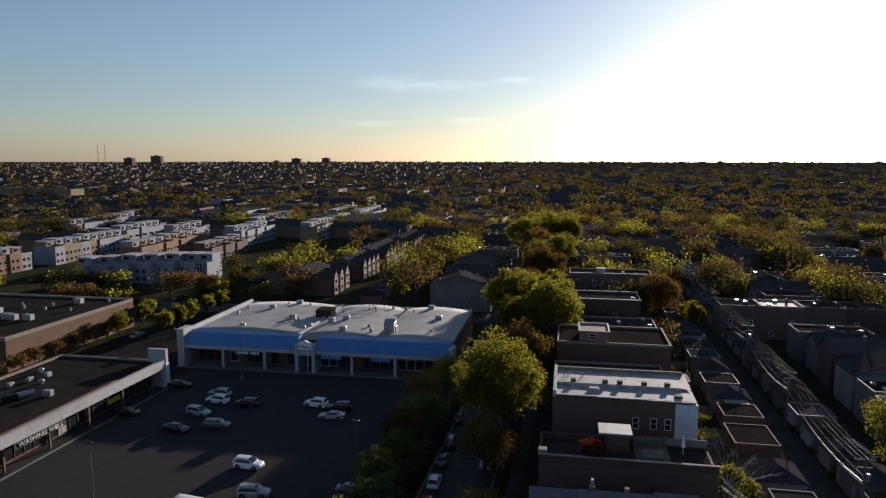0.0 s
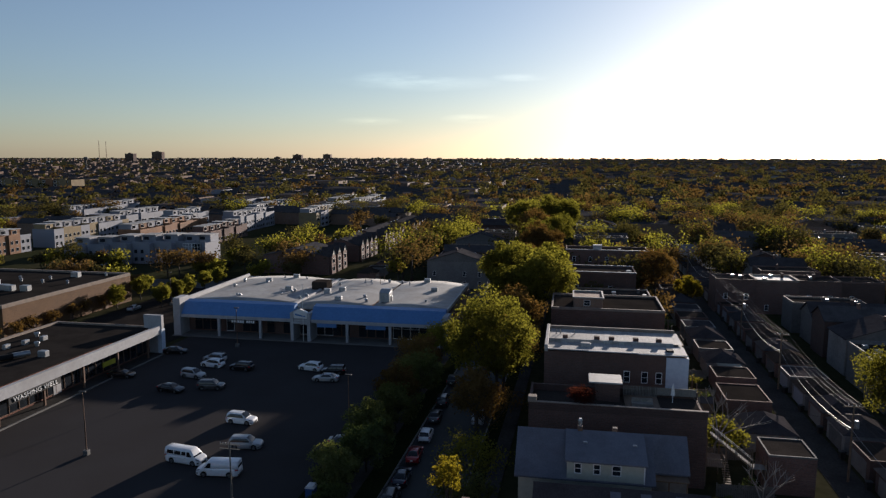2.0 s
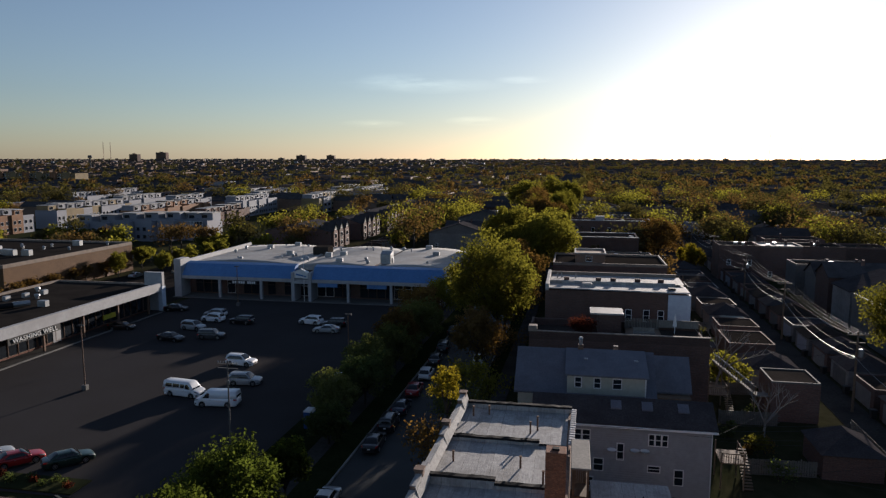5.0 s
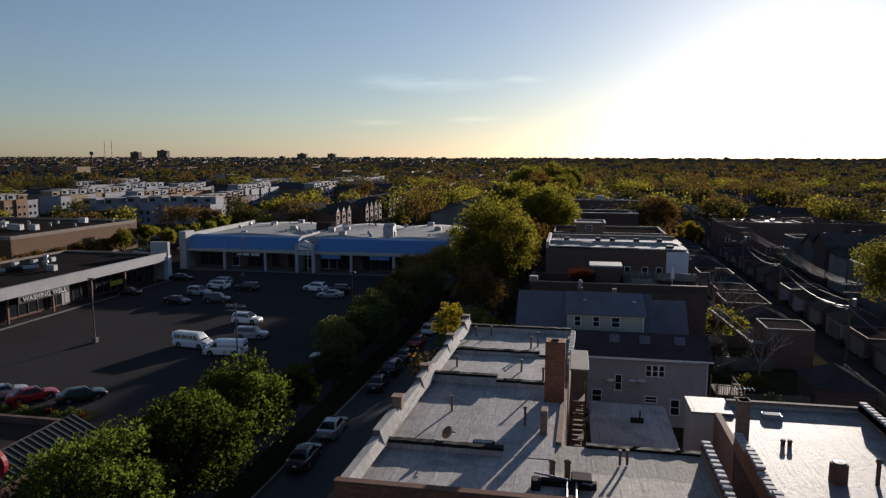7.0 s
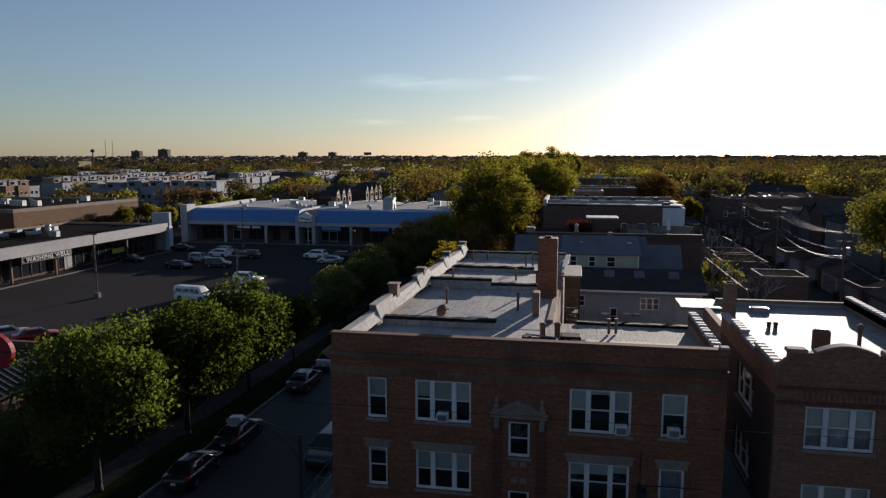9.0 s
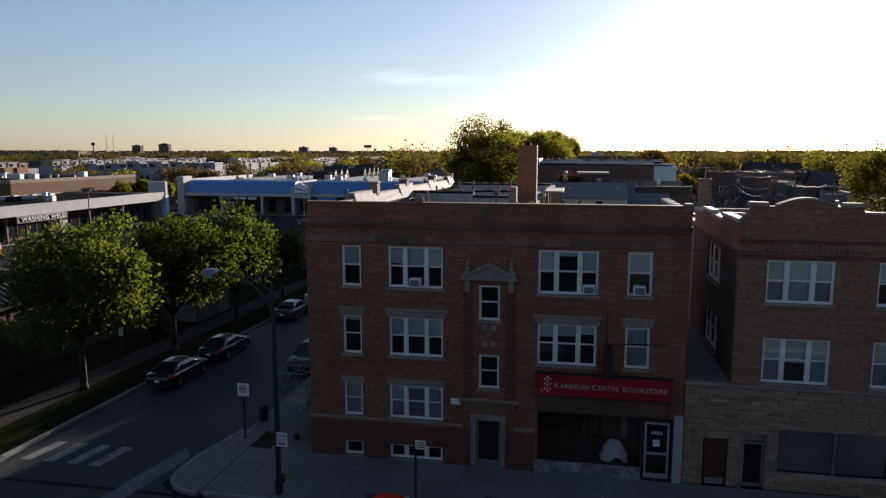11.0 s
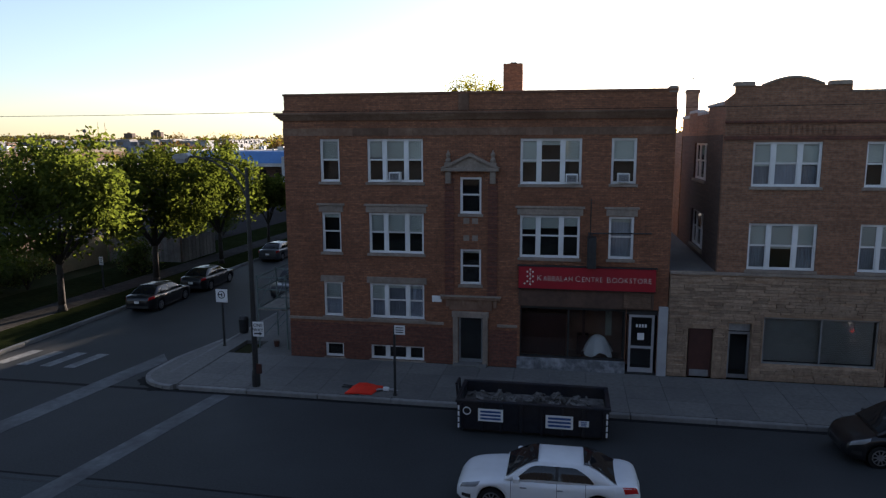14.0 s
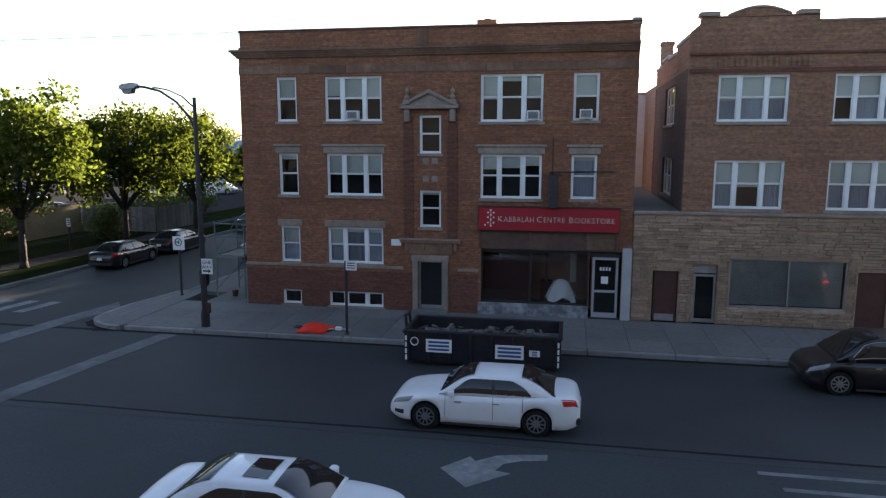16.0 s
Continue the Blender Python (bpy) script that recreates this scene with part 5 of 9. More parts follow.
d2 = part("door", Solid().box(2.47, 2.56, 0.2, 0.27, 0, 2.0).box(3.25, 3.34, 0.2, 0.27, 0, 2.0).box(2.56, 3.25, 0.2, 0.27, 1.9, 2.0).box(2.56, 3.25, 0.2, 0.27, 0, 0.15).box(2.47, 3.34, 0.2, 0.27, 2.05, 2.4), "steel", nb)
part("pane", Solid().box(2.56, 3.25, 0.235, 0.24, 0.15, 1.9), "pane", d2)
part("door", Solid().cbox(8.52, 9.58, 0.1, 0.16, 0.02, 2.28, 0.01), "door_red", nb)
sfr = Solid().wall(3.8, 8.15, 0.72, 2.72, 0.1, 0.06, [(3.87, 6.0, 0.8, 2.64), (6.07, 8.08, 0.8, 2.64)])
sh = part("shop_window", sfr, "steel", nb, "wide two-pane shop window with grey blinds")
part("pane", Solid().box(3.87, 6.0, 0.125, 0.132, 0.8, 2.64).box(6.07, 8.08, 0.125, 0.132, 0.8, 2.64), "pane", sh)
bl = Solid()
for k in range(46):
    bl.box(3.88, 8.06, 0.32 + 0.008 * (k % 2), 0.33 + 0.008 * (k % 2), 0.8 + 0.04 * k, 0.834 + 0.04 * k)
part("blind", bl, "slats", sh)
# back and ceiling sheets coloured dark for the unlit shop
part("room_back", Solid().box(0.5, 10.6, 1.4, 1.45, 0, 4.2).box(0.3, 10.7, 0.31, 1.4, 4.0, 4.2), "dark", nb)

# ---- long low shopping centre with blue awning ----
mall = thing("shopping_centre", (-79, 119, 0), "long white single-storey shopping centre with blue awning and white roof", "building")
ML = 62.5
part("body", Solid().box(0, ML, 4.5, 37, 0, 6.6), "brick_house", mall)
# roof: two shallow humps with a valley between, low parapets
def hump(x0, x1, n=14):
    s, p = Solid(), []
    for i in range(n + 1):
        for j in range(9):
            x, y = x0 + (x1 - x0) * i / n, 3.6 + 33.2 * j / 8
            p.append((x, y, 7.05 + 0.75 * math.sin(math.pi * i / n) * (1 if j else 0.9)))
    f = [(i * 9 + j, (i + 1) * 9 + j, (i + 1) * 9 + j + 1, i * 9 + j + 1) for i in range(n) for j in range(8)]
    s.add(p, f)
    k = len(s.v)
    s.v += [(x0, 3.6, 6.4), (x1, 3.6, 6.4), (x1, 36.8, 6.4), (x0, 36.8, 6.4)]
    s.f += [tuple([k] + [i * 9 for i in range(n + 1)] + [k + 1]), tuple([k + 3] + [i * 9 + 8 for i in range(n + 1)] + [k + 2])]
    return s


part("roof", hump(0.6, 26.5), "whiteroof", mall, "white membrane roof", smooth=True)
part("roof", hump(27.2, 44.5), "whiteroof", mall, smooth=True)
part("roof", hump(45.0, ML - 0.4), "whiteroof", mall, smooth=True)
part("parapet", Solid().box(0, 0.5, 3.4, 37.2, 6.4, 8.0).box(26.5, 27.2, 4.2, 37, 6.4, 7.5).box(ML - 0.4, ML, 3.4, 37.2, 6.4, 7.4).box(0.5, ML - 0.4, 36.8, 37.2, 6.4, 7.3), "dull_white", mall)
for a, b in ((1.5, 28.1), (32.6, ML)):
    part("awning", Solid().prism([(-0.2, 4.95), (-0.2, 5.1), (1.9, 7.55), (3.6, 7.8), (3.6, 4.95)], "x", a, b), "blue", mall, "sloped blue metal awning")
part("fascia", Solid().cbox(1.4, ML, -0.3, -0.1, 4.25, 4.98, 0.03), "dull_white", mall, "plain white fascia")
part("soffit", Solid().box(1.4, ML, 0.05, 4.5, 4.3, 4.42), "dull_white", mall)
for x in (10.6, 20.6, 40.9, 50.6, ML - 0.9):
    part("column", Solid().cbox(x - 0.3, x + 0.3, -0.2, 0.4, 0, 4.35, 0.04), "dull_white", mall)
for x0, x1, z in ((-0.2, 1.5, 8.7), (28.0, 28.75, 6.5), (31.9, 32.65, 6.5), (ML - 0.2, ML + 1.0, 7.0)):
    part("pylon", Solid().cbox(x0, x1, -0.7, 3.2, 0, z, 0.05), "dull_white", mall)
part("gable_sign", Solid().prism([(28.75, 5.2), (31.9, 5.2), (31.9, 6.6), (30.3, 7.3), (28.75, 6.6)], "y", -0.5, 0.3), "white", mall, "pale gabled sign panel")
part("sign_stripe", Solid().prism([(29.1, 5.9), (31.5, 5.5), (31.5, 5.75), (29.1, 6.3)], "y", -0.53, -0.5), "blue", mall)
part("crossbar", Solid().cbox(28.0, 32.65, -0.6, 0.2, 4.0, 4.5, 0.03), "dull_white", mall)
rnd = random.Random(5)
for x in np.arange(2.2, ML - 3.0, 2.0):
    x = float(x)
    if rnd.random() < 0.9:
        fm = "white" if int(x / 7) % 3 == 1 else "rust"
        w = part("shop_window", Solid().wall(x, x + 1.9, 0.3, 3.4, 4.38, 0.1, [(x + 0.06, x + 1.84, 0.4, 2.55), (x + 0.06, x + 1.84, 2.63, 3.32)]), fm, mall)
        part("pane", Solid().box(x + 0.06, x + 1.84, 4.42, 4.44, 0.4, 3.32), "pane_far", w)
for a, b in ((13.5, 19.6), (45.2, 49.6), (34.0, 38.5)):
    part("shop_board", Solid().cbox(a, b, -0.15, 0.1, 3.35, 4.22, 0.02), "black" if a < 20 else "blue", mall)
for k in range(11):
    if k != 6:
        part("sign_bar", Solid().box(13.8 + 0.51 * k, 14.17 + 0.51 * k, -0.2, -0.15, 3.52, 4.06), "white", mall)
part("walkway", Solid().cbox(-0.5, ML + 0.5, -1.2, 4.4, -0.2, 0.14, 0.03), "concrete", mall)
for k in range(34):
    x, y = rnd.uniform(2, ML - 3), rnd.uniform(8, 35)
    r = rnd.uniform(0.2, 0.5)
    if k % 4:
        part("roof_vent", Solid().lathe([(r * 0.7, 0), (r * 0.7, 0.5), (r, 0.55), (r * 0.6, 0.9)], 10, (x, y, 7.3)), "steel", mall)
    else:
        part("roof_unit", Solid().cbox(x, x + 1.6, y, y + 1.1, 7.2, 8.6, 0.05), "steel", mall)
big = part("roof_unit", Solid().cbox(45.6, 48.0, 9.5, 12.5, 7.4, 9.6, 0.08), "steel", mall, "large square rooftop air handler")
part("hood", Solid().prism([(9.5, 9.6), (12.5, 9.6), (12.5, 10.2), (11.2, 10.2)], "x", 45.6, 48.0), "steel", big)
part("roof_unit", Solid().cbox(24.5, 28.5, 22, 26, 7.2, 9.2, 0.08), "tarroof", mall)
for y in (31, 35):
    part("roof_frame", Solid().tube((36, y, 7), (36, y, 9.6), 0.06).tube((40, y, 7), (40, y, 9.6), 0.06).tube((36, y, 9.5), (40, y, 9.5), 0.06), "rust", mall)
part("flagpole", Solid().tube((31, -0.6, 0), (31, -0.6, 13), 0.07, 0.04), "white", mall)

# ---- low shops with white fascia ----
strip_b = thing("shop_row", (-75.2, 41, 0), "low flat-roofed shop row with long white fascia and dark windows", "building")
SL = 63.5
sk_ = 0.026
part("body", Solid().box(-24, -2.6, 0, SL, 0, 5.2, sk_), "brick_dark", strip_b)
part("roof", Solid().box(-23.7, -2.7, 0.3, SL - 0.3, 5.2, 5.35, sk_), "store_roof", strip_b, "grey gravel flat roof")
part("parapet", Solid().box(-24.2, -23.7, 0, SL, 5.0, 5.75, sk_).box(-23.7, -1.2, SL - 0.3, SL, 5.0, 5.75, sk_), "limestone", strip_b)
part("fascia", Solid().box(-0.5, 0.25, 0, SL + 0.5, 4.2, 5.95, sk_), "dull_white", strip_b, "long white fascia")
part("soffit", Solid().box(-2.6, -0.5, 0, SL, 4.2, 4.35, sk_), "wood", strip_b)
part("pylon", Solid().cbox(-2.0, 2.0, SL - 0.4, SL + 0.5, 0, 8.1, 0.05), "dull_white", strip_b, "white end pylon")
part("pylon_foot", Solid().cbox(1.1, 2.1, SL - 0.6, SL + 0.7, 0, 5.2, 0.05), "bluewhite", strip_b)
for k in range(31):
    y = 0.8 + 2.0 * k
    x = -2.58 + sk_ * y
    w = part("shop_window", Solid().box(x, x + 0.1, y, y + 0.08, 0.4, 3.3).box(x, x + 0.1, y + 1.82, y + 1.9, 0.4, 3.3).box(x, x + 0.1, y + 0.08, y + 1.82, 3.2, 3.3).box(x, x + 0.1, y + 0.08, y + 1.82, 0.4, 0.5), "rust", strip_b)
    part("pane", Solid().box(x + 0.03, x + 0.06, y + 0.08, y + 1.82, 0.5, 3.2), "pane_far", w)
for k in range(7):
    y = 4 + 9.2 * k
    part("column", Solid().cbox(-0.6 + sk_ * y, -0.25 + sk_ * y, y, y + 0.35, 0, 4.15, 0.03), "rust", strip_b)
part("walkway", Solid().box(-2.6, 0.6, 0, SL, -0.2, 0.14, sk_), "alley", strip_b)
part("kerb", Solid().box(0.6, 0.95, 0, SL, -0.2, 0.15, sk_), "concrete", strip_b)
wash = text_mesh("WASHING WELL", 1.0, "white", 0.05, spacing=1.1)
wash.transform(Matrix.Diagonal((9.2 / max(v.co.x for v in wash.vertices), 1, 1, 1)))
part("lettering", wash, None, strip_b, at=pose(0.34 + sk_ * 24.8, 24.8, 3.28, 0, 0, 88.5))
part("sign_board", Solid().box(0.12, 0.26, 24.0, 34.8, 3.05, 4.19, sk_), "black", strip_b)
part("sign_board", Solid().box(-2.5, -2.3, 48.6, 52.0, 1.3, 2.2, sk_), "sign_yellow", strip_b)
part("wall_panel", Solid().box(-2.62, -2.5, 36.2, 38.0, 0.2, 3.4, sk_), "dull_white", strip_b)
for k in range(9):
    x, y = -5 - 14 * ((k * 0.37) % 1), 4 + 6.1 * k
    if k % 3 == 0:
        part("roof_unit", Solid().cbox(x, x + 1.6, y, y + 1.1, 5.3, 6.4, 0.06), "steel", strip_b)
    else:
        part("roof_vent", Solid().lathe([(0.3, 0), (0.3, 0.5), (0.55, 0.6), (0.5, 0.9), (0.1, 1.0)], 12, (x, y, 5.3)), "steel", strip_b)
for k in range(5):
    part("duct", Solid().tube((-16.5 + 1.3 * k, 29 + 2.4 * k, 5.95), (-14.9 + 1.3 * k, 31.2 + 2.4 * k, 5.95), 0.5, n=10), "tar" if k % 2 else "steel", strip_b)
for k in range(4):
    part("roof_unit", Solid().cbox(-19.0 + 1.1 * k, -18.2 + 1.1 * k, 40 + 3.4 * k, 41.3 + 3.4 * k, 5.3, 6.2, 0.06), "steel", strip_b)

# ---- brown big shop ----
store = thing("store_building", (-113.5, 107, 0), "large flat-roofed store with plain tan brick side wall", "building")
part("body", Solid().box(-70, 0, 0, 44, 0, 7.4, 0.03), "brick_store", store)
part("roof", Solid().box(-69.5, -0.5, 0.5, 43.5, 7.4, 7.5, 0.03), "store_roof", store)
part("parapet", Solid().box(-70, 0.05, -0.05, 0.4, 7.2, 8.0, 0.03).box(-0.4, 0.06, 0.4, 44, 7.2, 8.0, 0.03).box(-70, -0.4, 43.6, 44.05, 7.2, 8.0, 0.03), "limestone", store)
for k in range(22):
    x, y = rnd.uniform(-60, -3), rnd.uniform(3, 42)
    if k % 3:
        part("roof_vent", Solid().lathe([(0.3, 0), (0.3, 0.6), (0.5, 0.7), (0.1, 1.0)], 10, (x, y, 7.5)), "steel", store)
    else:
        part("roof_unit", Solid().cbox(x, x + 2.2, y, y + 1.5, 7.5, 8.9, 0.06), "steel", store)
for y in (8, 20, 33):
    part("door", Solid().cbox(0.0 + 0.03 * y, 0.09 + 0.03 * y, y, y + 1.2, 0, 2.3, 0.02), "rust", store)

# ---- corner diner with striped metal roof edge ----
diner = thing("diner", (-30.3, 6, 0), "low corner shop with flat roof and dark ribbed metal edge", "building")
part("body", Solid().box(-30, 0, 0, 16, 0, 3.3), "brick_house", diner)
part("roof", Solid().cbox(-30, -1.2, 0.5, 15.6, 3.3, 3.55, 0.03), "tarroof", diner)
part("parapet", Solid().box(-1.5, -1.2, 0, 16, 3.3, 4.1).box(-30, -1.5, 15.7, 16.1, 3.3, 4.1).box(-30, -1.5, -0.1, 0.3, 3.3, 4.1), "brick_house", diner)
man = part("mansard", Solid().prism([(-1.2, 4.1), (1.2, 2.9), (1.2, 2.7), (-1.2, 2.7)], "y", -1.2, 17.2), "green_tin", diner, "dark ribbed metal roof edge")
rib = Solid().prism([(-1.2, 4.2), (1.25, 2.98), (1.25, 2.88), (-1.2, 4.1)], "y", 0, 0.1).data("rib", "black")
for k in range(30):
    part("rib", rib, None, man, at=(0, -1.1 + 0.62 * k, 0))
part("mansard", Solid().prism([(15.8, 4.1), (17.6, 2.9), (17.6, 2.7), (15.8, 2.7)], "x", -30, -1.2), "green_tin", diner)
part("roof_unit", Solid().cbox(-12, -9.5, 6, 8.5, 3.5, 5.0, 0.08), "steel", diner)
part("duct", Solid().tube((-9.5, 7.2, 4.2), (-5.5, 7.4, 3.9), 0.4, n=12), "white", diner)
part("roof_unit", Solid().cbox(-21, -19, 10, 12, 3.5, 4.6, 0.06), "steel", diner)
dsign = thing("shop_sign", (-23.1, 5.0, 2.45), "red oval shop sign on a pole", "sign")
part("pole", Solid().tube((0, 0, 0), (0, 0, 5.2), 0.12), "steel", dsign)
ov = Solid()
ov.prism([(0.0 + 2.1 * math.cos(2 * math.pi * k / 28), 6.2 + 1.3 * math.sin(2 * math.pi * k / 28)) for k in range(28)], "y", -0.15, 0.15)
part("oval", ov, "sign_red", dsign)
part("bar", Solid().box(-1.1, 1.1, -0.18, 0.18, 6.4, 6.75).box(-0.8, 0.8, -0.18, 0.18, 5.75, 6.0), "white", dsign)
part("band", Solid().box(-1.9, 1.9, -0.17, 0.17, 6.15, 6.3), "black", dsign)

# separate coped wall added in place of the diner's sunlit east side
yw = thing("yard_wall", (-25.9, 16.5, 0), "low ochre wall added for the corner shop's sunlit east side", "wall")
part("render", Solid().cbox(0, 0.22, 0, 5.9, 0, 2.35, 0.01), "stucco_yellow", yw)
part("coping", Solid().cbox(-0.05, 0.27, -0.05, 5.95, 2.35, 2.43, 0.015), "concrete", yw)

# ---- houses ----
def small_window(parent, m, w, h, seed=0):
    """A plain sash window on a house wall, facing -y before m turns it."""
    fr = Solid().box(0, 0.08, -0.05, 0.03, 0, h).box(w - 0.08, w, -0.05, 0.03, 0, h).box(0.08, w - 0.08, -0.05, 0.03, h - 0.08, h).box(0.08, w - 0.08, -0.05, 0.03, 0, 0.08).box(0.08, w - 0.08, -0.04, 0.03, h * 0.5 - 0.03, h * 0.5 + 0.03)
    o = part("window", fr, "white", parent, at=m)
    part("pane", Solid().box(0.08, w - 0.08, -0.015, 0.02, 0.08, h - 0.08), "pane_far", o)
    return o


def house(x, y, w, d, h, style, seed, wall="brick_house", roof="tarroof", label="", front_windows=3):
    """A house w along x and d along y, with its lower left corner at (x, y). style: flat, gable_x, gable_y."""
    rnd = random.Random(seed)
    o = thing("house", (x, y, 0), label or "plain city house among trees", "house", "houses of the quarter")
    part("wall", Solid().box(0, w, 0, d, 0, h), wall, o)
    if style == "flat":
        part("roof", Solid().box(0.25, w - 0.25, 0.25, d - 0.25, h, h + 0.06), roof, o)
        part("parapet", Solid().box(0, w, 0, 0.25, h, h + 0.45).box(0, w, d - 0.25, d, h, h + 0.45).box(0, 0.25, 0.25, d - 0.25, h, h + 0.45).box(w - 0.25, w, 0.25, d - 0.25, h, h + 0.45), rnd.choice((wall, wall, wall, "limestone")), o)
        for k in range(rnd.randint(1, 4)):
            cx, cy = rnd.uniform(1, w - 1.5), rnd.uniform(1, d - 1.5)
            if rnd.random() < 0.5:
                part("chimney", Solid().cbox(cx, cx + 0.6, cy, cy + 0.6, h, h + rnd.uniform(0.8, 1.6), 0.02), wall, o)
            else:
                part("roof_vent", Solid().cbox(cx, cx + 0.9, cy, cy + 0.9, h, h + 0.6, 0.03), "steel", o)
    else:
        rise = min(3.0, (d if style == "gable_x" else w) * rnd.uniform(0.26, 0.36))
        s = Solid().gable(0, w, 0, d, h, rise, style[-1])
        part("roof", s, roof, o)
        if style == "gable_x":
            part("gable", Solid().prism([(0.02, h), (d - 0.02, h), (d / 2, h + rise)], "x", 0.01, w - 0.01), wall, o)
        else:
            part("gable", Solid().prism([(0.02, h), (w - 0.02, h), (w / 2, h + rise)], "y", 0.01, d - 0.01), wall, o)
        part("chimney", Solid().cbox(w * 0.45, w * 0.45 + 0.6, d * 0.4, d * 0.4 + 0.6, h, h + rise + 0.9, 0.02), "brick_house", o)
    n = max(1, int(w / 4.2))
    for f in range(max(1, int(h / 3.0))):
        for k in range(n):
            if rnd.random() < 0.8:
                small_window(o, pose(w * (k + 0.5) / n - 0.5, -0.01, 0.9 + 2.9 * f), 1.0, 1.5)
    return o


# white-sided house with dark roof
h1 = thing("house", (6.6, 40.4, 0), "two-storey pale sided house with dark shingle roof and skylights", "house", "houses of the quarter")
part("wall", Solid().box(0, 16.2, 0, 5.6, 0, 6.9).prism([(0.0, 6.9), (5.6, 6.9), (2.8, 8.3)], "x", 0.05, 16.15), "siding_white", h1)
cl_ = Solid().box(-0.02, 16.22, -0.035, 0.0, 0, 0.02).data("clapboard", "siding_white")
for k in range(29):
    part("clapboard", cl_, None, h1, at=(0, 0, 0.25 + 0.225 * k))
part("roof", Solid().gable(0, 16.2, 0, 5.6, 6.95, 1.4, "x", 0.4), "shingle_dark", h1)
part("gutter", Solid().cbox(-0.4, 16.6, -0.56, -0.40, 6.62, 6.80, 0.02), "white", h1)
part("downpipe", Solid().tube((16.15, -0.1, 0.2), (16.15, -0.1, 6.6), 0.05, n=6).tube((16.15, -0.1, 6.5), (16.3, -0.48, 6.7), 0.05, n=6), "white", h1)
for x, y in ((7.1, 1.3), (10.0, 1.3), (13.3, 1.3)):
    sx = 1.4 / 2.8
    part("skylight", Solid().add([(x, y, 6.95 + y * sx + 0.3), (x + 1.0, y, 6.95 + y * sx + 0.3), (x + 1.0, y + 0.95, 6.95 + (y + 0.95) * sx + 0.3), (x, y + 0.95, 6.95 + (y + 0.95) * sx + 0.3), (x, y, 6.9 + y * sx), (x + 1.0, y, 6.9 + y * sx), (x + 1.0, y + 0.95, 6.9 + (y + 0.95) * sx), (x, y + 0.95, 6.9 + (y + 0.95) * sx)], [(0, 1, 2, 3), (0, 4, 5, 1), (1, 5, 6, 2), (2, 6, 7, 3), (3, 7, 4, 0)]), "shingle_blue", h1)
for x, z, w, h in ((3.6, 5.05, 0.8, 1.1), (4.42, 5.05, 0.8, 1.1), (10.5, 4.9, 0.6, 1.2), (11.1, 4.9, 0.6, 1.2), (11.7, 4.9, 0.6, 1.2), (7.65, 3.3, 0.7, 1.7), (10.5, 2.3, 1.2, 0.7), (5.5, 2.1, 1.0, 1.3), (4.6, 0.5, 1.0, 1.0), (12.9, 1.2, 0.9, 1.6)):
    small_window(h1, pose(x, -0.04, z), w, h)
for x in (7.2, 9.3, 10.2):
    part("satellite_dish", Solid().lathe([(0.03, 0), (0.25, 0.05), (0.42, 0.16), (0.44, 0.18), (0.2, 0.06)], 14, (x, -0.5, 4.1 + 0.03 * x)).tube((x, 0, 4.1), (x, -0.5, 4.15 + 0.03 * x), 0.03), "white", h1)
part("trim", Solid().cbox(-0.06, 16.26, -0.06, 0.0, 3.35, 3.5, 0.01), "siding_white", h1)

# grey-blue roofed house with wide dormer
h2 = thing("house", (4.0, 46.9, 0), "cream sided house with grey-blue shingle roof and wide dormer", "house", "houses of the quarter")
part("wall", Solid().box(0.4, 14.2, 0.3, 9.3, 0, 7.4), "siding_cream", h2)
part("roof", Solid().gable(0.4, 14.2, 0.3, 9.3, 7.4, 3.2, "x", 0.4), "shingle_blue", h2)
part("gable", Solid().prism([(0.3, 7.4), (9.3, 7.4), (4.8, 10.5)], "x", 0.5, 14.1), "siding_cream", h2)
part("dormer", Solid().box(5.5, 13.4, 0.0, 4.6, 7.0, 9.35), "siding_cream", h2, "wide cream sided dormer")
part("dormer_roof", Solid().prism([(-0.35, 9.3), (-0.35, 9.46), (4.9, 10.85), (4.9, 10.65)], "x", 5.3, 13.7), "shingle_blue", h2)
part("corner_board", Solid().cbox(13.34, 13.46, -0.06, 0.06, 7.0, 9.35, 0.01), "white", h2)
for x in (6.25, 8.2, 10.1):
    small_window(h2, pose(x, -0.02, 8.0), 0.75 if x < 10 else 0.95, 1.15)
for x in (7.2, 12.4):
    part("roof_vent", Solid().cbox(x, x + 0.45, 2.6, 3.0, 10.0, 10.35, 0.04), "steel", h2)
part("rear_wing", Solid().box(14.2, 18.6, 5.4, 11.4, 0, 6.4).prism([(5.4, 6.4), (11.4, 6.4), (8.4, 9.2)], "x", 14.2, 18.55), "siding_any", h2)
part("wing_roof", Solid().gable(14.2, 18.6, 5.4, 11.4, 6.4, 2.9, "x", 0.25), "shingle_blue", h2)
por2 = Solid()
for x in (14.6, 16.4, 18.3):
    por2.box(x, x + 0.15, 4.0, 4.15, 0, 6.0)
por2.box(14.4, 18.6, 3.9, 5.3, 5.9, 6.05).box(14.4, 18.6, 3.95, 4.05, 4.1, 4.2).box(14.4, 18.6, 3.9, 5.3, 3.1, 3.3)
for k in range(22):
    por2.box(14.5 + 0.18 * k, 14.55 + 0.18 * k, 3.97, 4.03, 3.3, 4.1)
part("porch", por2, "wood", h2)
part("chimney", Solid().cbox(6.6, 7.15, 4.6, 5.1, 9.6, 11.3, 0.02), "brick_common", h2)
part("chimney", Solid().cbox(10.4, 10.9, 5.0, 5.5, 9.6, 11.2, 0.02), "brick_common", h2)
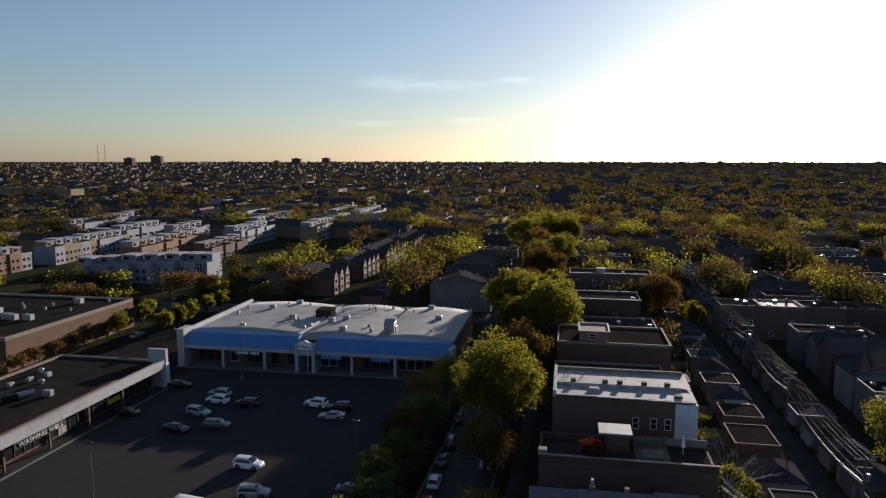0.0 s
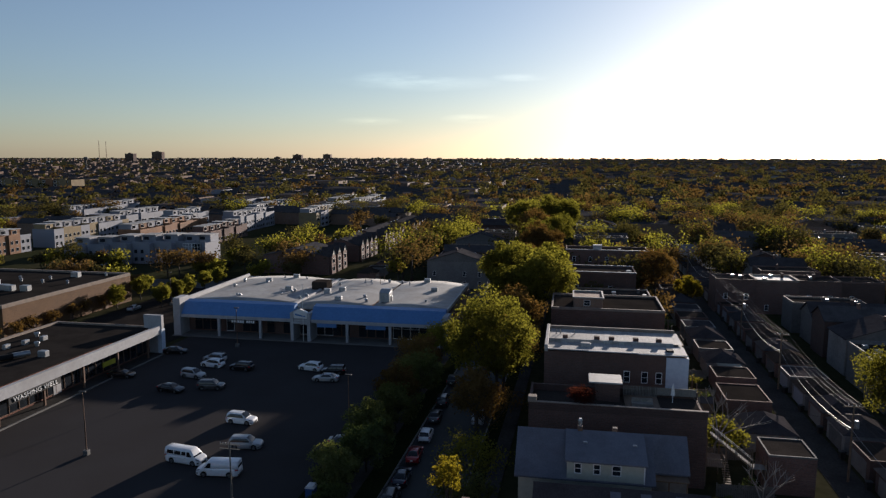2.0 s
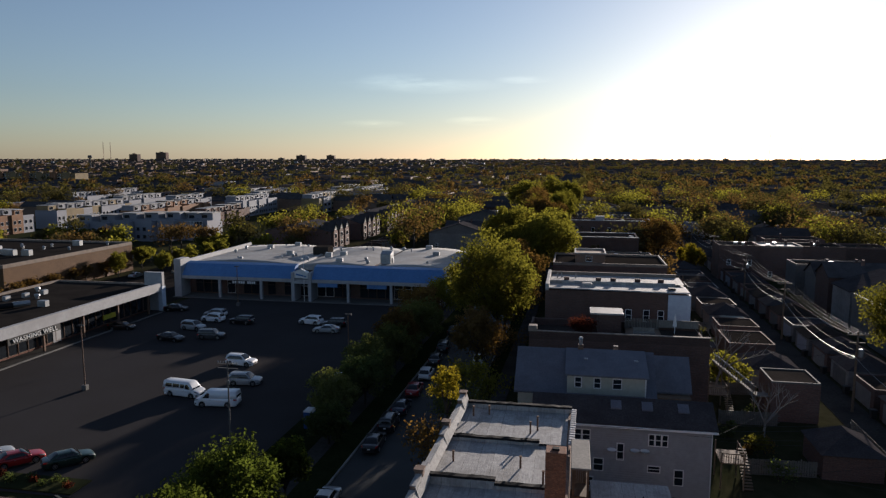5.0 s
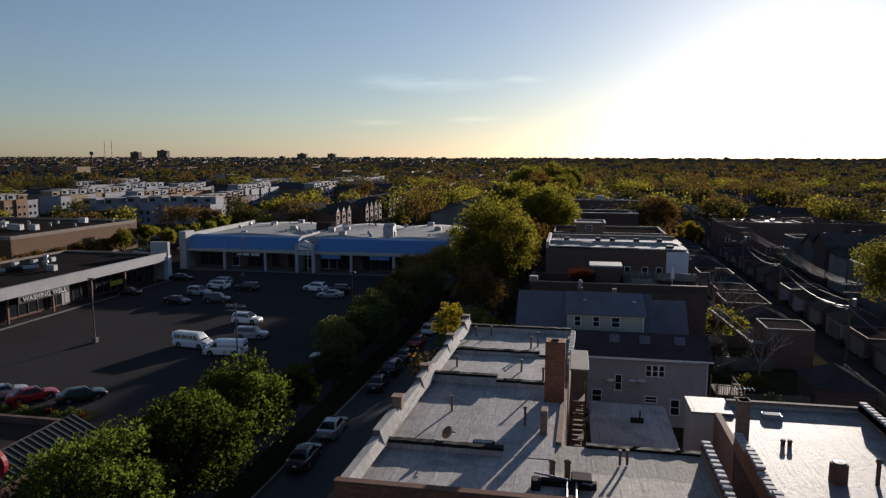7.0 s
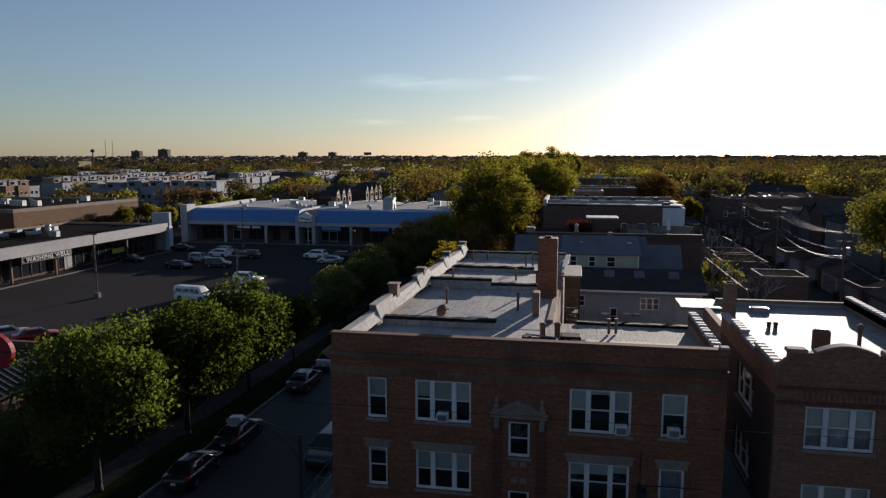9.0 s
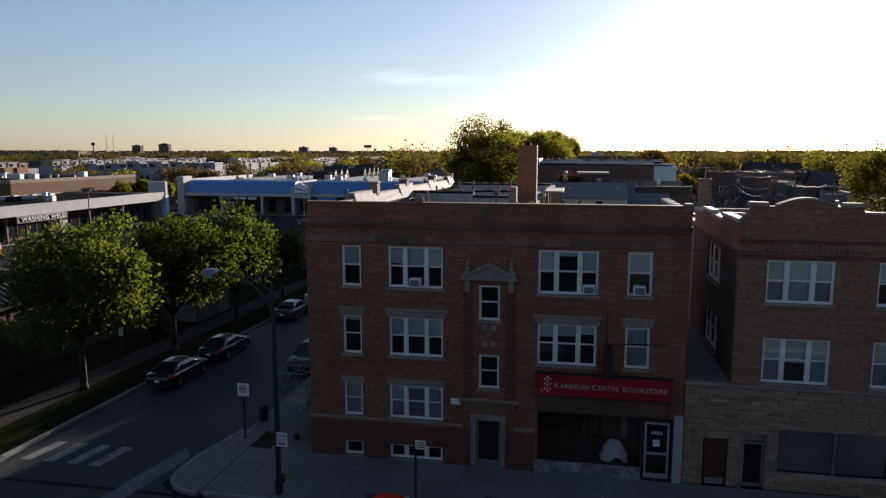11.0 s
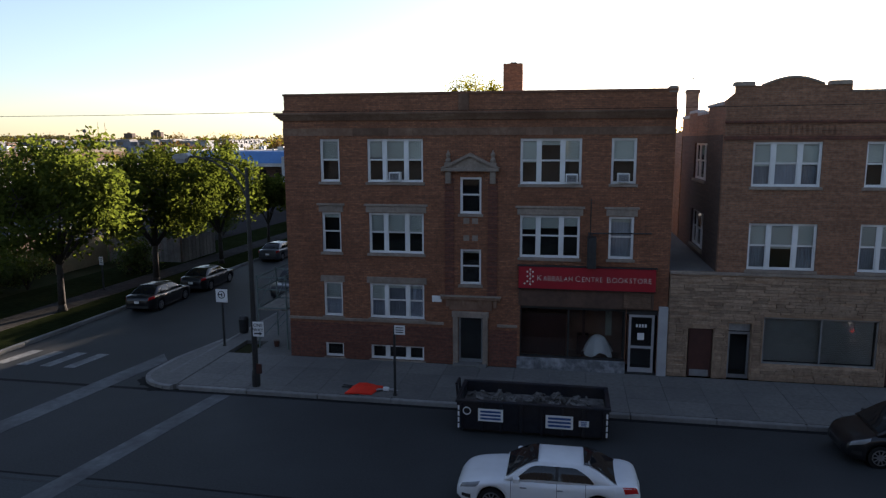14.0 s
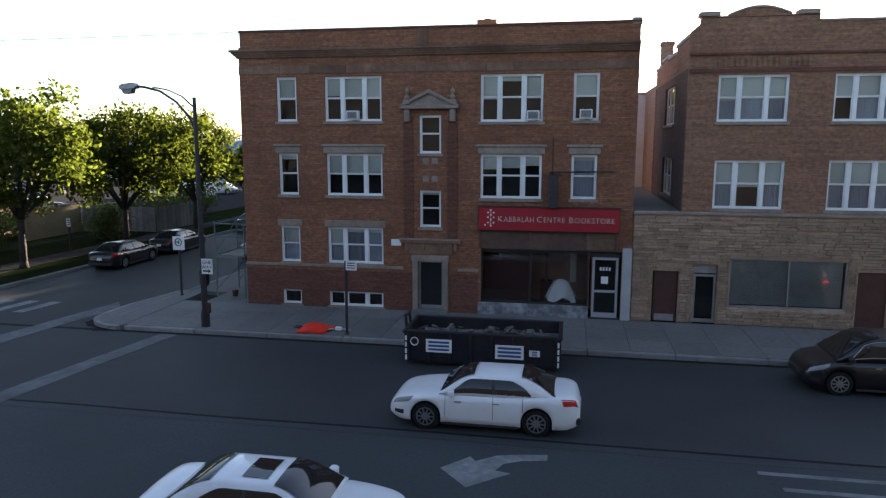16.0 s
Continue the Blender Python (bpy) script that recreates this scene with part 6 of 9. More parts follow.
part("chimney_pot", Solid().lathe([(0.2, 0), (0.2, 0.6), (0.26, 0.62), (0.15, 0.85)], 10, (6.88, 4.85, 11.3)), "steel", h2)

# flat house with roof deck
h3 = thing("house", (4.6, 62.3, 0), "dark brick flat-roofed house with white coping and a timber roof deck", "house", "houses of the quarter")
part("wall", Solid().box(0, 21.8, 0, 7.6, 0, 8.9), "brick_house", h3)
part("roof", Solid().box(0.3, 21.5, 0.3, 7.3, 8.9, 8.98), "tarroof", h3)
part("parapet", Solid().box(0, 21.8, 0, 0.3, 8.9, 9.9).box(0, 21.8, 7.3, 7.6, 8.9, 9.9).box(0, 0.3, 0.3, 7.3, 8.9, 10.1), "brick_house", h3)
part("coping", Solid().cbox(-0.08, 21.9, -0.08, 0.38, 9.9, 10.0, 0.02).cbox(-0.08, 1.0, -0.12, 1.0, 9.9, 10.6, 0.05), "limestone", h3)
part("stair_house", Solid().box(8.6, 11.6, 4.4, 7.6, 8.9, 11.4), "brick_house", h3)
part("stair_roof", Solid().cbox(7.6, 11.9, 4.2, 7.9, 11.4, 11.6, 0.04), "whiteroof", h3)
part("deck", Solid().box(12.2, 16.5, 1.2, 6.6, 8.98, 9.3), "wood", h3)
brd = Solid().box(0, 0.13, 0, 0.06, 0, 1.3).data("fence_board", "wood_grey")
for k in range(22):
    part("fence_board", brd, None, h3, at=(12.2 + 0.2 * k, 6.5, 9.3))
part("screen", Solid().box(16.4, 21.6, 6.9, 7.0, 9.4, 10.4), "wood_grey", h3)
part("bench", Solid().box(13, 15.6, 2.2, 3.0, 9.3, 9.75).box(13, 15.6, 3.0, 3.1, 9.75, 10.2), "wood_grey", h3)
part("parasol", Solid().lathe([(0.05, 0), (0.05, 0.9), (0.28, 1.0), (0.16, 1.9), (0.02, 2.6)], 10, (18.4, 5.4, 9.0)), "white", h3)

# white-roofed house
h4 = thing("house", (6.0, 77.6, 0), "brown brick flat-roofed house with bright white roof and pale rear wall", "house", "houses of the quarter")
part("wall", Solid().box(0, 20.2, 0, 13.0, 0, 12.35), "brick_house", h4)
roof_deck(0.3, 20.3, 0.25, 5.0, 12.62, 12.5, "silver", h4)
roof_deck(0.3, 20.2, 5.3, 12.7, 12.75, 12.6, "silver", h4)
part("parapet", Solid().cbox(0, 0.5, -0.1, 13.0, 12.3, 13.3, 0.04), "silver", h4)
part("parapet", Solid().cbox(0.5, 19.0, 5.0, 5.35, 12.3, 12.95, 0.04), "silver", h4)
part("parapet", Solid().cbox(0.5, 20.2, 12.6, 13.0, 12.3, 13.1, 0.04), "limestone", h4)
for x0, x1, z in ((0.5, 6.5, 12.75), (6.5, 13.5, 12.68), (13.5, 20.4, 12.6)):
    part("roof_edge", Solid().cbox(x0, x1, -0.12, 0.2, z - 0.16, z, 0.03), "dull_white", h4)
part("rear_wall", Solid().box(17.4, 20.5, -0.15, 3.0, 0, 12.2), "bluewhite", h4, "pale blue rear wall")
part("skylight", Solid().cbox(5.2, 6.8, 2.2, 3.4, 12.5, 13.1, 0.15), "silver", h4)
part("roof_hatch", Solid().cbox(17.6, 18.6, 1.4, 2.6, 12.4, 12.85, 0.04), "tar", h4)
for x in (2.6, 7.4, 9.6, 13.2, 16.6):
    part("chimney", Solid().cbox(x, x + 0.8, 5.5, 6.2, 12.4, 13.4, 0.03), "brick_house", h4)
for x in (1.6, 2.2, 4.4):
    part("vent_pipe", Solid().tube((x, 9.0, 12.4), (x, 9.0, 13.4), 0.09, n=8), "steel", h4)
for x in (11.5, 14.0, 16.0):
    small_window(h4, pose(x, -0.02, 8.2), 0.9, 1.7)
for x in (4.0, 13.2, 16.0):
    small_window(h4, pose(x, -0.02, 4.4), 0.9, 1.7)

# flat house with penthouse
h5 = thing("house", (6.1, 115.0, 0), "dark brick flat-roofed house with a rooftop stair house", "house", "houses of the quarter")
part("wall", Solid().box(0, 22.0, 0, 14.5, 0, 10.4), "brick_house", h5)
part("roof", Solid().box(0.3, 21.7, 0.3, 14.2, 10.4, 10.5), "tarroof", h5)
part("parapet", Solid().box(0, 22, 0, 0.3, 10.4, 10.9).box(0, 22, 14.2, 14.5, 10.4, 10.9).box(0, 0.3, 0.3, 14.2, 10.4, 10.9).box(21.7, 22, 0.3, 14.2, 10.4, 10.9), "limestone", h5)
part("stair_house", Solid().box(4.4, 10.2, 2.0, 9.0, 10.4, 12.4), "brick_common", h5)
part("stair_roof", Solid().box(4.2, 4.5, 1.8, 9.2, 12.4, 12.7).box(10.1, 10.4, 1.8, 9.2, 12.4, 12.7).box(4.5, 10.1, 1.8, 2.1, 12.4, 12.7).box(4.5, 10.1, 8.9, 9.2, 12.4, 12.7), "whiteroof", h5)
small_window(h5, pose(6.4, 1.98, 10.9), 1.3, 1.2)

# more of the row, the rows across the alley and the next streets
rnd = random.Random(21)
WALLS = ("brick_house", "brick_house", "siding_any", "brick_common", "siding_any")
def row(x0, x1, ys, ye, seed, hmin=6.0, hmax=9.5, skip=(), flat=0.5):
    r = random.Random(seed)
    y = ys
    k = 0
    while y < ye:
        d = r.uniform(7.0, 9.5)
        if not any(a - d < y < b for a, b in skip) and r.random() < 0.93:
            w = (x1 - x0) * r.uniform(0.72, 1.0)
            st = "flat" if r.random() < flat else r.choice(("gable_x", "gable_x", "gable_y"))
            wl_ = r.choice(WALLS)
            rf = r.choice(("tarroof",) * 7 + ("silver",)) if st == "flat" else r.choice(("shingle", "shingle", "shingle_dark"))
            lab = "brick city house with flat roof" if st == "flat" and "brick" in wl_ else ("sided city house with flat roof" if st == "flat" else ("brick city house with pitched shingle roof" if "brick" in wl_ else "sided city house with pitched shingle roof"))
            house(skewed(x0 + r.uniform(0, 1.5), y), y, w, d, r.uniform(hmin, hmax), st, seed * 100 + k, wl_, rf, lab)
        k += 1
        y += d + r.uniform(1.2, 3.2)


house(5.8, 95.5, 19.5, 13.5, 8.2, "flat", 301, "brick_house", "tarroof", "dark brick flat-roofed house between taller ones", 3)
house(6.0, 133.0, 22.0, 13.0, 8.8, "flat", 302, "siding_any", "tarroof", "grey sided flat-roofed house")
h6 = house(9.4, 154.5, 16.8, 11.0, 11.2, "flat", 303, "brick_house", "tarroof", "dark brick flat-roofed house with white coping")
part("coping", Solid().box(-0.1, 16.9, -0.1, 0.4, 11.65, 11.8), "dull_white", h6)
part("coping", Solid().box(-0.1, 16.9, 10.7, 11.1, 11.65, 11.8), "dull_white", h6)
h7 = house(8.6, 186.0, 24.0, 10.0, 12.6, "flat", 304, "brick_house", "tarroof", "dark brick flat-roofed house with white coping")
part("coping", Solid().box(-0.1, 24.1, -0.1, 0.4, 13.05, 13.25), "dull_white", h7)
part("chimney", Solid().cbox(8.0, 10.6, 3, 5, 12.6, 14.2, 0.04), "dull_white", h7)
row(4.0, 25.5, 200.0, 330, 3, 6, 9.0, skip=((214, 232), (272, 292)), flat=0.7)
row(57.0, 77.0, 62.0, 330, 4, 6, 9, skip=((158, 180), (243, 262)))
for k in range(4):
    house(47.6 + 10.3 * k, 166.0 + 0.4 * k, 10.2, 9.0, 8.6, "flat", 900 + k, "brick_house", "silver" if k == 1 else "tarroof", "dark brick flat-roofed house with white coping")
house(51.5, 247.5, 10.5, 8.0, 5.2, "gable_x", 950, "siding_white", "shingle_blue", "white sided house with grey pitched roof")
row(-40.0, -20.0, 186.0, 330, 5, 6, 9)
row(100.0, 120.0, 110.0, 330, 6, 6, 9)
row(134.0, 154.0, 130.0, 330, 7, 6, 9)
row(174.0, 194.0, 170.0, 330, 8, 6, 9)
row(206.0, 226.0, 200.0, 330, 9, 6, 9)
row(250.0, 270.0, 230.0, 330, 10, 6, 9)
row(57.0, 77.0, 42.0, 60, 11, 6, 8)

# ---- white terraces beyond the shops ----
def terrace(x, y, n, unit, depth, h, mats, seed, label, along="x", wide=False):
    """A row of flat-roofed town houses with set-back top floors."""
    r = random.Random(seed)
    o = thing("terrace", pose(x, y, 0, 0, 0, 0 if along == "x" else 90), label, "terrace", "white terraces")
    for k in range(n):
        a, b = k * unit, (k + 1) * unit - 0.02
        hh = h + r.choice((0, 0, 0.5))
        m = r.choice(mats)
        yo = r.choice((0, 0.5))
        part("unit", Solid().box(a, b, yo, depth, 0, hh), m, o)
        part("parapet", Solid().box(a, b, yo, yo + 0.25, hh, hh + 0.6).box(a, a + 0.25, yo + 0.25, depth, hh, hh + 0.6), m, o)
        part("top_floor", Solid().box(a + 0.8, b - 0.4, depth * 0.45, depth - 0.3, hh, hh + 2.6), r.choice(mats), o)
        part("top_roof", Solid().cbox(a + 0.6, b - 0.2, depth * 0.40, depth - 0.1, hh + 2.6, hh + 2.8, 0.03), "whiteroof", o)
        for f in range(int(h / 2.9)):
            for q in range(1 if wide else 2):
                x0, x1 = a + 0.7 + 2.6 * q, a + (4.7 if wide else 2.1) + 2.6 * q
                ww = part("window", Solid().box(x0, x1, yo - 0.06, yo + 0.02, 1.0 + 2.9 * f, 2.5 + 2.9 * f), "steel", o)
                part("pane", Solid().box(x0 + 0.08, x1 - 0.08, yo - 0.075, yo - 0.05, 1.08 + 2.9 * f, 2.42 + 2.9 * f), "pane_far", ww)
        tw = part("window", Solid().box(a + 1.4, a + 3.8, depth * 0.45 - 0.06, depth * 0.45 + 0.02, hh + 0.7, hh + 2.1), "steel", o)
        part("pane", Solid().box(a + 1.48, a + 3.72, depth * 0.45 - 0.075, depth * 0.45 - 0.05, hh + 0.78, hh + 2.02), "pane_far", tw)
    return o


W1 = ("stucco_white",)
for k in range(1, 7):
    terrace(-182 + 7.2 * k, 200 + 3.1 * k, 1, 7.1, 12, 7.2, W1, 30 + k, "white modern town house with dark windows and roof terrace")
terrace(-140, 219, 2, 6.4, 12, 7.4, W1, 2, "white modern end house with gridded glass stair window")
terrace(-176, 252, 9, 6.4, 11, 7.6, ("stucco_orange", "stucco_orange", "stucco_white"), 4, "modern terrace with orange brick panels", "y")
terrace(-214, 246, 9, 6.0, 11, 7.6, ("stucco_white", "stucco_yellow", "stucco_white"), 3, "terrace with white and ochre panels", "y")
terrace(-161, 318, 7, 6.0, 11, 7.8, W1, 5, "white modern terrace with roof terraces", "y")
terrace(-196, 318, 5, 6.0, 11, 7.8, W1, 6, "white modern terrace with roof terraces", "y")
terrace(-225, 314, 6, 6.2, 11, 7.8, W1, 7, "white modern terrace seen far off", "y", True)
terrace(-274, 338, 10, 6.2, 11, 8.0, W1, 8, "white modern terrace seen far off", "y", True)
terrace(-130, 348, 12, 6.2, 11, 8.0, ("stucco_white", "stucco_white", "stucco_yellow"), 9, "white modern terrace seen far off", "y", True)
terrace(-174, 374, 9, 6.2, 11, 8.0, W1, 11, "white modern terrace seen far off", "y", True)
terrace(-128, 436, 9, 6.2, 11, 8.0, W1, 13, "white modern terrace seen far off", "y", True)
terrace(-148, 446, 8, 6.2, 11, 8.0, W1, 14, "white modern terrace seen far off", "y", True)
terrace(-152, 270, 6, 6.0, 10, 5.4, ("brick_house",), 12, "low dark brick terrace with roof terraces", "y")
terrace(-217, 218, 3, 6.0, 11, 6.8, ("stucco_orange", "stucco_white"), 10, "pale modern house with orange brick side", "y")
gl = thing("glass_stair", (-136, 218.6, 0), "gridded glass stair front on a white house", "window wall")
gf = Solid()
for k in range(7):
    gf.box(1.2 * k, 1.2 * k + 0.1, -0.1, 0.1, 1.0, 7.4)
for k in range(6):
    gf.box(0, 7.3, -0.1, 0.1, 1.0 + 1.26 * k, 1.1 + 1.26 * k)
part("grid", gf, "white", gl)
part("pane", Solid().box(0.05, 7.25, 0.02, 0.06, 1.0, 7.4), "pane_far", gl)

# ---- gabled brick terraces along the side street ----
def gabled(x, y, n, seed, unit=6.2, depth=13, wall="brick_house", gab="siding_cream"):
    o = thing("gabled_terrace", (x, y, 0), "dark brick terrace with pale pointed gables facing the street", "terrace", "gabled terraces")
    L = n * unit
    part("wall", Solid().box(-depth, 0, 0, L, 0, 6.2), wall, o)
    part("roof", Solid().gable(-depth, 0, 0, L, 6.2, 2.6, "y", 0.3), "shingle", o)
    part("gable_wall", Solid().prism([(-depth, 6.2), (0, 6.2), (-depth / 2, 8.7)], "y", 0.05, L - 0.05), wall, o)
    for k in range(n):
        y0 = k * unit + 0.8
        part("bay", Solid().box(-2.0, 0.7, y0, y0 + 4.2, 0, 6.75), wall, o)
        part("gable", Solid().prism([(y0, 6.75), (y0 + 4.2, 6.75), (y0 + 2.1, 9.05)], "x", -2.0, 0.72), gab, o)
        part("bay_roof", Solid().prism([(y0 - 0.3, 6.4), (y0 + 2.1, 9.15), (y0 + 4.5, 6.4), (y0 + 4.5, 6.6), (y0 + 2.1, 9.35), (y0 - 0.3, 6.6)], "x", -3.5, 1.0), "shingle_dark", o)
        for z in (1.0, 3.8):
            ww = part("window", Solid().box(0.68, 0.75, y0 + 1.1, y0 + 3.1, z, z + 1.6), "white", o)
            part("pane", Solid().box(0.74, 0.77, y0 + 1.2, y0 + 3.0, z + 0.1, z + 1.5), "pane_far", ww)
        for z in (6.9,):
            part("vent", Solid().box(0.68, 0.74, y0 + 1.8, y0 + 2.4, z, z + 0.8), "black", o)
    for k in range(3):
        part("roof_vent", Solid().cbox(-depth * 0.7, -depth * 0.7 + 0.5, 2 + k * 6, 2.5 + k * 6, 7, 8.6, 0.03), "steel", o)
    return o


gabled(-71.5, 202, 3, 1, depth=24)
gabled(-70, 232, 4, 2, depth=15, gab="siding_any")
gabled(-68.5, 262, 6, 3, depth=17)
gabled(-66, 306, 6, 4, depth=16)

# ---- garages along the alley ----
def garage(x, y, w, d, h, style, wall, roof, label, coped=False):
    o = thing("garage", (x, y, 0), label, "garage", "garages along the alley")
    part("wall", Solid().box(0, w, 0, d, 0, h), wall, o)
    if style == "flat":
        part("roof", Solid().box(0.2, w - 0.2, 0.2, d - 0.2, h, h + 0.08), roof, o)
        part("parapet", Solid().box(0, w, 0, 0.2, h, h + 0.2).box(0, w, d - 0.2, d, h, h + 0.2).box(0, 0.2, 0.2, d - 0.2, h, h + 0.2).box(w - 0.2, w, 0.2, d - 0.2, h, h + 0.2), "concrete" if coped else wall, o)
    else:
        c = (w / 2, d / 2, h + 1.7)
        part("roof", Solid().add([(-0.3, -0.3, h), (w + 0.3, -0.3, h), (w + 0.3, d + 0.3, h), (-0.3, d + 0.3, h), (w / 2, d * 0.35, h + 1.7), (w / 2, d * 0.65, h + 1.7)], [(0, 1, 4), (1, 2, 5, 4), (2, 3, 5), (3, 0, 4, 5), (3, 2, 1, 0)]), roof, o)
    side_x = w + 0.01 if x < 43 else -0.05
    part("garage_door", Solid().cbox(side_x, side_x + 0.05, d * 0.15, d * 0.85, 0.02, 2.3, 0.01), "stucco_white" if x > 43 and int(y) % 3 == 0 else "siding_any", o)
    return o


garage(33.7, 62.5, 5.5, 5.7, 4.8, "flat", "brick_house", "tarroof", "dark brick flat-roofed garage with white coping", True)
for k in range(13):
    y = 192 + 10.5 * k
    garage(skewed(-63.5, y), y, 6.0, 6.0, 2.7, "flat" if k % 3 else "hip", "siding_any" if k % 2 else "brick_house", "tarroof", "small garage behind the gabled terraces")
garage(34.2, 75.2, 6.6, 7.0, 2.7, "hip", "siding_any", "shingle_dark", "low garage with hipped brown roof")
garage(34.0, 87.2, 6.8, 8.4, 3.0, "flat", "brick_house", "tarroof", "garage with brown flat roof")
rnd = random.Random(31)
for k in range(24):
    y = 100 + 9.2 * k
    garage(alley_x(y) - 7.6, y, 6.6, 6.6, 2.7, rnd.choice(("flat", "hip", "hip")), rnd.choice(("siding_any", "brick_house", "brick_house")), rnd.choice(("tarroof", "shingle", "shingle_dark")), "small alley garage with weathered roof")
for k in range(30):
    y = 42 + 8.6 * k
    garage(alley_x(y) + 4.9, y, 6.4, 6.6, 2.8, rnd.choice(("flat", "hip", "hip")), rnd.choice(("siding_any", "brick_house", "brick_house")), rnd.choice(("tarroof", "shingle", "shingle_dark")), "small alley garage with panelled door")
garage(34.6, 47.0, 5.6, 6.0, 2.6, "hip", "brick_house", "shingle_dark", "dark brick back-yard garage with hipped roof")

# ---- far town: joined, too far to tell apart ----
def far_town():
    r = np.random.RandomState(4)
    walls, roofs = Solid(), Solid()
    pale = Solid()
    n = 0
    while n < 6200:
        d = 330 * math.exp(r.uniform(0, 2.6))
        a = r.uniform(-0.80, 0.56)
        x, y = d * math.sin(a), d * math.cos(a)
        if y < 332 and x > -260 or y < 365 and -270 < x < -80:
            continue
        u = (x - SKEW * y) % 97
        x += 26 - u if u < 12 else (0 if u < 38 else (52 - u if u < 58 else (74 - u if u > 84 else 0)))
        w, l, h = r.uniform(6.5, 9), r.uniform(12, 20), r.uniform(5.0, 7.6)
        big = r.rand() < 0.04
        if big:
            w, l, h = r.uniform(18, 40), r.uniform(20, 50), r.uniform(6, 10)
        t = pale if r.rand() < 0.06 else walls
        g = ground_z(x, y)
        h += g
        t.box(x, x + l, y, y + w, g - 1, h)
        if r.rand() < 0.55 and not big:
            roofs.gable(x, x + l, y, y + w, h, w * 0.27, "x", 0.3, 0.2)
        else:
            (pale if r.rand() < 0.08 and not big else roofs).box(x + 0.2, x + l - 0.2, y + 0.2, y + w - 0.2, h, h + 0.12)
        n += 1
    tagged(part("distant_houses", walls, "brick_common", kind="stuff", label="countless brick houses far off among trees"), category="houses")
    tagged(part("distant_roofs", roofs, "shingle", kind="stuff", label="countless grey roofs far off"), category="roofs")
    tagged(part("distant_pale_houses", pale, "stucco_white", kind="stuff", label="pale walls and roofs far off"), category="houses")


far_town()


def tower(x, y, w, d, h, wall, label):
    o = thing("tower_block", (x, y, ground_z(x, y) - 1), label, "tower block")
    part("wall", Solid().box(0, w, 0, d, 0, h), wall, o)
    part("roof_house", Solid().box(w * 0.3, w * 0.6, d * 0.3, d * 0.6, h, h + 4), wall, o)
    wn_ = Solid()
    for f in range(int(h / 4)):
        wn_.box(1, w - 1, -0.3, 0, 1.5 + 4 * f, 3.3 + 4 * f)
    part("window_band", wn_, "pane_far", o)
    return o


tower(-2010, 2900, 42, 25, 36, "brick_house", "dark slab tower block on the horizon")
tower(-2080, 3220, 56, 25, 44, "brick_house", "dark slab tower block on the horizon")
tower(-1480, 3600, 50, 25, 30, "brick_house", "dark slab building on the horizon")
tower(-1560, 4300, 50, 30, 30, "brick_common", "pale tower block on the horizon")
for k in range(16):
    tower(-2200 + 260 * k + 60 * math.sin(k * 3), 4300 + 100 * math.sin(k), 28 + 14 * math.sin(k * 2.1), 25, 8 + 4 * math.sin(k * 1.7), "brick_common", "small building on the horizon")
apt = thing("apartment_block", (-590, 615, 0), "long ochre brick apartment block far off", "apartment block")
part("wall", Solid().box(0, 95, 0, 20, 0, 15), "stucco_yellow", apt)
part("roof", Solid().box(0.4, 94.6, 0.4, 19.6, 15, 15.3), "tarroof", apt)
for k in range(6):
    part("bay", Solid().box(2 + 16 * k, 10 + 16 * k, -1.2, 0.0, 0, 16.2), "stucco_yellow" if k % 2 else "stucco_orange", apt)
for k in range(14):
    for f in range(4):
        ww = part("window", Solid().box(3 + 6.5 * k, 6.5 + 6.5 * k, -0.2, 0, 1.5 + 3.5 * f, 3.7 + 3.5 * f), "white", apt)
        part("pane", Solid().box(3.2 + 6.5 * k, 6.3 + 6.5 * k, -0.25, -0.2, 1.7 + 3.5 * f, 3.5 + 3.5 * f), "pane_far", ww)
wt = thing("water_tower", (-1035, 1350, 0), "pale water tower on a stem", "water tower")
part("stem", Solid().lathe([(2.6, 0), (1.4, 6), (1.2, 29)], 14), "siding_any", wt)
part("tank", Solid().lathe([(1.2, 28), (4.0, 30), (4.6, 32.5), (3.6, 35), (0.6, 36)], 18), "siding_any", wt)
for x, y, h in ((1120, 4300, 150), (1290, 4300, 140), (-2950, 4000, 115), (-2900, 4000, 110)):
    o = thing("radio_mast", (x, y, ground_z(x, y) - 1), "thin lattice radio mast on the horizon", "mast")
    s = Solid()
    for k in range(3):
        s.tube((2.2 * math.cos(2.1 * k), 2.2 * math.sin(2.1 * k), 0), (0.9 * math.cos(2.1 * k), 0.9 * math.sin(2.1 * k), h), 0.5, n=5)
    for k in range(int(h / 6)):
        s.tube((-1.5, 0, 6 * k), (1.5, 0, 6 * k + 6), 0.25, n=4)
    part("lattice", s, "rust", o)

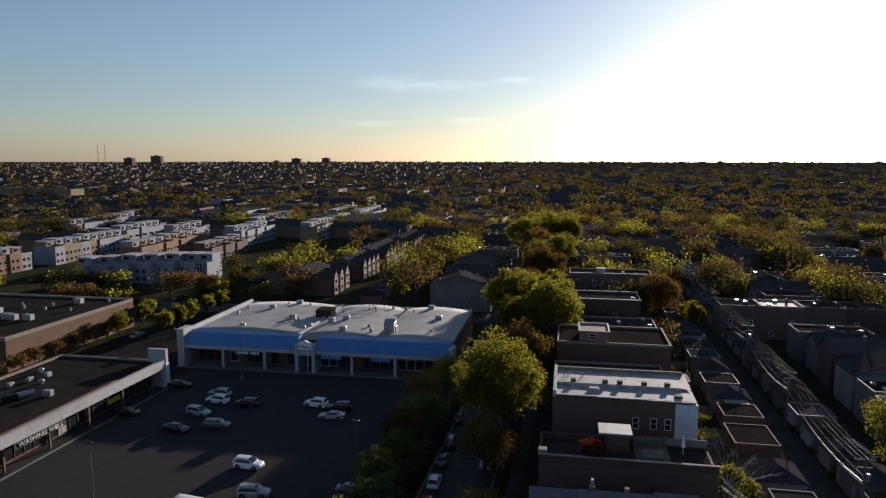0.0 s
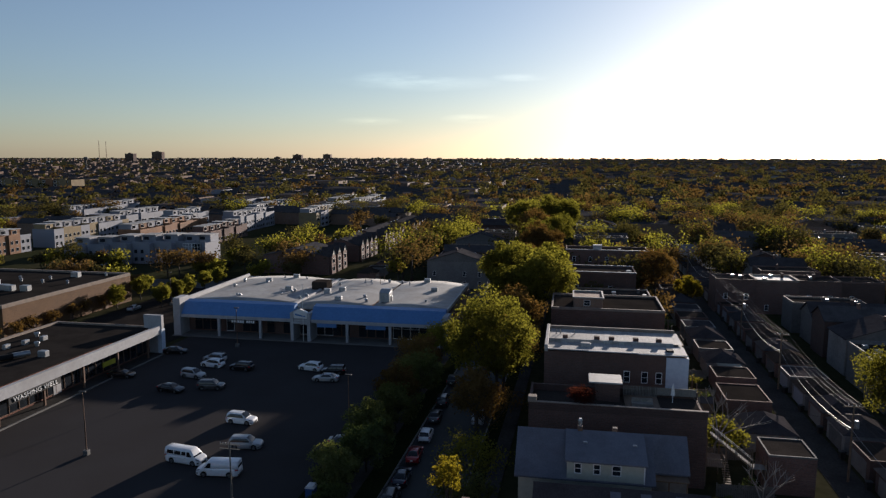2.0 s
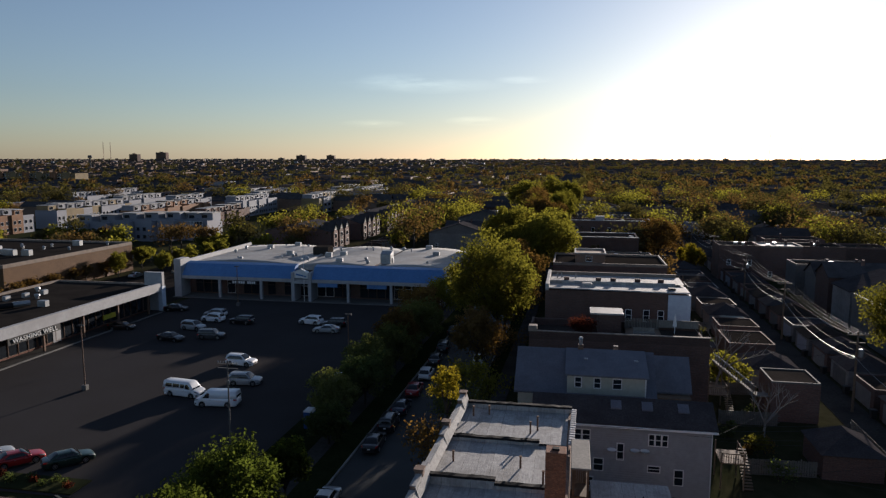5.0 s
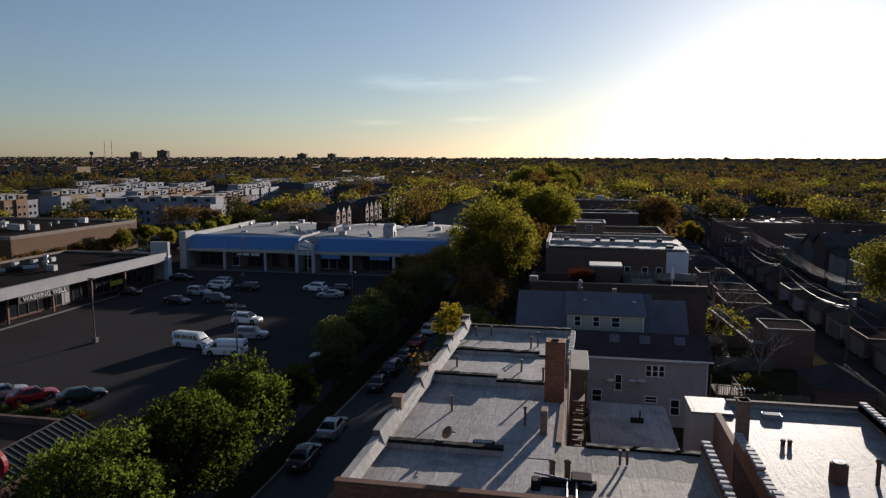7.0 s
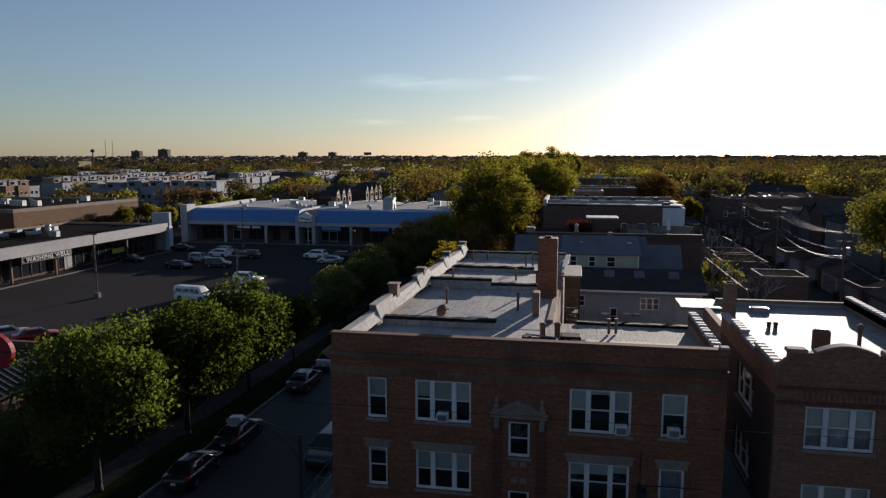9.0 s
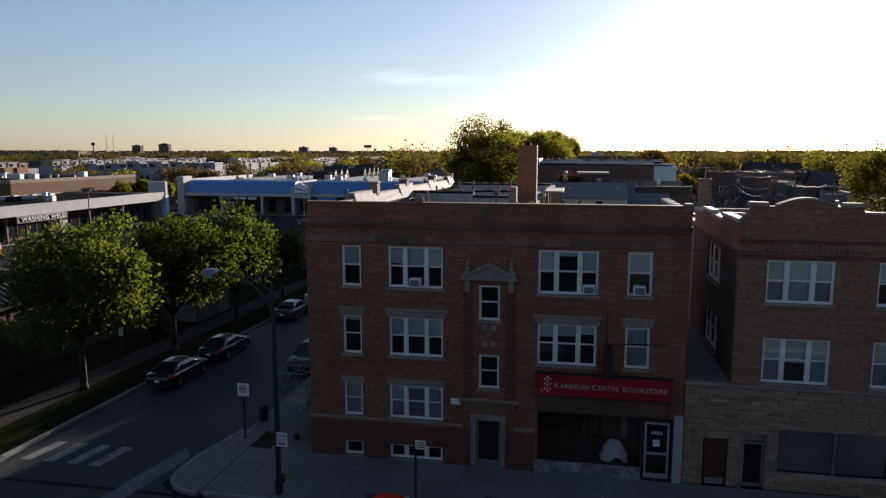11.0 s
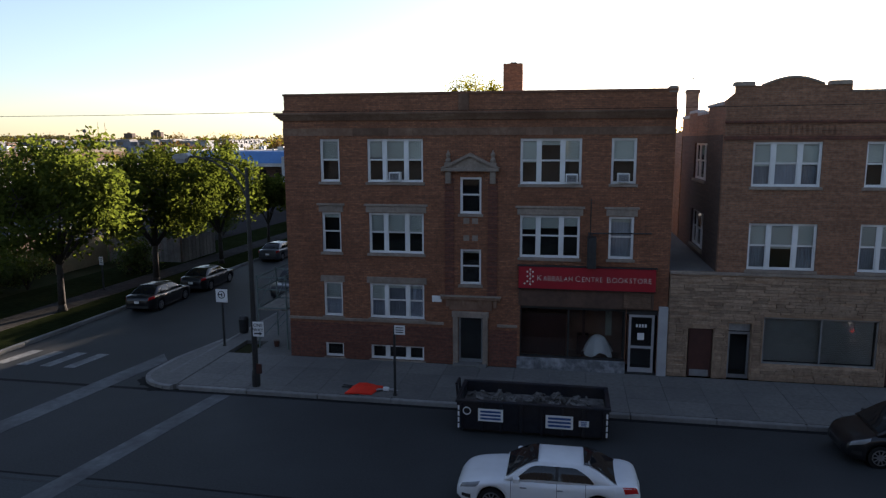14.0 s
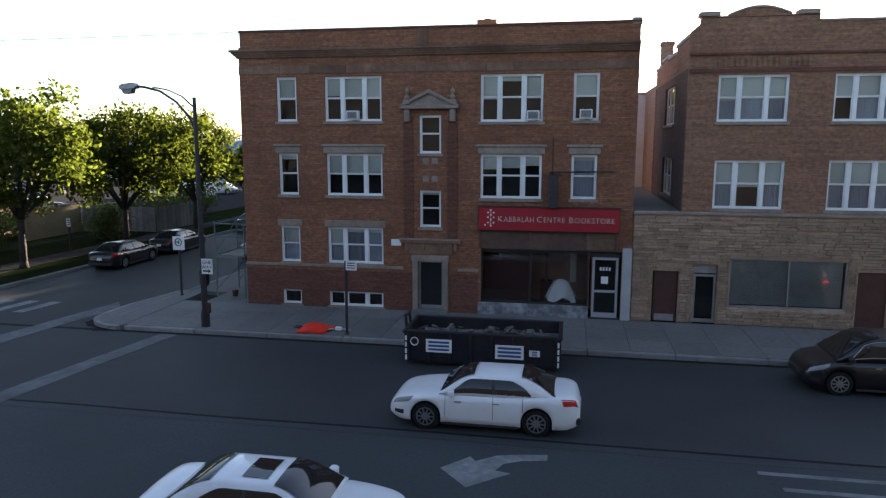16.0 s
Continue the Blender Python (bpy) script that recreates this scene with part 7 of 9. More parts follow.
# ---- trees ----
def crown_mesh(name, centres, radii, n, size, material, seed, flat=0.85):
    """Leaves in clumps: n bent leaf shapes round the clump centres."""
    r = np.random.RandomState(seed)
    c = np.array(centres, float)
    k = r.randint(0, len(c), n)
    d = r.normal(size=(n, 3))
    d /= np.linalg.norm(d, axis=1)[:, None]
    rad = np.array(radii, float)[k] * 1.35 * r.rand(n) ** 0.62
    p = c[k] + d * rad[:, None] * np.array((1, 1, flat))
    u = r.normal(size=(n, 3)) + d * 0.3
    u /= np.linalg.norm(u, axis=1)[:, None]
    w = np.cross(u, r.normal(size=(n, 3)))
    w /= np.linalg.norm(w, axis=1)[:, None]
    nn = np.cross(u, w)
    s = size * (0.6 + 0.8 * r.rand(n))[:, None]
    a, b, e, f = p - u * s, p + w * s * 0.62 + nn * s * 0.22, p + u * s, p - w * s * 0.62 + nn * s * 0.22
    v = np.stack((a, b, e, f), 1).reshape(-1, 3)
    me = bpy.data.meshes.new(name)
    me.vertices.add(4 * n)
    me.vertices.foreach_set("co", v.ravel())
    me.loops.add(6 * n)
    i = np.arange(n)[:, None] * 4
    me.loops.foreach_set("vertex_index", (i + np.array((0, 1, 2, 0, 2, 3))).ravel())
    me.polygons.add(2 * n)
    me.polygons.foreach_set("loop_start", np.arange(0, 6 * n, 3))
    me.update(calc_edges=True)
    me.materials.append(M[material])
    return me


def limbs(seed, height, spread, trunk_h, r0, levels=2, forks=5):
    """A tapered trunk with forking limbs; gives the solid and the ends of its twigs."""
    r = random.Random(seed)
    s, ends = Solid(), []

    def grow(p, d, length, rad, level):
        q, steps = p, 3
        for i in range(steps):
            d = (d + Vector((r.uniform(-.16, .16), r.uniform(-.16, .16), r.uniform(-0.05, .14)))).normalized()
            nq = q + d * length / steps
            s.tube(q, nq, rad * (1 - 0.3 * i / steps), rad * (1 - 0.3 * (i + 1) / steps), 7 if level < 2 else 5, caps=level == 0)
            q = nq
            if level > 0 and i > 0:
                ends.append(q)
        if level >= levels:
            ends.append(q)
            return
        for k in range(forks if level == 0 else 3):
            a = 2 * math.pi * (k + r.random() * 0.7) / (forks if level == 0 else 3)
            out = spread * r.uniform(0.7, 1.2)
            nd = (d * 0.75 + Vector((math.cos(a), math.sin(a), r.uniform(-0.15, 0.35))) * out).normalized()
            grow(q, nd, length * r.uniform(0.62, 0.85) if level else (height - trunk_h) * r.uniform(0.42, 0.55), rad * 0.55, level + 1)

    grow(Vector((0, 0, 0)), Vector((r.uniform(-.05, .05), r.uniform(-.05, .05), 1)), trunk_h, r0, 0)
    return s, ends


def tree(x, y, height, spread, trunk_h, r0, leaves, size, material, seed, label, clump=1.1, levels=2, bark="bark", group="street trees", z=0.08):
    o = thing("tree", (x, y, z), label, "tree", group)
    s, ends = limbs(seed, height, spread, trunk_h, r0, levels)
    part("trunk", s, bark, o, smooth=True)
    rr = random.Random(seed + 5)
    if leaves:
        part("crown", crown_mesh("crown", [tuple(e) for e in ends], [clump * rr.uniform(0.6, 1.3) for _ in ends], leaves, size, material, seed), None, o)
    return o


# big maples on the grass strip opposite the corner building
def crown_tree(x, y, trunk_h, r0, off, cz, rx, rz, clumps, leaves, size, material, seed, label, ry=None, bark="bark", group="street trees", z=0.08, clump=0.3):
    """A tree whose crown fills an uneven egg: off and cz place its middle, rx, ry and rz are its half sizes."""
    r = random.Random(seed)
    ry = rx if ry is None else ry
    o = thing("tree", (x, y, z), label, "tree", group)
    mid = Vector((off, 0, cz))
    cs_, rs_ = [], []
    for k in range(clumps):
        u = 1 - 2 * (k + 0.5) / clumps
        a = 2.39996 * k + r.uniform(-0.5, 0.5)
        d = Vector((math.sqrt(1 - u * u) * math.cos(a), math.sqrt(1 - u * u) * math.sin(a), u))
        q = r.uniform(0.28, 0.6) if k % 4 == 0 else r.uniform(0.66, 0.92)
        q *= 0.96 + 0.30 * noise.noise((d.x * 1.6 + seed, d.y * 1.6, d.z * 1.6))
        if u < -0.55 and r.random() < 0.55:
            continue
        cs_.append(mid + Vector((d.x * rx, d.y * ry, d.z * rz)) * q)
        rs_.append(clump * min(rx, rz) * r.uniform(0.6, 1.15))
    s = Solid()
    base, top = Vector((0, 0, 0)), Vector((off * 0.12, 0, trunk_h))
    s.tube(base, base + (top - base) * 0.15, r0 * 1.45, r0 * 1.05, 9)
    s.tube(base + (top - base) * 0.15, top, r0 * 1.05, r0 * 0.85, 9)
    forks = []
    n = 6
    for k in range(n):
        a = 2 * math.pi * (k + r.uniform(-0.25, 0.25)) / n
        e = mid + Vector((rx * math.cos(a), ry * math.sin(a), rz * r.uniform(-0.25, 0.5))) * 0.5
        m1 = top.lerp(e, 0.45) + Vector((r.uniform(-.3, .3), r.uniform(-.3, .3), -0.05 * rz))
        s.tube(top - Vector((0, 0, 0.1)), m1, r0 * 0.6, r0 * 0.45, 7)
        s.tube(m1, e, r0 * 0.45, r0 * 0.26, 7)
        forks += [m1, e]
    lead = mid + Vector((0, 0, rz * 0.35))
    s.tube(top, lead, r0 * 0.55, r0 * 0.2, 7)
    forks.append(lead)
    for c in cs_:
        f = min(forks, key=lambda v: (v - c).length)
        m1 = f.lerp(c, 0.5) + Vector((r.uniform(-.12, .12), r.uniform(-.12, .12), r.uniform(-.05, .15))) * rx * 0.3
        s.tube(f, m1, r0 * 0.2, r0 * 0.12, 5)
        s.tube(m1, c, r0 * 0.12, r0 * 0.04, 5)
    part("trunk", s, bark, o, smooth=True)
    part("crown", crown_mesh("crown", [tuple(c) for c in cs_], rs_, leaves, size, material, seed), None, o)
    return o


T = "broad street maple with fresh green leaves on the grass strip"
crown_tree(-16.9, 6.0, 2.9, 0.2, 0.6, 6.6, 4.7, 3.6, 84, 15500, 0.14, "leaf", 3, T)
crown_tree(-16.2, 14.6, 2.7, 0.22, 0.4, 6.4, 4.6, 3.5, 80, 13500, 0.14, "leaf", 4, T)
crown_tree(-15.4, 22.6, 2.6, 0.18, -0.3, 6.2, 4.0, 3.7, 72, 12000, 0.14, "leaf", 5, T)
crown_tree(-14.9, 30.7, 2.4, 0.14, 0.3, 5.0, 2.4, 2.1, 30, 8000, 0.13, "leaf", 6, T)
crown_tree(-22.0, 2.0, 1.6, 0.14, 0.0, 3.4, 2.2, 1.9, 26, 10000, 0.11, "leaf_dark", 7, "shaded tree beside the corner shop")
# trees beside the parking lot
for i, (y, h, m) in enumerate(((46, 4.6, "leaf_dark"), (53, 6.2, "leaf_shade"), (59, 6.6, "leaf_dark"), (66, 7.0, "leaf_shade"), (73, 7.2, "leaf_shade"), (81, 7.6, "leaf_brown"), (89, 8.0, "leaf_shade"), (97, 8.6, "leaf_brown"), (106, 9.0, "leaf_far"))):
    crown_tree(skewed(-17.6 - (i % 2) * 1.8, y), y, 1.6, 0.14, 0.0, h * 0.56, h * 0.56, h * 0.46, 44, 8500, 0.15, m, 20 + i, "dense olive-green tree beside the parking lot")
# tall trees along the side street: trunk, middle of the crown, half sizes, leaves
G, B = "tall street tree with fresh yellow-green leaves", "tall brownish budding street tree"
for i, (x, y, off, cz, rx, rz, m, n) in enumerate(((-1.6, 84, -0.8, 12.2, 7.8, 7.7, "leaf_far", 22000), (-3.6, 74, 0.0, 6.5, 3.8, 4.0, "leaf_brown", 5000), (-1.4, 93, 0.4, 8.5, 5.2, 5.5, "leaf_brown", 9000), (-2.0, 112, 0.5, 9.5, 6.0, 6.0, "leaf_brown", 11000), (-2.0, 128, 0.0, 11.0, 6.2, 6.4, "leaf_far", 14000), (-4.0, 149, -1.0, 13.6, 7.4, 6.8, "leaf_far", 17000), (2.6, 156, 0.8, 12.6, 6.4, 6.2, "leaf_far", 14000), (3.4, 138, 1.2, 12.4, 7.2, 7.2, "leaf_far", 15000),
                                                  (0.6, 195, 0.0, 14.2, 7.2, 6.0, "leaf_brown", 14000), (-2.0, 172, 0.0, 11.5, 6.0, 5.5, "leaf_brown", 9000), (-2.0, 222, 0.0, 12.5, 7.0, 6.5, "leaf_far", 11000), (5.0, 236, 0.0, 13.5, 6.5, 6.5, "leaf_far", 10000), (-3.0, 252, 0.0, 14.0, 7.0, 6.5, "leaf_brown", 9000), (-10.0, 275, 0.0, 15.6, 8.2, 6.8, "leaf_far", 14000), (0.5, 285, 0.0, 16.0, 8.0, 7.2, "leaf_far", 14000), (8.0, 292, 0.0, 15.2, 6.6, 6.4, "leaf_far", 12000))):
    crown_tree(x, y, cz - rz * 0.8, 0.3, off, cz, rx, rz, 80 if rx > 5 else 40, n, 0.19 if y < 120 else 0.24, m, 40 + i, G if m == "leaf_far" else B, clump=0.24)
crown_tree(-2.2, 41.5, 6.2, 0.13, 0.0, 9.2, 1.75, 2.1, 26, 2300, 0.115, "leaf_yellow", 60, "slender tree with bright yellow spring leaves")
for i, (y, h, m) in enumerate(((38, 7.0, "leaf_brown"), (48, 7.5, "leaf_shade"), (56, 7.5, "leaf_far"), (72, 10.0, "leaf_brown"))):
    tree(skewed(-3.4, y), y, h, 0.75, 2.0, 0.14, 2600, 0.15, m, 110 + i, "thin shaded street tree beside the houses", 1.3)
crown_tree(33.4, 175, 4.0, 0.25, 0, 10.0, 5.6, 5.8, 60, 7000, 0.24, "leaf_brown", 61, "tall brownish budding tree", group="yard trees")
crown_tree(42.0, 172, 1.8, 0.18, 0, 4.9, 3.5, 3.5, 36, 6500, 0.22, "leaf_yellow", 62, "small round yellow-green yard tree", group="yard trees")
crown_tree(63.0, 210, 2.0, 0.2, 0, 5.6, 4.4, 3.2, 36, 6000, 0.24, "leaf_yellow", 63, "bright yellow-green yard tree", group="yard trees")
crown_tree(55.6, 79.0, 4.0, 0.25, 0, 10.0, 5.6, 5.4, 60, 16000, 0.16, "leaf_far", 64, "yellow-green yard tree beyond the alley", group="yard trees")
tree(29.0, 71, 9.5, 0.42, 3.5, 0.2, 0, 0.2, "leaf", 65, "bare pale tree behind the houses", bark="bark_pale", levels=3)
tree(31.5, 56, 6.5, 0.5, 2.0, 0.15, 0, 0.2, "leaf", 66, "bare pale tree behind the houses", bark="bark_pale", levels=3)
tree(29.5, 51, 2.6, 0.6, 0.5, 0.06, 700, 0.11, "leaf_far", 67, "small yellow-green yard shrub", 0.55)
tree(11.0, 63.9, 2.6, 0.9, 0.5, 0.05, 3500, 0.08, "leaf_red", 68, "dark red leafy shrub on a roof terrace", 0.7, z=8.98, group="roof plants")
tree(30.5, 73, 5.0, 0.5, 1.0, 0.12, 1800, 0.2, "leaf_far", 69, "small yellow-green back-yard tree", 1.0)
for i, (x, y) in enumerate(((-99, 145), (-99, 152), (-98.5, 158), (-98, 166), (-97.5, 173), (-109, 140), (-110, 152))):
    crown_tree(x, y, 1.8, 0.14, 0, 4.0, 2.6, 2.7, 26, 5500, 0.16, "leaf_far", 70 + i, "small round yellow-green tree beside the drive")
for i in range(9):
    tree(-112.5 + 0.6 * (i % 3), 96 + 6.0 * i, 4.2, 0.5, 1.2, 0.1, 420, 0.22, "leaf_brown", 80 + i, "thin budding tree before the brick wall", 0.8)


def wood(name, spots, material, label, leaves, seed):
    """Many far trees joined, each a loose heap of leaf clumps."""
    r = np.random.RandomState(seed)
    c, rad = [], []
    trunks = Solid()
    for x, y, h, w in spots:
        m = 7
        for _ in range(m):
            a, q = r.uniform(0, 2 * math.pi), r.uniform(0.1, 0.62) * w
            c.append((x + q * math.cos(a), y + q * math.sin(a), ground_z(x, y) + h * r.uniform(0.46, 0.82)))
            rad.append(w * r.uniform(0.26, 0.48))
        trunks.tube((x, y, ground_z(x, y) - 0.5), (x, y, ground_z(x, y) + h * 0.6), 0.03 * h, 0.012 * h, 5)
    size = np.mean([s[3] for s in spots]) * leaves[1]
    me = crown_mesh(name, c, rad, len(spots) * leaves[0], size, material, seed, 0.8)
    o = part(name, me, None, kind="stuff", label=label)
    tagged(o, category="trees")
    tagged(part(name + "_trunks", trunks, "bark", kind="stuff", label="trunks of far trees"), category="trees")


def far_trees():
    r = np.random.RandomState(9)
    near = {"leaf_far": [], "leaf_bud": [], "leaf_wood": []}
    far = {"leaf_wood": [], "leaf_bud": []}

    def drop(x, y, chance=1.0, low=9.0):
        d = math.hypot(x, y)
        a = math.atan2(x, y)
        if not -0.82 < a < 0.62 or r.rand() > chance:
            return
        h = r.uniform(low, low + 8)
        spot = (x, y, h, h * r.uniform(0.55, 0.8))
        if d < 480:
            near[r.choice(("leaf_far", "leaf_wood", "leaf_bud"), p=(0.28, 0.42, 0.3))].append(spot)
        else:
            far[r.choice(("leaf_wood", "leaf_bud"), p=(0.72, 0.28))].append(spot)

    # along the streets and in the yards of the near quarter
    for base in (-17, 81, 93, 159, 171, 231, 243):
        for k in range(28):
            y = 128 + 11 * k + r.uniform(-3, 3)
            if y < (190 if base == -17 else 165):
                continue
            drop(skewed(base, y) + r.uniform(-1.5, 1.5), y, 0.6)
    for lo, hi in ((52, 56), (79, 83), (121, 132), (155, 160), (195, 204), (228, 248), (-62, -42)):
        for k in range(34):
            y = r.uniform(180 if lo < 100 else 150, 335)
            if lo < 0 and y < 190:
                continue
            drop(skewed(r.uniform(lo, hi), y), y, 0.42)
    for _ in range(34):
        drop(r.uniform(-250, -105), r.uniform(186, 196), 0.9, 3.0)
    for x, y in ((-96, 215), (-90, 222), (-101, 228), (-104, 262), (-99, 250), (-95, 300), (-97, 322), (-92, 345)):
        drop(x, y, 1.0, 7.0)
    for _ in range(40):
        drop(r.uniform(-118, -76), r.uniform(186, 262), 0.7, 4.0)
    for _ in range(34):
        drop(skewed(r.uniform(-56, -42), 240), r.uniform(188, 335), 0.8, 5.0)
    for _ in range(14):
        drop(r.uniform(-150, -112), r.uniform(158, 170), 0.8, 2.5)
    for _ in range(16):
        drop(r.uniform(-250, -70), r.uniform(372, 400), 0.8)
    for _ in range(30):
        drop(skewed(r.uniform(29, 39), 250), r.uniform(170, 335), 0.45, 6.0)
    for _ in range(60):
        drop(r.uniform(-330, -275), r.uniform(190, 400), 0.5, 6.0)
    for lo, hi, n in ((141, 151, 5), (173, 195, 11), (215, 235, 10), (264, 298, 16)):
        for _ in range(n):
            y = r.uniform(lo, hi)
            drop(skewed(r.uniform(6, 27), y), y, 0.9, 6.5)
    # beyond, thinning out to the horizon
    for _ in range(13000):
        d = 335 * math.exp(r.uniform(0, 2.62))
        a = r.uniform(-0.80, 0.58)
        x, y = d * math.sin(a), d * math.cos(a)
        if y < 335 and x > -260 or y < 372 and -260 < x < -70:
            continue
        drop(x, y, 0.2 if x < -0.12 * y else (0.30 if d < 900 else 0.40), 7.0 if d < 2200 else 4.5)
    for m in near:
        wood("yard_trees", near[m], m, "mixed yard and street trees in spring leaf", (620, 0.058), 3)
    for m in far:
        wood("far_woods", far[m], m, "tree tops that run to the horizon", (64, 0.185), 5)


far_trees()

# ---- cars ----
CAR_KIND = {  # length, width, height, belt, glass base rear and front, roof rear and front, wheel radius, axles rear and front, upper line of the body
    "sedan": (4.94, 1.86, 1.47, 1.00, -1.90, 1.14, -0.92, 0.20, 0.35, -1.38, 1.48, ((-2.47, 0.78), (-2.43, 0.93), (-2.30, 1.03), (-1.90, 1.06), (-0.90, 1.01), (1.05, 0.97), (1.40, 0.95), (2.00, 0.86), (2.32, 0.75), (2.47, 0.58))),
    "suv": (4.75, 1.92, 1.74, 1.10, -2.22, 1.18, -1.90, 0.30, 0.38, -1.36, 1.40, ((-2.375, 0.82), (-2.33, 1.02), (-2.20, 1.10), (0.0, 1.09), (1.15, 1.07), (1.85, 1.02), (2.22, 0.92), (2.375, 0.70))),
    "van": (5.70, 2.02, 2.12, 1.22, -2.78, 1.98, -2.70, 1.05, 0.37, -1.62, 1.72, ((-2.85, 0.95), (-2.82, 1.18), (-2.60, 1.22), (1.90, 1.22), (2.35, 1.12), (2.72, 0.98), (2.85, 0.76))),
    "minivan": (5.15, 2.00, 1.76, 1.08, -2.42, 1.72, -2.20, 0.50, 0.36, -1.50, 1.62, ((-2.575, 0.86), (-2.53, 1.04), (-2.30, 1.09), (0.0, 1.07), (1.60, 1.04), (2.05, 0.95), (2.42, 0.80), (2.575, 0.62))),
    "hatch": (4.40, 1.80, 1.52, 1.00, -2.05, 1.08, -1.55, 0.25, 0.33, -1.27, 1.33, ((-2.20, 0.78), (-2.15, 0.98), (-2.00, 1.02), (1.00, 0.98), (1.65, 0.89), (2.05, 0.77), (2.20, 0.58)))}


def along(pts, x):
    """A smooth line through points of (x, z)."""
    if x <= pts[0][0]:
        return pts[0][1]
    for i in range(len(pts) - 1):
        (x0, z0), (x1, z1) = pts[i], pts[i + 1]
        if x <= x1:
            m0 = (z1 - pts[i - 1][1]) / (x1 - pts[i - 1][0]) if i else (z1 - z0) / (x1 - x0)
            m1 = (pts[i + 2][1] - z0) / (pts[i + 2][0] - x0) if i + 2 < len(pts) else (z1 - z0) / (x1 - x0)
            h, t = x1 - x0, (x - x0) / (x1 - x0)
            return (2 * t ** 3 - 3 * t * t + 1) * z0 + (t ** 3 - 2 * t * t + t) * h * m0 + (3 * t * t - 2 * t ** 3) * z1 + (t ** 3 - t * t) * h * m1
    return pts[-1][1]


def lofted(stations):
    """Closed rings joined end to end."""
    s, n = Solid(), len(stations[0])
    p = [q for st in stations for q in st]
    f = [(k * n + i, k * n + (i + 1) % n, (k + 1) * n + (i + 1) % n, (k + 1) * n + i) for k in range(len(stations) - 1) for i in range(n)]
    return s.add(p, f + [tuple(range(n - 1, -1, -1)), tuple(range((len(stations) - 1) * n, len(stations) * n))])


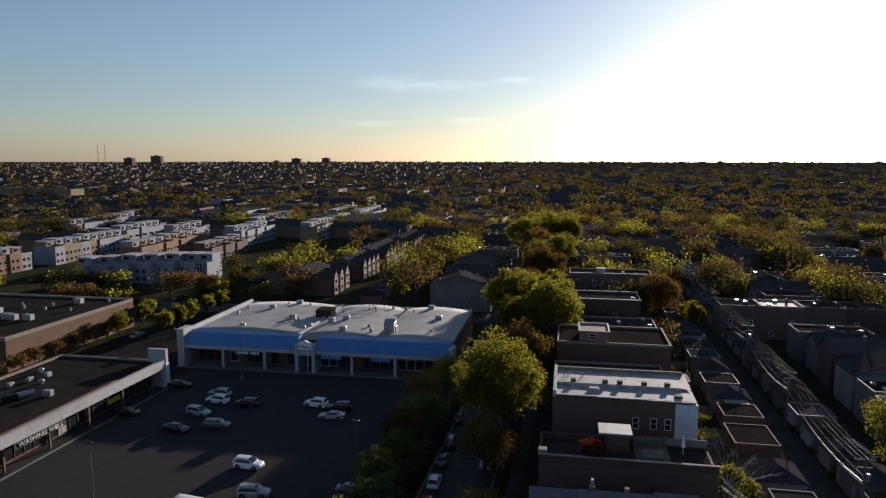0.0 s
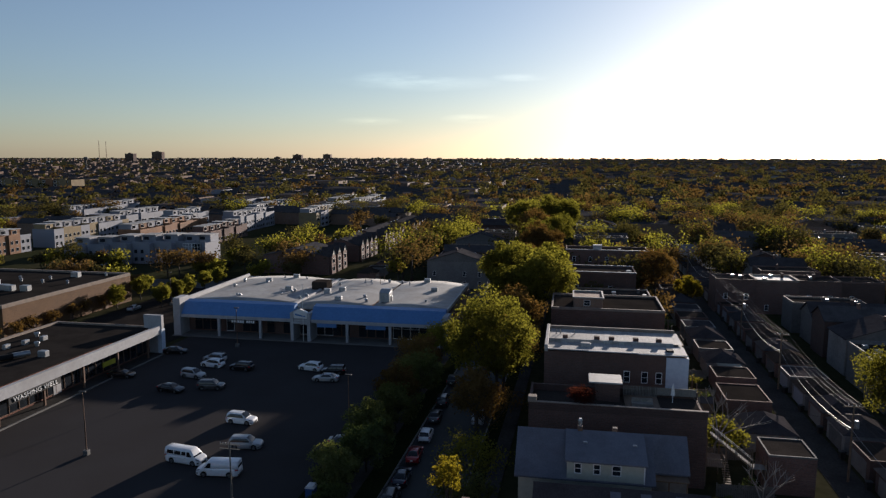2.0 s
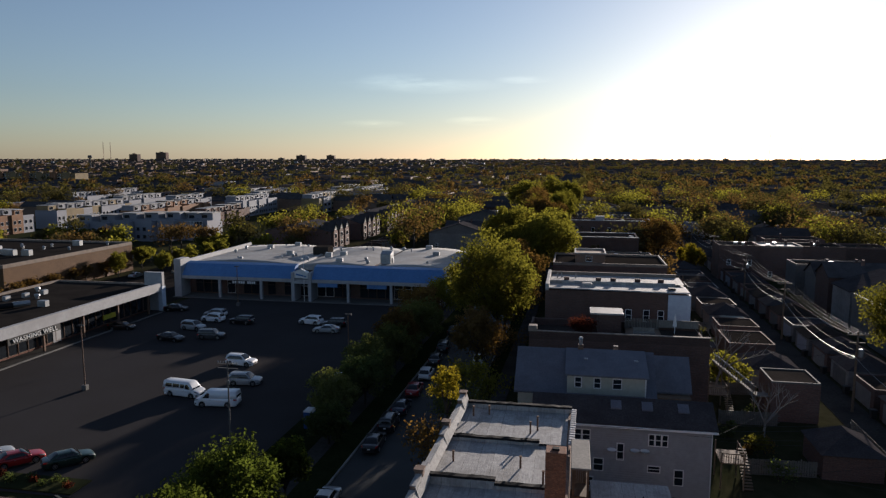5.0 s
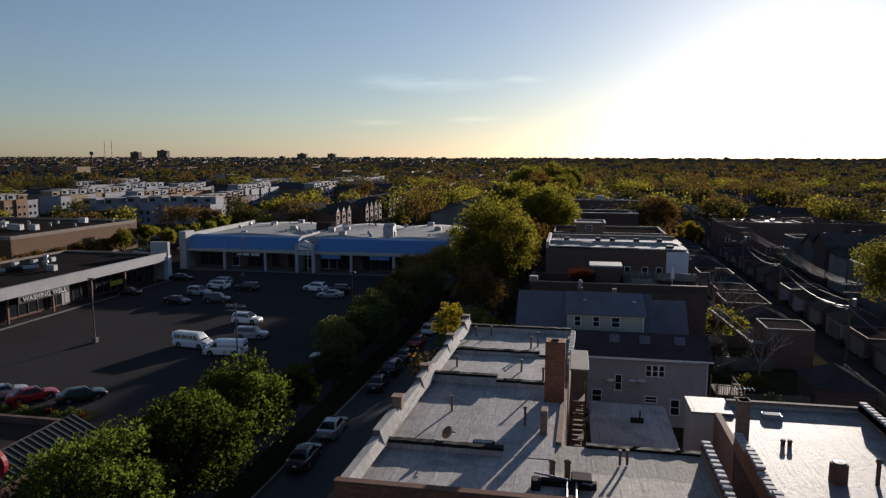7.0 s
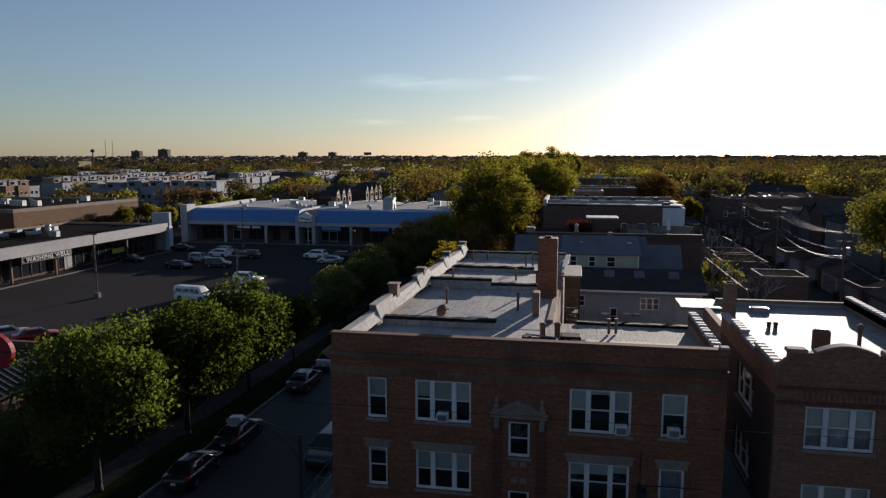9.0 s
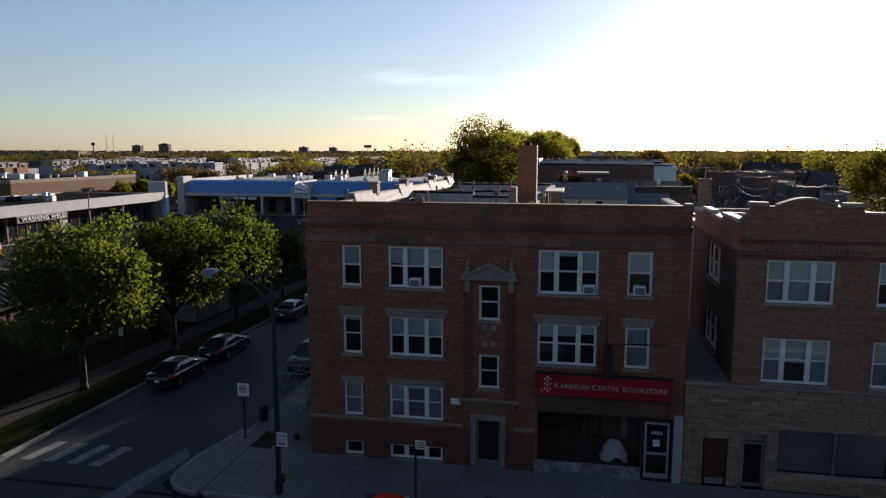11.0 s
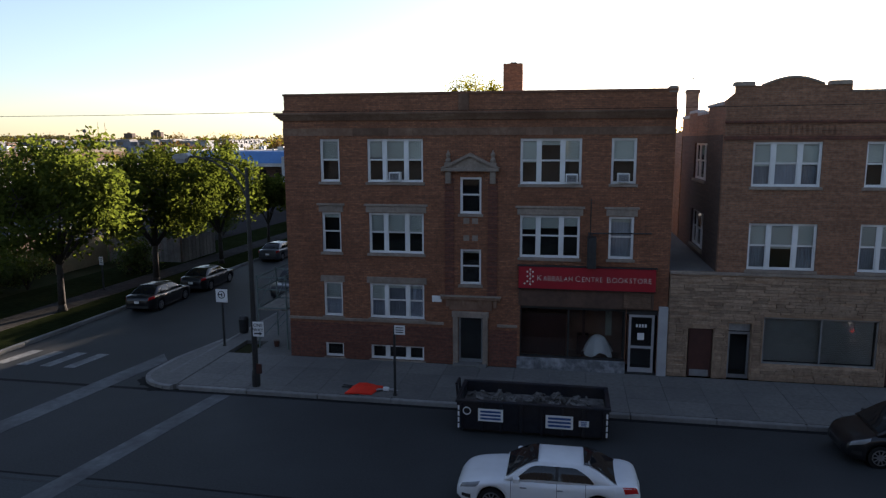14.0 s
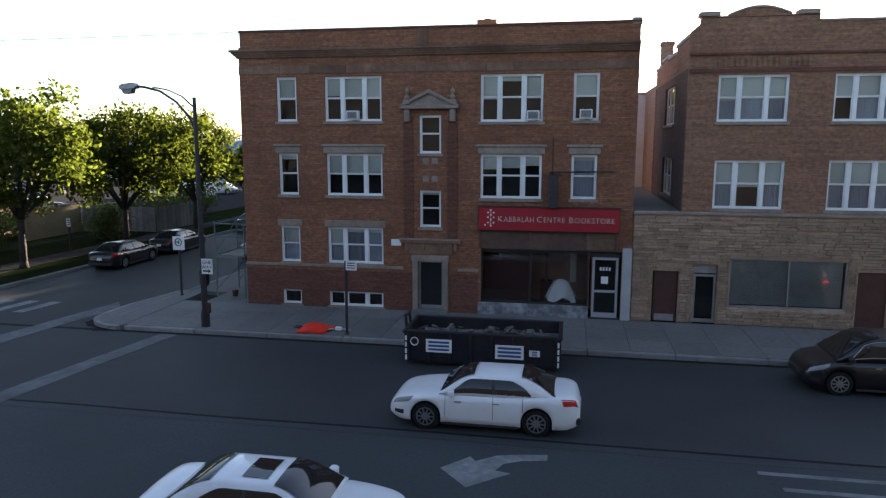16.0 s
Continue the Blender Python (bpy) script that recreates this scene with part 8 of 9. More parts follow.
def car(kind, paint_c, label, name="car", rack=False, sunroof=False, glazed=False):
    L, W, H, belt, gr, gf, rr, rf, wr, xr, xf, top_line = CAR_KIND[kind]
    hl, hw = L / 2, W / 2
    key = "car_paint_%d_%d_%d" % tuple(int(v * 999) for v in paint_c)
    if key not in M:
        M[key] = paint("car_paint", paint_c, 0.36, 0.2 if max(paint_c) < 0.6 else 0.0, 0.6, 0.1)
    o = thing(name, (0, 0, 0), label, "car" if kind != "van" else "van", "cars")
    arch_r = wr * 1.14

    def half(x):
        """Half of the body's outline at x, from the middle of its floor up to the middle of its bonnet or deck."""
        e = max(0.0, (abs(x) - (hl - 0.62)) / 0.62)
        w = hw * (1 - 0.30 * e ** 2.6)
        zt = along(top_line, x)
        zb = 0.21 + 0.11 * max(0.0, (abs(x) - (hl - 0.5)) / 0.5) ** 2
        for a in (xr, xf):
            if abs(x - a) < arch_r:
                zb = max(zb, wr + math.sqrt(arch_r ** 2 - (x - a) ** 2))
        zs = zt - 0.05
        zb = min(zb, zs - 0.08)
        h = zs - zb
        return [Vector((x, a * w, z)) for a, z in ((0, zb), (0.93, zb), (0.965, zb + 0.012), (0.985, zb + 0.22 * h), (1.0, zb + 0.52 * h), (0.985, zb + 0.80 * h), (0.955, zs - 0.015), (0.88, zs + 0.015), (0.62, zt - 0.008), (0.3, zt), (0, zt + 0.004))]

    xs = sorted({-hl + L * k / 56 for k in range(57)} | {a + arch_r * c for a in (xr, xf) for c in (-1.0, -0.995, -0.97, -0.9, -0.7, 0.7, 0.9, 0.97, 0.995, 1.0)})
    st = []
    for x in xs:
        q = half(x)
        st.append([tuple(v) for v in q] + [(v.x, -v.y, v.z) for v in reversed(q[1:-1])])
    body = part("body", lofted(st), M[key], o, smooth=True)

    def skin(name, x0, x1, q0, q1, sgn, material, push=0.006, nx=7, nq=4, lean=0.0):
        """A thin piece laid on the body's side between two places along its outline."""
        rows = []
        for k in range(nx + 1):
            row = []
            for i in range(nq + 1):
                u = q0 + (q1 - q0) * i / nq
                x = x0 + (x1 - x0) * k / nx + lean * (i / nq)
                h = half(x)
                v = h[int(u)].lerp(h[min(len(h) - 1, int(u) + 1)], u - int(u))
                out = Vector((0.35 if x > 0 else -0.35, 1.0, 0.25)).normalized() * push
                row.append((v.x + out.x, sgn * (v.y + out.y), v.z + out.z))
            rows.append(row)
        sk_, n = Solid(), nq + 1
        sk_.v = [p for r in rows for p in r]
        sk_.f = [(k * n + i, (k + 1) * n + i, (k + 1) * n + i + 1, k * n + i + 1) for k in range(nx) for i in range(nq)]
        return part(name, sk_, material, o, smooth=True)

    iw, tw = hw * 0.90, hw * (0.66 if kind == "sedan" else 0.72)
    zt = H - 0.03
    mid = (rr + rf) / 2

    def roofline(x):
        """Height of the cabin over the belt, 0 to 1, along the car."""
        if x > rf:
            return math.sin(math.pi / 2 * max(0.0, (gf - x) / (gf - rf))) ** 1.15
        if x < rr:
            return math.sin(math.pi / 2 * max(0.0, (x - gr) / max(0.02, rr - gr))) ** 1.15
        return 1.0

    def cab(x, up=0.0, low=None, k=1.0):
        f = roofline(x)
        z1 = belt - 0.03 + (zt - belt + 0.03) * f + up
        w1 = (iw - (iw - tw) * f) * k
        z0, w0 = (belt - 0.05, iw) if low is None else (z1 - low, (w1 + (iw - tw) * 0.10) * 1.0)
        return [(x, -w0, z0), (x, -(w0 + w1) / 2 - 0.015 * f, (z0 + z1) / 2), (x, -w1, z1 - 0.035 * f), (x, -w1 * 0.8, z1), (x, 0, z1 + 0.025 * f), (x, w1 * 0.8, z1), (x, w1, z1 - 0.035 * f), (x, (w0 + w1) / 2 + 0.015 * f, (z0 + z1) / 2), (x, w0, z0), (x, 0, z0)]

    xs = [gr + (rr - gr) * k / 7 for k in range(7)] + [rr + (rf - rr) * k / 5 for k in range(6)] + [rf + (gf - rf) * k / 8 for k in range(1, 9)]
    part("cabin", lofted([cab(x) for x in xs]), M[key], o, smooth=True)

    def over(x, y):
        """Height of the cabin's upper skin at a share y of its half width."""
        f = roofline(x)
        w1, z1 = iw - (iw - tw) * f, belt - 0.03 + (zt - belt + 0.03) * f
        return x, y * w1, z1 + (0.025 * f * (1 - abs(y) / 0.8) if abs(y) < 0.8 else -0.035 * f * (abs(y) - 0.8) / 0.2)

    def beside(x, u, sgn):
        """A point of the cabin's side, from the belt (0) to the roof's edge (1)."""
        q = cab(x)
        p0, p1, p2 = (Vector(q[i]) for i in (8, 7, 6))
        p = p0.lerp(p1, u * 2) if u < 0.5 else p1.lerp(p2, u * 2 - 1)
        return p.x, sgn * p.y, p.z

    def patch(name, rows, material, push):
        """A thin skin laid on the cabin, pushed out by a few millimetres."""
        s, n = Solid(), len(rows[0])
        s.v = [(x + push[0], y + push[1], z + push[2]) for r in rows for x, y, z in r]
        s.f = [(k * n + i, (k + 1) * n + i, (k + 1) * n + i + 1, k * n + i + 1) for k in range(len(rows) - 1) for i in range(n - 1)]
        part(name, s, material, o, smooth=True)

    if kind != "van":
        ys = (-0.93, -0.8, -0.4, 0, 0.4, 0.8, 0.93)
        patch("windscreen", [[over(rf + 0.03 + (gf - rf - 0.09) * k / 16, y) for y in ys] for k in range(17)], "carglass", (0.018, 0, 0.022))
        patch("rear_window", [[over(gr + 0.05 + (rr - gr - 0.09) * k / 14, y) for y in ys] for k in range(15)], "carglass", (-0.018, 0, 0.022))
        xa = gr + 0.42 * (rr - gr) + (0.25 if kind == "sedan" else 0.12)
        xb = gf - 0.30 * (gf - rf)
        for sgn in (-1, 1):
            for x0, x1 in ((xa, mid + 0.05), (mid + 0.13, xb)):
                rows = []
                for k in range(9):
                    x = x0 + (x1 - x0) * k / 8
                    top = 0.88 * min(1.0, 0.25 + 0.75 * (max(0.0, x - xa) / 0.5) ** 0.7, 0.2 + 0.8 * (max(0.0, xb - x) / 0.45) ** 0.7)
                    low = 0.14
                    rows.append([beside(x, low + (max(top, low + 0.02) - low) * i / 4, sgn) for i in range(5)])
                patch("side_window", rows, "carglass", (0, sgn * 0.016, 0.004))
            patch("pillar", [[beside(x, 0.14 + 0.74 * i / 4, sgn) for i in range(5)] for x in (mid + 0.05, mid + 0.13)], "black", (0, sgn * 0.014, 0.004))
            for x in (xf - arch_r - 0.12, mid + 0.09, xr + arch_r - 0.05) if max(paint_c) > 0.3 else ():
                skin("door_seam", x - 0.006, x + 0.006, 3.0, 7.0, sgn, "black", 0.002, 1, 8)
        if kind == "minivan":
            for sgn in (-1, 1):
                rim_ = Solid()
                for k in range(12):
                    p, q = (beside(xa + (xb - xa) * (k + e) / 12, 0.22, sgn) for e in (0, 1))
                    rim_.tube((p[0], p[1] + sgn * 0.012, p[2]), (q[0], q[1] + sgn * 0.012, q[2]), 0.014, n=5)
                for k in range(20):
                    p, q = (beside(x, 0.90 * min(1.0, 0.24 + (xb - x) / 0.42, 0.4 + (x - xa) / 0.3), sgn) for x in (xa + (xb - xa) * (k + e) / 20 for e in (0, 1)))
                    rim_.tube((p[0], p[1] + sgn * 0.012, p[2]), (q[0], q[1] + sgn * 0.012, q[2]), 0.012, n=5)
                part("window_trim", rim_, "rim", o)
    if kind == "van" and glazed:
        for sgn in (-1, 1):
            for x0, x1 in ((-2.35, -1.35), (-1.2, -0.2), (-0.05, 0.6)):
                patch("side_window", [[beside(x0 + (x1 - x0) * k / 3, 0.2 + 0.5 * i / 3, sgn) for i in range(4)] for k in range(4)], "carglass", (0, sgn * 0.01, 0.002))
    if sunroof:
        patch("sunroof", [[over(rr + (rf - rr) * (0.42 + 0.44 * k / 4), y) for y in (-0.62, -0.3, 0, 0.3, 0.62)] for k in range(5)], "carglass", (0, 0, 0.016))
    if kind == "van":
        wf = Solid()
        for sgn in (-1, 1):
            wf.add([(gf - 0.35, sgn * (iw + 0.0), belt + 0.02), (gf - 1.2, sgn * (iw + 0.0), belt + 0.02), (gf - 1.2, sgn * (tw + 0.08), zt - 0.25), (gf - 0.85, sgn * (tw + 0.07), zt - 0.25)], [(0, 1, 2, 3)])
        wf.add([(gf - 0.02, -iw * 0.9, belt + 0.03), (gf - 0.02, iw * 0.9, belt + 0.03), (rf + 0.06, tw * 0.92, zt - 0.12), (rf + 0.06, -tw * 0.92, zt - 0.12)], [(0, 1, 2, 3)])
        wf.add([(gr - 0.01, -iw * 0.8, belt + 0.1), (gr - 0.01, iw * 0.8, belt + 0.1), (rr - 0.01, tw * 0.85, zt - 0.2), (rr - 0.01, -tw * 0.85, zt - 0.2)], [(0, 1, 2, 3)])
        for v in range(len(wf.v)):
            x, y, z = wf.v[v]
            wf.v[v] = (x + (0.03 if x > gf - 0.3 and z < 9 and abs(y) < iw * 0.95 else 0), y * 1.015, z)
        part("window", wf, "carglass", o)
    tyre = Solid().tube((0, -0.11, 0), (0, 0.11, 0), wr, n=20).data("wheel", "tyre")
    rim = Solid()
    rim.tube((0, -0.118, 0), (0, 0.118, 0), wr * 0.30, n=10)
    for k in range(10):
        a = 2 * math.pi * k / 10
        rim.tube((wr * 0.2 * math.cos(a), 0.116, wr * 0.2 * math.sin(a)), (wr * 0.64 * math.cos(a), 0.114, wr * 0.64 * math.sin(a)), 0.024, n=4)
        rim.tube((wr * 0.2 * math.cos(a), -0.116, wr * 0.2 * math.sin(a)), (wr * 0.64 * math.cos(a), -0.114, wr * 0.64 * math.sin(a)), 0.024, n=4)
    for k in range(20):
        a, c = 2 * math.pi * k / 20, 2 * math.pi * (k + 1) / 20
        for yy in (0.114, -0.114):
            rim.tube((wr * 0.66 * math.cos(a), yy, wr * 0.66 * math.sin(a)), (wr * 0.66 * math.cos(c), yy, wr * 0.66 * math.sin(c)), 0.02, n=4)
    rim = rim.data("rim", "rim")
    archm = Solid().tube((0, -0.2, 0), (0, 0.19, 0), arch_r - 0.004, n=28, caps=False).data("wheel_arch", "black")
    for x in (xr, xf):
        for sgn in (-1, 1):
            w = part("wheel", tyre, None, o, at=(x, sgn * (hw - 0.135), wr))
            part("rim", rim, None, w)
            part("wheel_arch", archm, None, o, at=(x, sgn * (hw - 0.235), wr))
    for sgn in (-1, 1):
        skin("headlight", hl - 0.62, hl - 0.10, 5.2, 6.8, sgn, "headlamp", lean=-0.06)
        skin("tail_light", -hl + 0.05, -hl + 0.42, 5.0, 6.6, sgn, "tail", lean=0.08)
        skin("fog_lamp", hl - 0.42, hl - 0.16, 3.2, 3.9, sgn, "black")
        part("mirror", Solid().cbox(gf - 0.42, gf - 0.25, sgn * (hw + 0.03) - 0.09, sgn * (hw + 0.03) + 0.09, belt - 0.02, belt + 0.12, 0.03), M[key], o)
        part("sill", Solid().cbox(xr + wr + 0.1, xf - wr - 0.1, sgn * hw * 0.95 - 0.03, sgn * hw * 0.95 + 0.03, 0.17, 0.235, 0.01), "black", o)
        for x in ((-0.35, 0.62) if kind != "van" else (0.6,)):
            part("door_handle", Solid().cbox(x - 0.09, x + 0.09, sgn * (hw * 0.985) - 0.015, sgn * (hw * 0.985) + 0.018, belt - 0.21, belt - 0.18, 0.008), "steel", o)
    part("grille", Solid().cbox(hl - 0.05, hl + 0.012, -hw * 0.5, hw * 0.5, 0.38, top_line[-1][1] - 0.08, 0.02), "black", o)
    part("bumper", Solid().cbox(-hl - 0.01, -hl + 0.12, -hw * 0.8, hw * 0.8, 0.34, 0.5, 0.03), "black", o)
    part("number_plate", Solid().box(-hl - 0.022, -hl - 0.008, -0.15, 0.15, 0.62, 0.77), "white", o)
    if rack:
        rk = Solid()
        for sgn in (-1, 1):
            rk.tube((rr + 0.2, sgn * tw * 0.85, H + 0.03), (rf - 0.2, sgn * tw * 0.85, H + 0.03), 0.02, n=6)
        part("roof_rack", rk, "steel", o)
    return o


PEARL, CHALK = (0.70, 0.72, 0.74), (0.66, 0.67, 0.68)
BLACK, GREY, SILVER, WHITE, RED, GREEN, NAVY = (0.008, 0.008, 0.010), (0.05, 0.052, 0.056), (0.32, 0.33, 0.34), (0.72, 0.73, 0.74), (0.30, 0.012, 0.014), (0.012, 0.034, 0.025), (0.012, 0.016, 0.035)
PARKED = [  # kind, colour, x, y, heading in degrees (0: nose to +x), label
    ("sedan", PEARL, 9.05, -17.6, 0, "white saloon with a dark glass sunroof on the main road", False),
    ("sedan", WHITE, 12.19, -11.1, 180, "glossy white saloon car on the main road", False),
    ("minivan", BLACK, 23.85, -6.45, 180, "black people carrier parked at the kerb", False),
    ("sedan", BLACK, skewed(-12.6, 9), 8.9, 92, "black saloon parked on the side street", False),
    ("sedan", BLACK, skewed(-12.6, 15), 14.6, 92, "dark saloon parked on the side street", False),
    ("sedan", GREY, skewed(-12.8, 26), 26.5, 92, "dark grey saloon parked on the side street", False),
    ("sedan", SILVER, skewed(-12.8, 32.5), 33.0, 92, "silver saloon parked on the side street", False),
    ("suv", BLACK, skewed(-5.4, 13.5), 13.2, 268, "dark van parked beside the corner building", False),
    ("sedan", BLACK, skewed(-12.5, 48), 46.5, 92, "black car parked on the side street", False),
    ("suv", BLACK, skewed(-12.5, 53), 52.3, 92, "black car parked on the side street", False),
    ("sedan", NAVY, skewed(-12.5, 58.5), 57.8, 92, "dark car parked on the side street", False),
    ("sedan", RED, skewed(-12.5, 64.5), 64.6, 92, "dark red saloon parked on the side street", False),
    ("hatch", WHITE, skewed(-12.5, 71), 71.5, 92, "white hatchback parked on the side street", False),
    ("sedan", GREY, skewed(-12.8, 79), 79.0, 92, "grey car parked on the side street", False),
    ("suv", BLACK, skewed(-13.0, 86), 86.0, 92, "dark car parked on the side street", False),
    ("sedan", BLACK, skewed(-13.5, 97), 97.0, 92, "dark car parked on the side street", False),
    ("sedan", SILVER, skewed(-6.0, 79), 79.5, 270, "silver car parked under the street trees", False),
    ("sedan", BLACK, skewed(-6.0, 91), 91.5, 270, "dark car parked under the street trees", False),
    ("sedan", BLACK, -70.8, 105.0, 10, "black car in the parking lot", False),
    ("suv", SILVER, -59.9, 101.2, 175, "silver four-by-four in the parking lot", True),
    ("suv", WHITE, -58.5, 97.7, 172, "white estate car in the parking lot", True),
    ("suv", BLACK, -52.1, 97.0, 175, "black four-by-four in the parking lot", False),
    ("suv", SILVER, -58.8, 91.0, 350, "silver hatchback in the parking lot", False),
    ("sedan", BLACK, -58.6, 83.2, 352, "black saloon in the parking lot", False),
    ("suv", GREY, -52.3, 85.7, 8, "dark grey four-by-four in the parking lot", True),
    ("suv", WHITE, -39.0, 99.2, 172, "white four-by-four in the parking lot", True),
    ("sedan", SILVER, -33.9, 93.6, 186, "silver saloon in the parking lot", False),
    ("suv", BLACK, -34.0, 98.0, 186, "dark car in the parking lot", False),
    ("suv", WHITE, -39.8, 72.0, 356, "white four-by-four with roof rails in the parking lot", True),
    ("suv", SILVER, -35.0, 63.6, 6, "pale silver four-by-four in the parking lot", True),
    ("sedan", BLACK, -72.0, 88.8, 8, "dark car beside the shop row", False),
    ("sedan", GREY, -21.5, 66.8, 5, "dark grey car at the edge of the parking lot", False),
    ("van", CHALK, -40.8, 57.8, 352, "white passenger van with side windows in the parking lot", False),
    ("van", WHITE, -34.6, 55.2, 186, "white panel van in the parking lot", False),
    ("sedan", GREEN, -41.3, 36.4, 48, "dark green saloon in a parking bay", False),
    ("sedan", RED, -46.4, 35.4, 50, "bright red saloon in a parking bay", False),
    ("sedan", SILVER, -50.2, 35.6, 50, "pale silver saloon in a parking bay", False),
    ("sedan", SILVER, -104, 140, 95, "silver car on the drive behind the shops", False)]
made = {}
for kind, col, x, y, head, label, rack in PARKED:
    k = (kind, col, rack)
    m = pose(x, y, 0.0, 0, 0, head)
    if k not in made:
        made[k] = car(kind, col, label, rack=rack, sunroof=col == PEARL, glazed=col == CHALK)
        made[k].matrix_basis = m
    else:
        tagged(copy_thing(made[k], m), label)

# ---- street furniture ----
lamp = thing("street_lamp", (0.18, -4.15, 0.14), "tall dark street lamp with a curved arm", "street lamp")
part("pole", Solid().tube((0, 0, 0), (0, 0, 8.9), 0.125, 0.07, 12).lathe([(0.17, 0), (0.17, 0.5), (0.13, 0.7)], 12), "black", lamp)
armp = [(0.0, 0, 7.6), (-0.25, 0, 8.2), (-0.75, 0, 8.75), (-1.4, 0, 9.15), (-2.0, 0, 9.3), (-2.45, 0, 9.35)]
arm = Solid()
for a, b in zip(armp, armp[1:]):
    arm.tube(a, b, 0.045, n=8)
armq = [(0.0, 0, 8.5), (-0.5, 0, 8.95), (-1.1, 0, 9.2), (-1.7, 0, 9.3)]
for a, b in zip(armq, armq[1:]):
    arm.tube(a, b, 0.03, n=6)
part("arm", arm, "black", lamp)
head = part("lamp_head", Solid().prism([(-3.0, 9.22), (-2.4, 9.26), (-2.3, 9.34), (-2.45, 9.47), (-2.9, 9.43), (-3.02, 9.34)], "y", -0.17, 0.17), "steel", lamp)
part("lens", Solid().prism([(-2.95, 9.22), (-2.48, 9.25), (-2.56, 9.08), (-2.86, 9.06)], "y", -0.14, 0.14), "headlamp", head)


def sign_post(x, y, h, label, plates):
    o = thing("sign_post", (x, y, 0.14), label, "street sign")
    part("post", Solid().box(-0.045, 0.045, -0.03, 0.03, 0, h).lathe([(0.09, 0), (0.09, 0.05)], 8), "steel" if h < 2.2 else "black", o)
    for k, (z0, z1, w, m, off) in enumerate(plates):
        p = part("plate", Solid().cbox(off - w / 2, off + w / 2, -0.055, -0.03, z0, z1, 0.004), "white", o)
        if m == "ring":
            s = Solid()
            for i in range(16):
                a, b = 2 * math.pi * i / 16, 2 * math.pi * (i + 1) / 16
                c, zc, r = off, (z0 + z1) / 2 + 0.05, 0.17
                s.tube((c + r * math.cos(a), -0.06, zc + r * math.sin(a)), (c + r * math.cos(b), -0.06, zc + r * math.sin(b)), 0.025, n=4)
            s.box(off - 0.16, off + 0.02, -0.066, -0.055, (z0 + z1) / 2 + 0.03, (z0 + z1) / 2 + 0.08).box(off + 0.0, off + 0.05, -0.066, -0.055, (z0 + z1) / 2 - 0.04, (z0 + z1) / 2 + 0.14)
            part("symbol", s, "black", p)
        elif m == "bars":
            s = Solid()
            for i in range(3):
                s.box(off - w * 0.36, off + w * 0.36, -0.062, -0.055, z0 + (z1 - z0) * (0.2 + 0.25 * i), z0 + (z1 - z0) * (0.3 + 0.25 * i))
            part("symbol", s, "black", p)
    return o


sign_post(6.05, -4.22, 2.84, "dark post with a small white parking sign", [(2.5, 2.86, 0.42, "bars", 0.22)])
sign_post(-3.85, 0.9, 2.9, "dark post with a white no-turn sign", [(2.2, 2.84, 0.6, "ring", 0.0)])
sign_post(-18.3, 11.7, 2.3, "thin post with a small white sign", [(1.7, 2.25, 0.3, "bars", 0.0)])
ow = thing("traffic_sign", (0.42, -4.3, 2.30), "white one-way plate on the lamp post", "street sign")
part("plate", Solid().cbox(-0.2, 0.26, -0.03, 0, 0, 0.60, 0.005), "white", ow)
part("lettering", text_mesh("ONE\nWAY", 0.19, "black", 0.003, "CENTER"), None, ow, at=(0.03, -0.036, 0.40))
part("arrow", Solid().prism([(-0.14, 0.09), (0.08, 0.09), (0.08, 0.04), (0.2, 0.12), (0.08, 0.2), (0.08, 0.15), (-0.14, 0.15)], "y", -0.036, -0.03), "black", ow)
part("red_tag", Solid().box(-0.12, 0.1, -0.05, 0.02, -1.55, -1.15), "door_red", ow)
bin_ = thing("litter_bin", (-4.0, 3.3, 0.13), "small dark litter bin on the pavement", "bin")
part("body", Solid().lathe([(0.2, 0), (0.24, 0.1), (0.26, 0.7), (0.28, 0.75)], 12), "black", bin_)
part("lid", Solid().lathe([(0.27, 0.75), (0.2, 0.9), (0.05, 0.95)], 12), "black", bin_)

# roll-off rubbish skip at the kerb
skip = thing("rubbish_skip", (8.95, -6.95, 0), "low dark blue steel rubbish skip with white company plates", "skip")
KX, KY, KZ = 5.15, 2.05, 1.12
part("shell", Solid().box(0, KX, 0, 0.08, 0.18, KZ).box(0, KX, KY - 0.08, KY, 0.18, KZ).box(0, 0.08, 0.08, KY - 0.08, 0.18, KZ).box(KX - 0.08, KX, 0.08, KY - 0.08, 0.18, KZ).box(0.08, KX - 0.08, 0.08, KY - 0.08, 0.18, 0.26), "navy_steel", skip)
part("rim", Solid().cbox(-0.05, KX + 0.05, -0.06, 0.1, KZ, KZ + 0.1, 0.02).cbox(-0.05, KX + 0.05, KY - 0.1, KY + 0.06, KZ, KZ + 0.1, 0.02).cbox(-0.05, 0.1, 0.1, KY - 0.1, KZ, KZ + 0.1, 0.02).cbox(KX - 0.1, KX + 0.05, 0.1, KY - 0.1, KZ, KZ + 0.1, 0.02), "navy_steel", skip)
ribs = Solid().cbox(-0.01, 0.09, -0.07, 0.0, 0.15, KZ, 0.01).data("rib", "navy_steel")
for k in range(8):
    part("rib", ribs, None, skip, at=(0.1 + 0.695 * k, 0, 0))
part("runner", Solid().box(0.2, KX - 0.2, 0.3, 0.45, 0.0, 0.18).box(0.2, KX - 0.2, KY - 0.45, KY - 0.3, 0.0, 0.18), "black", skip)
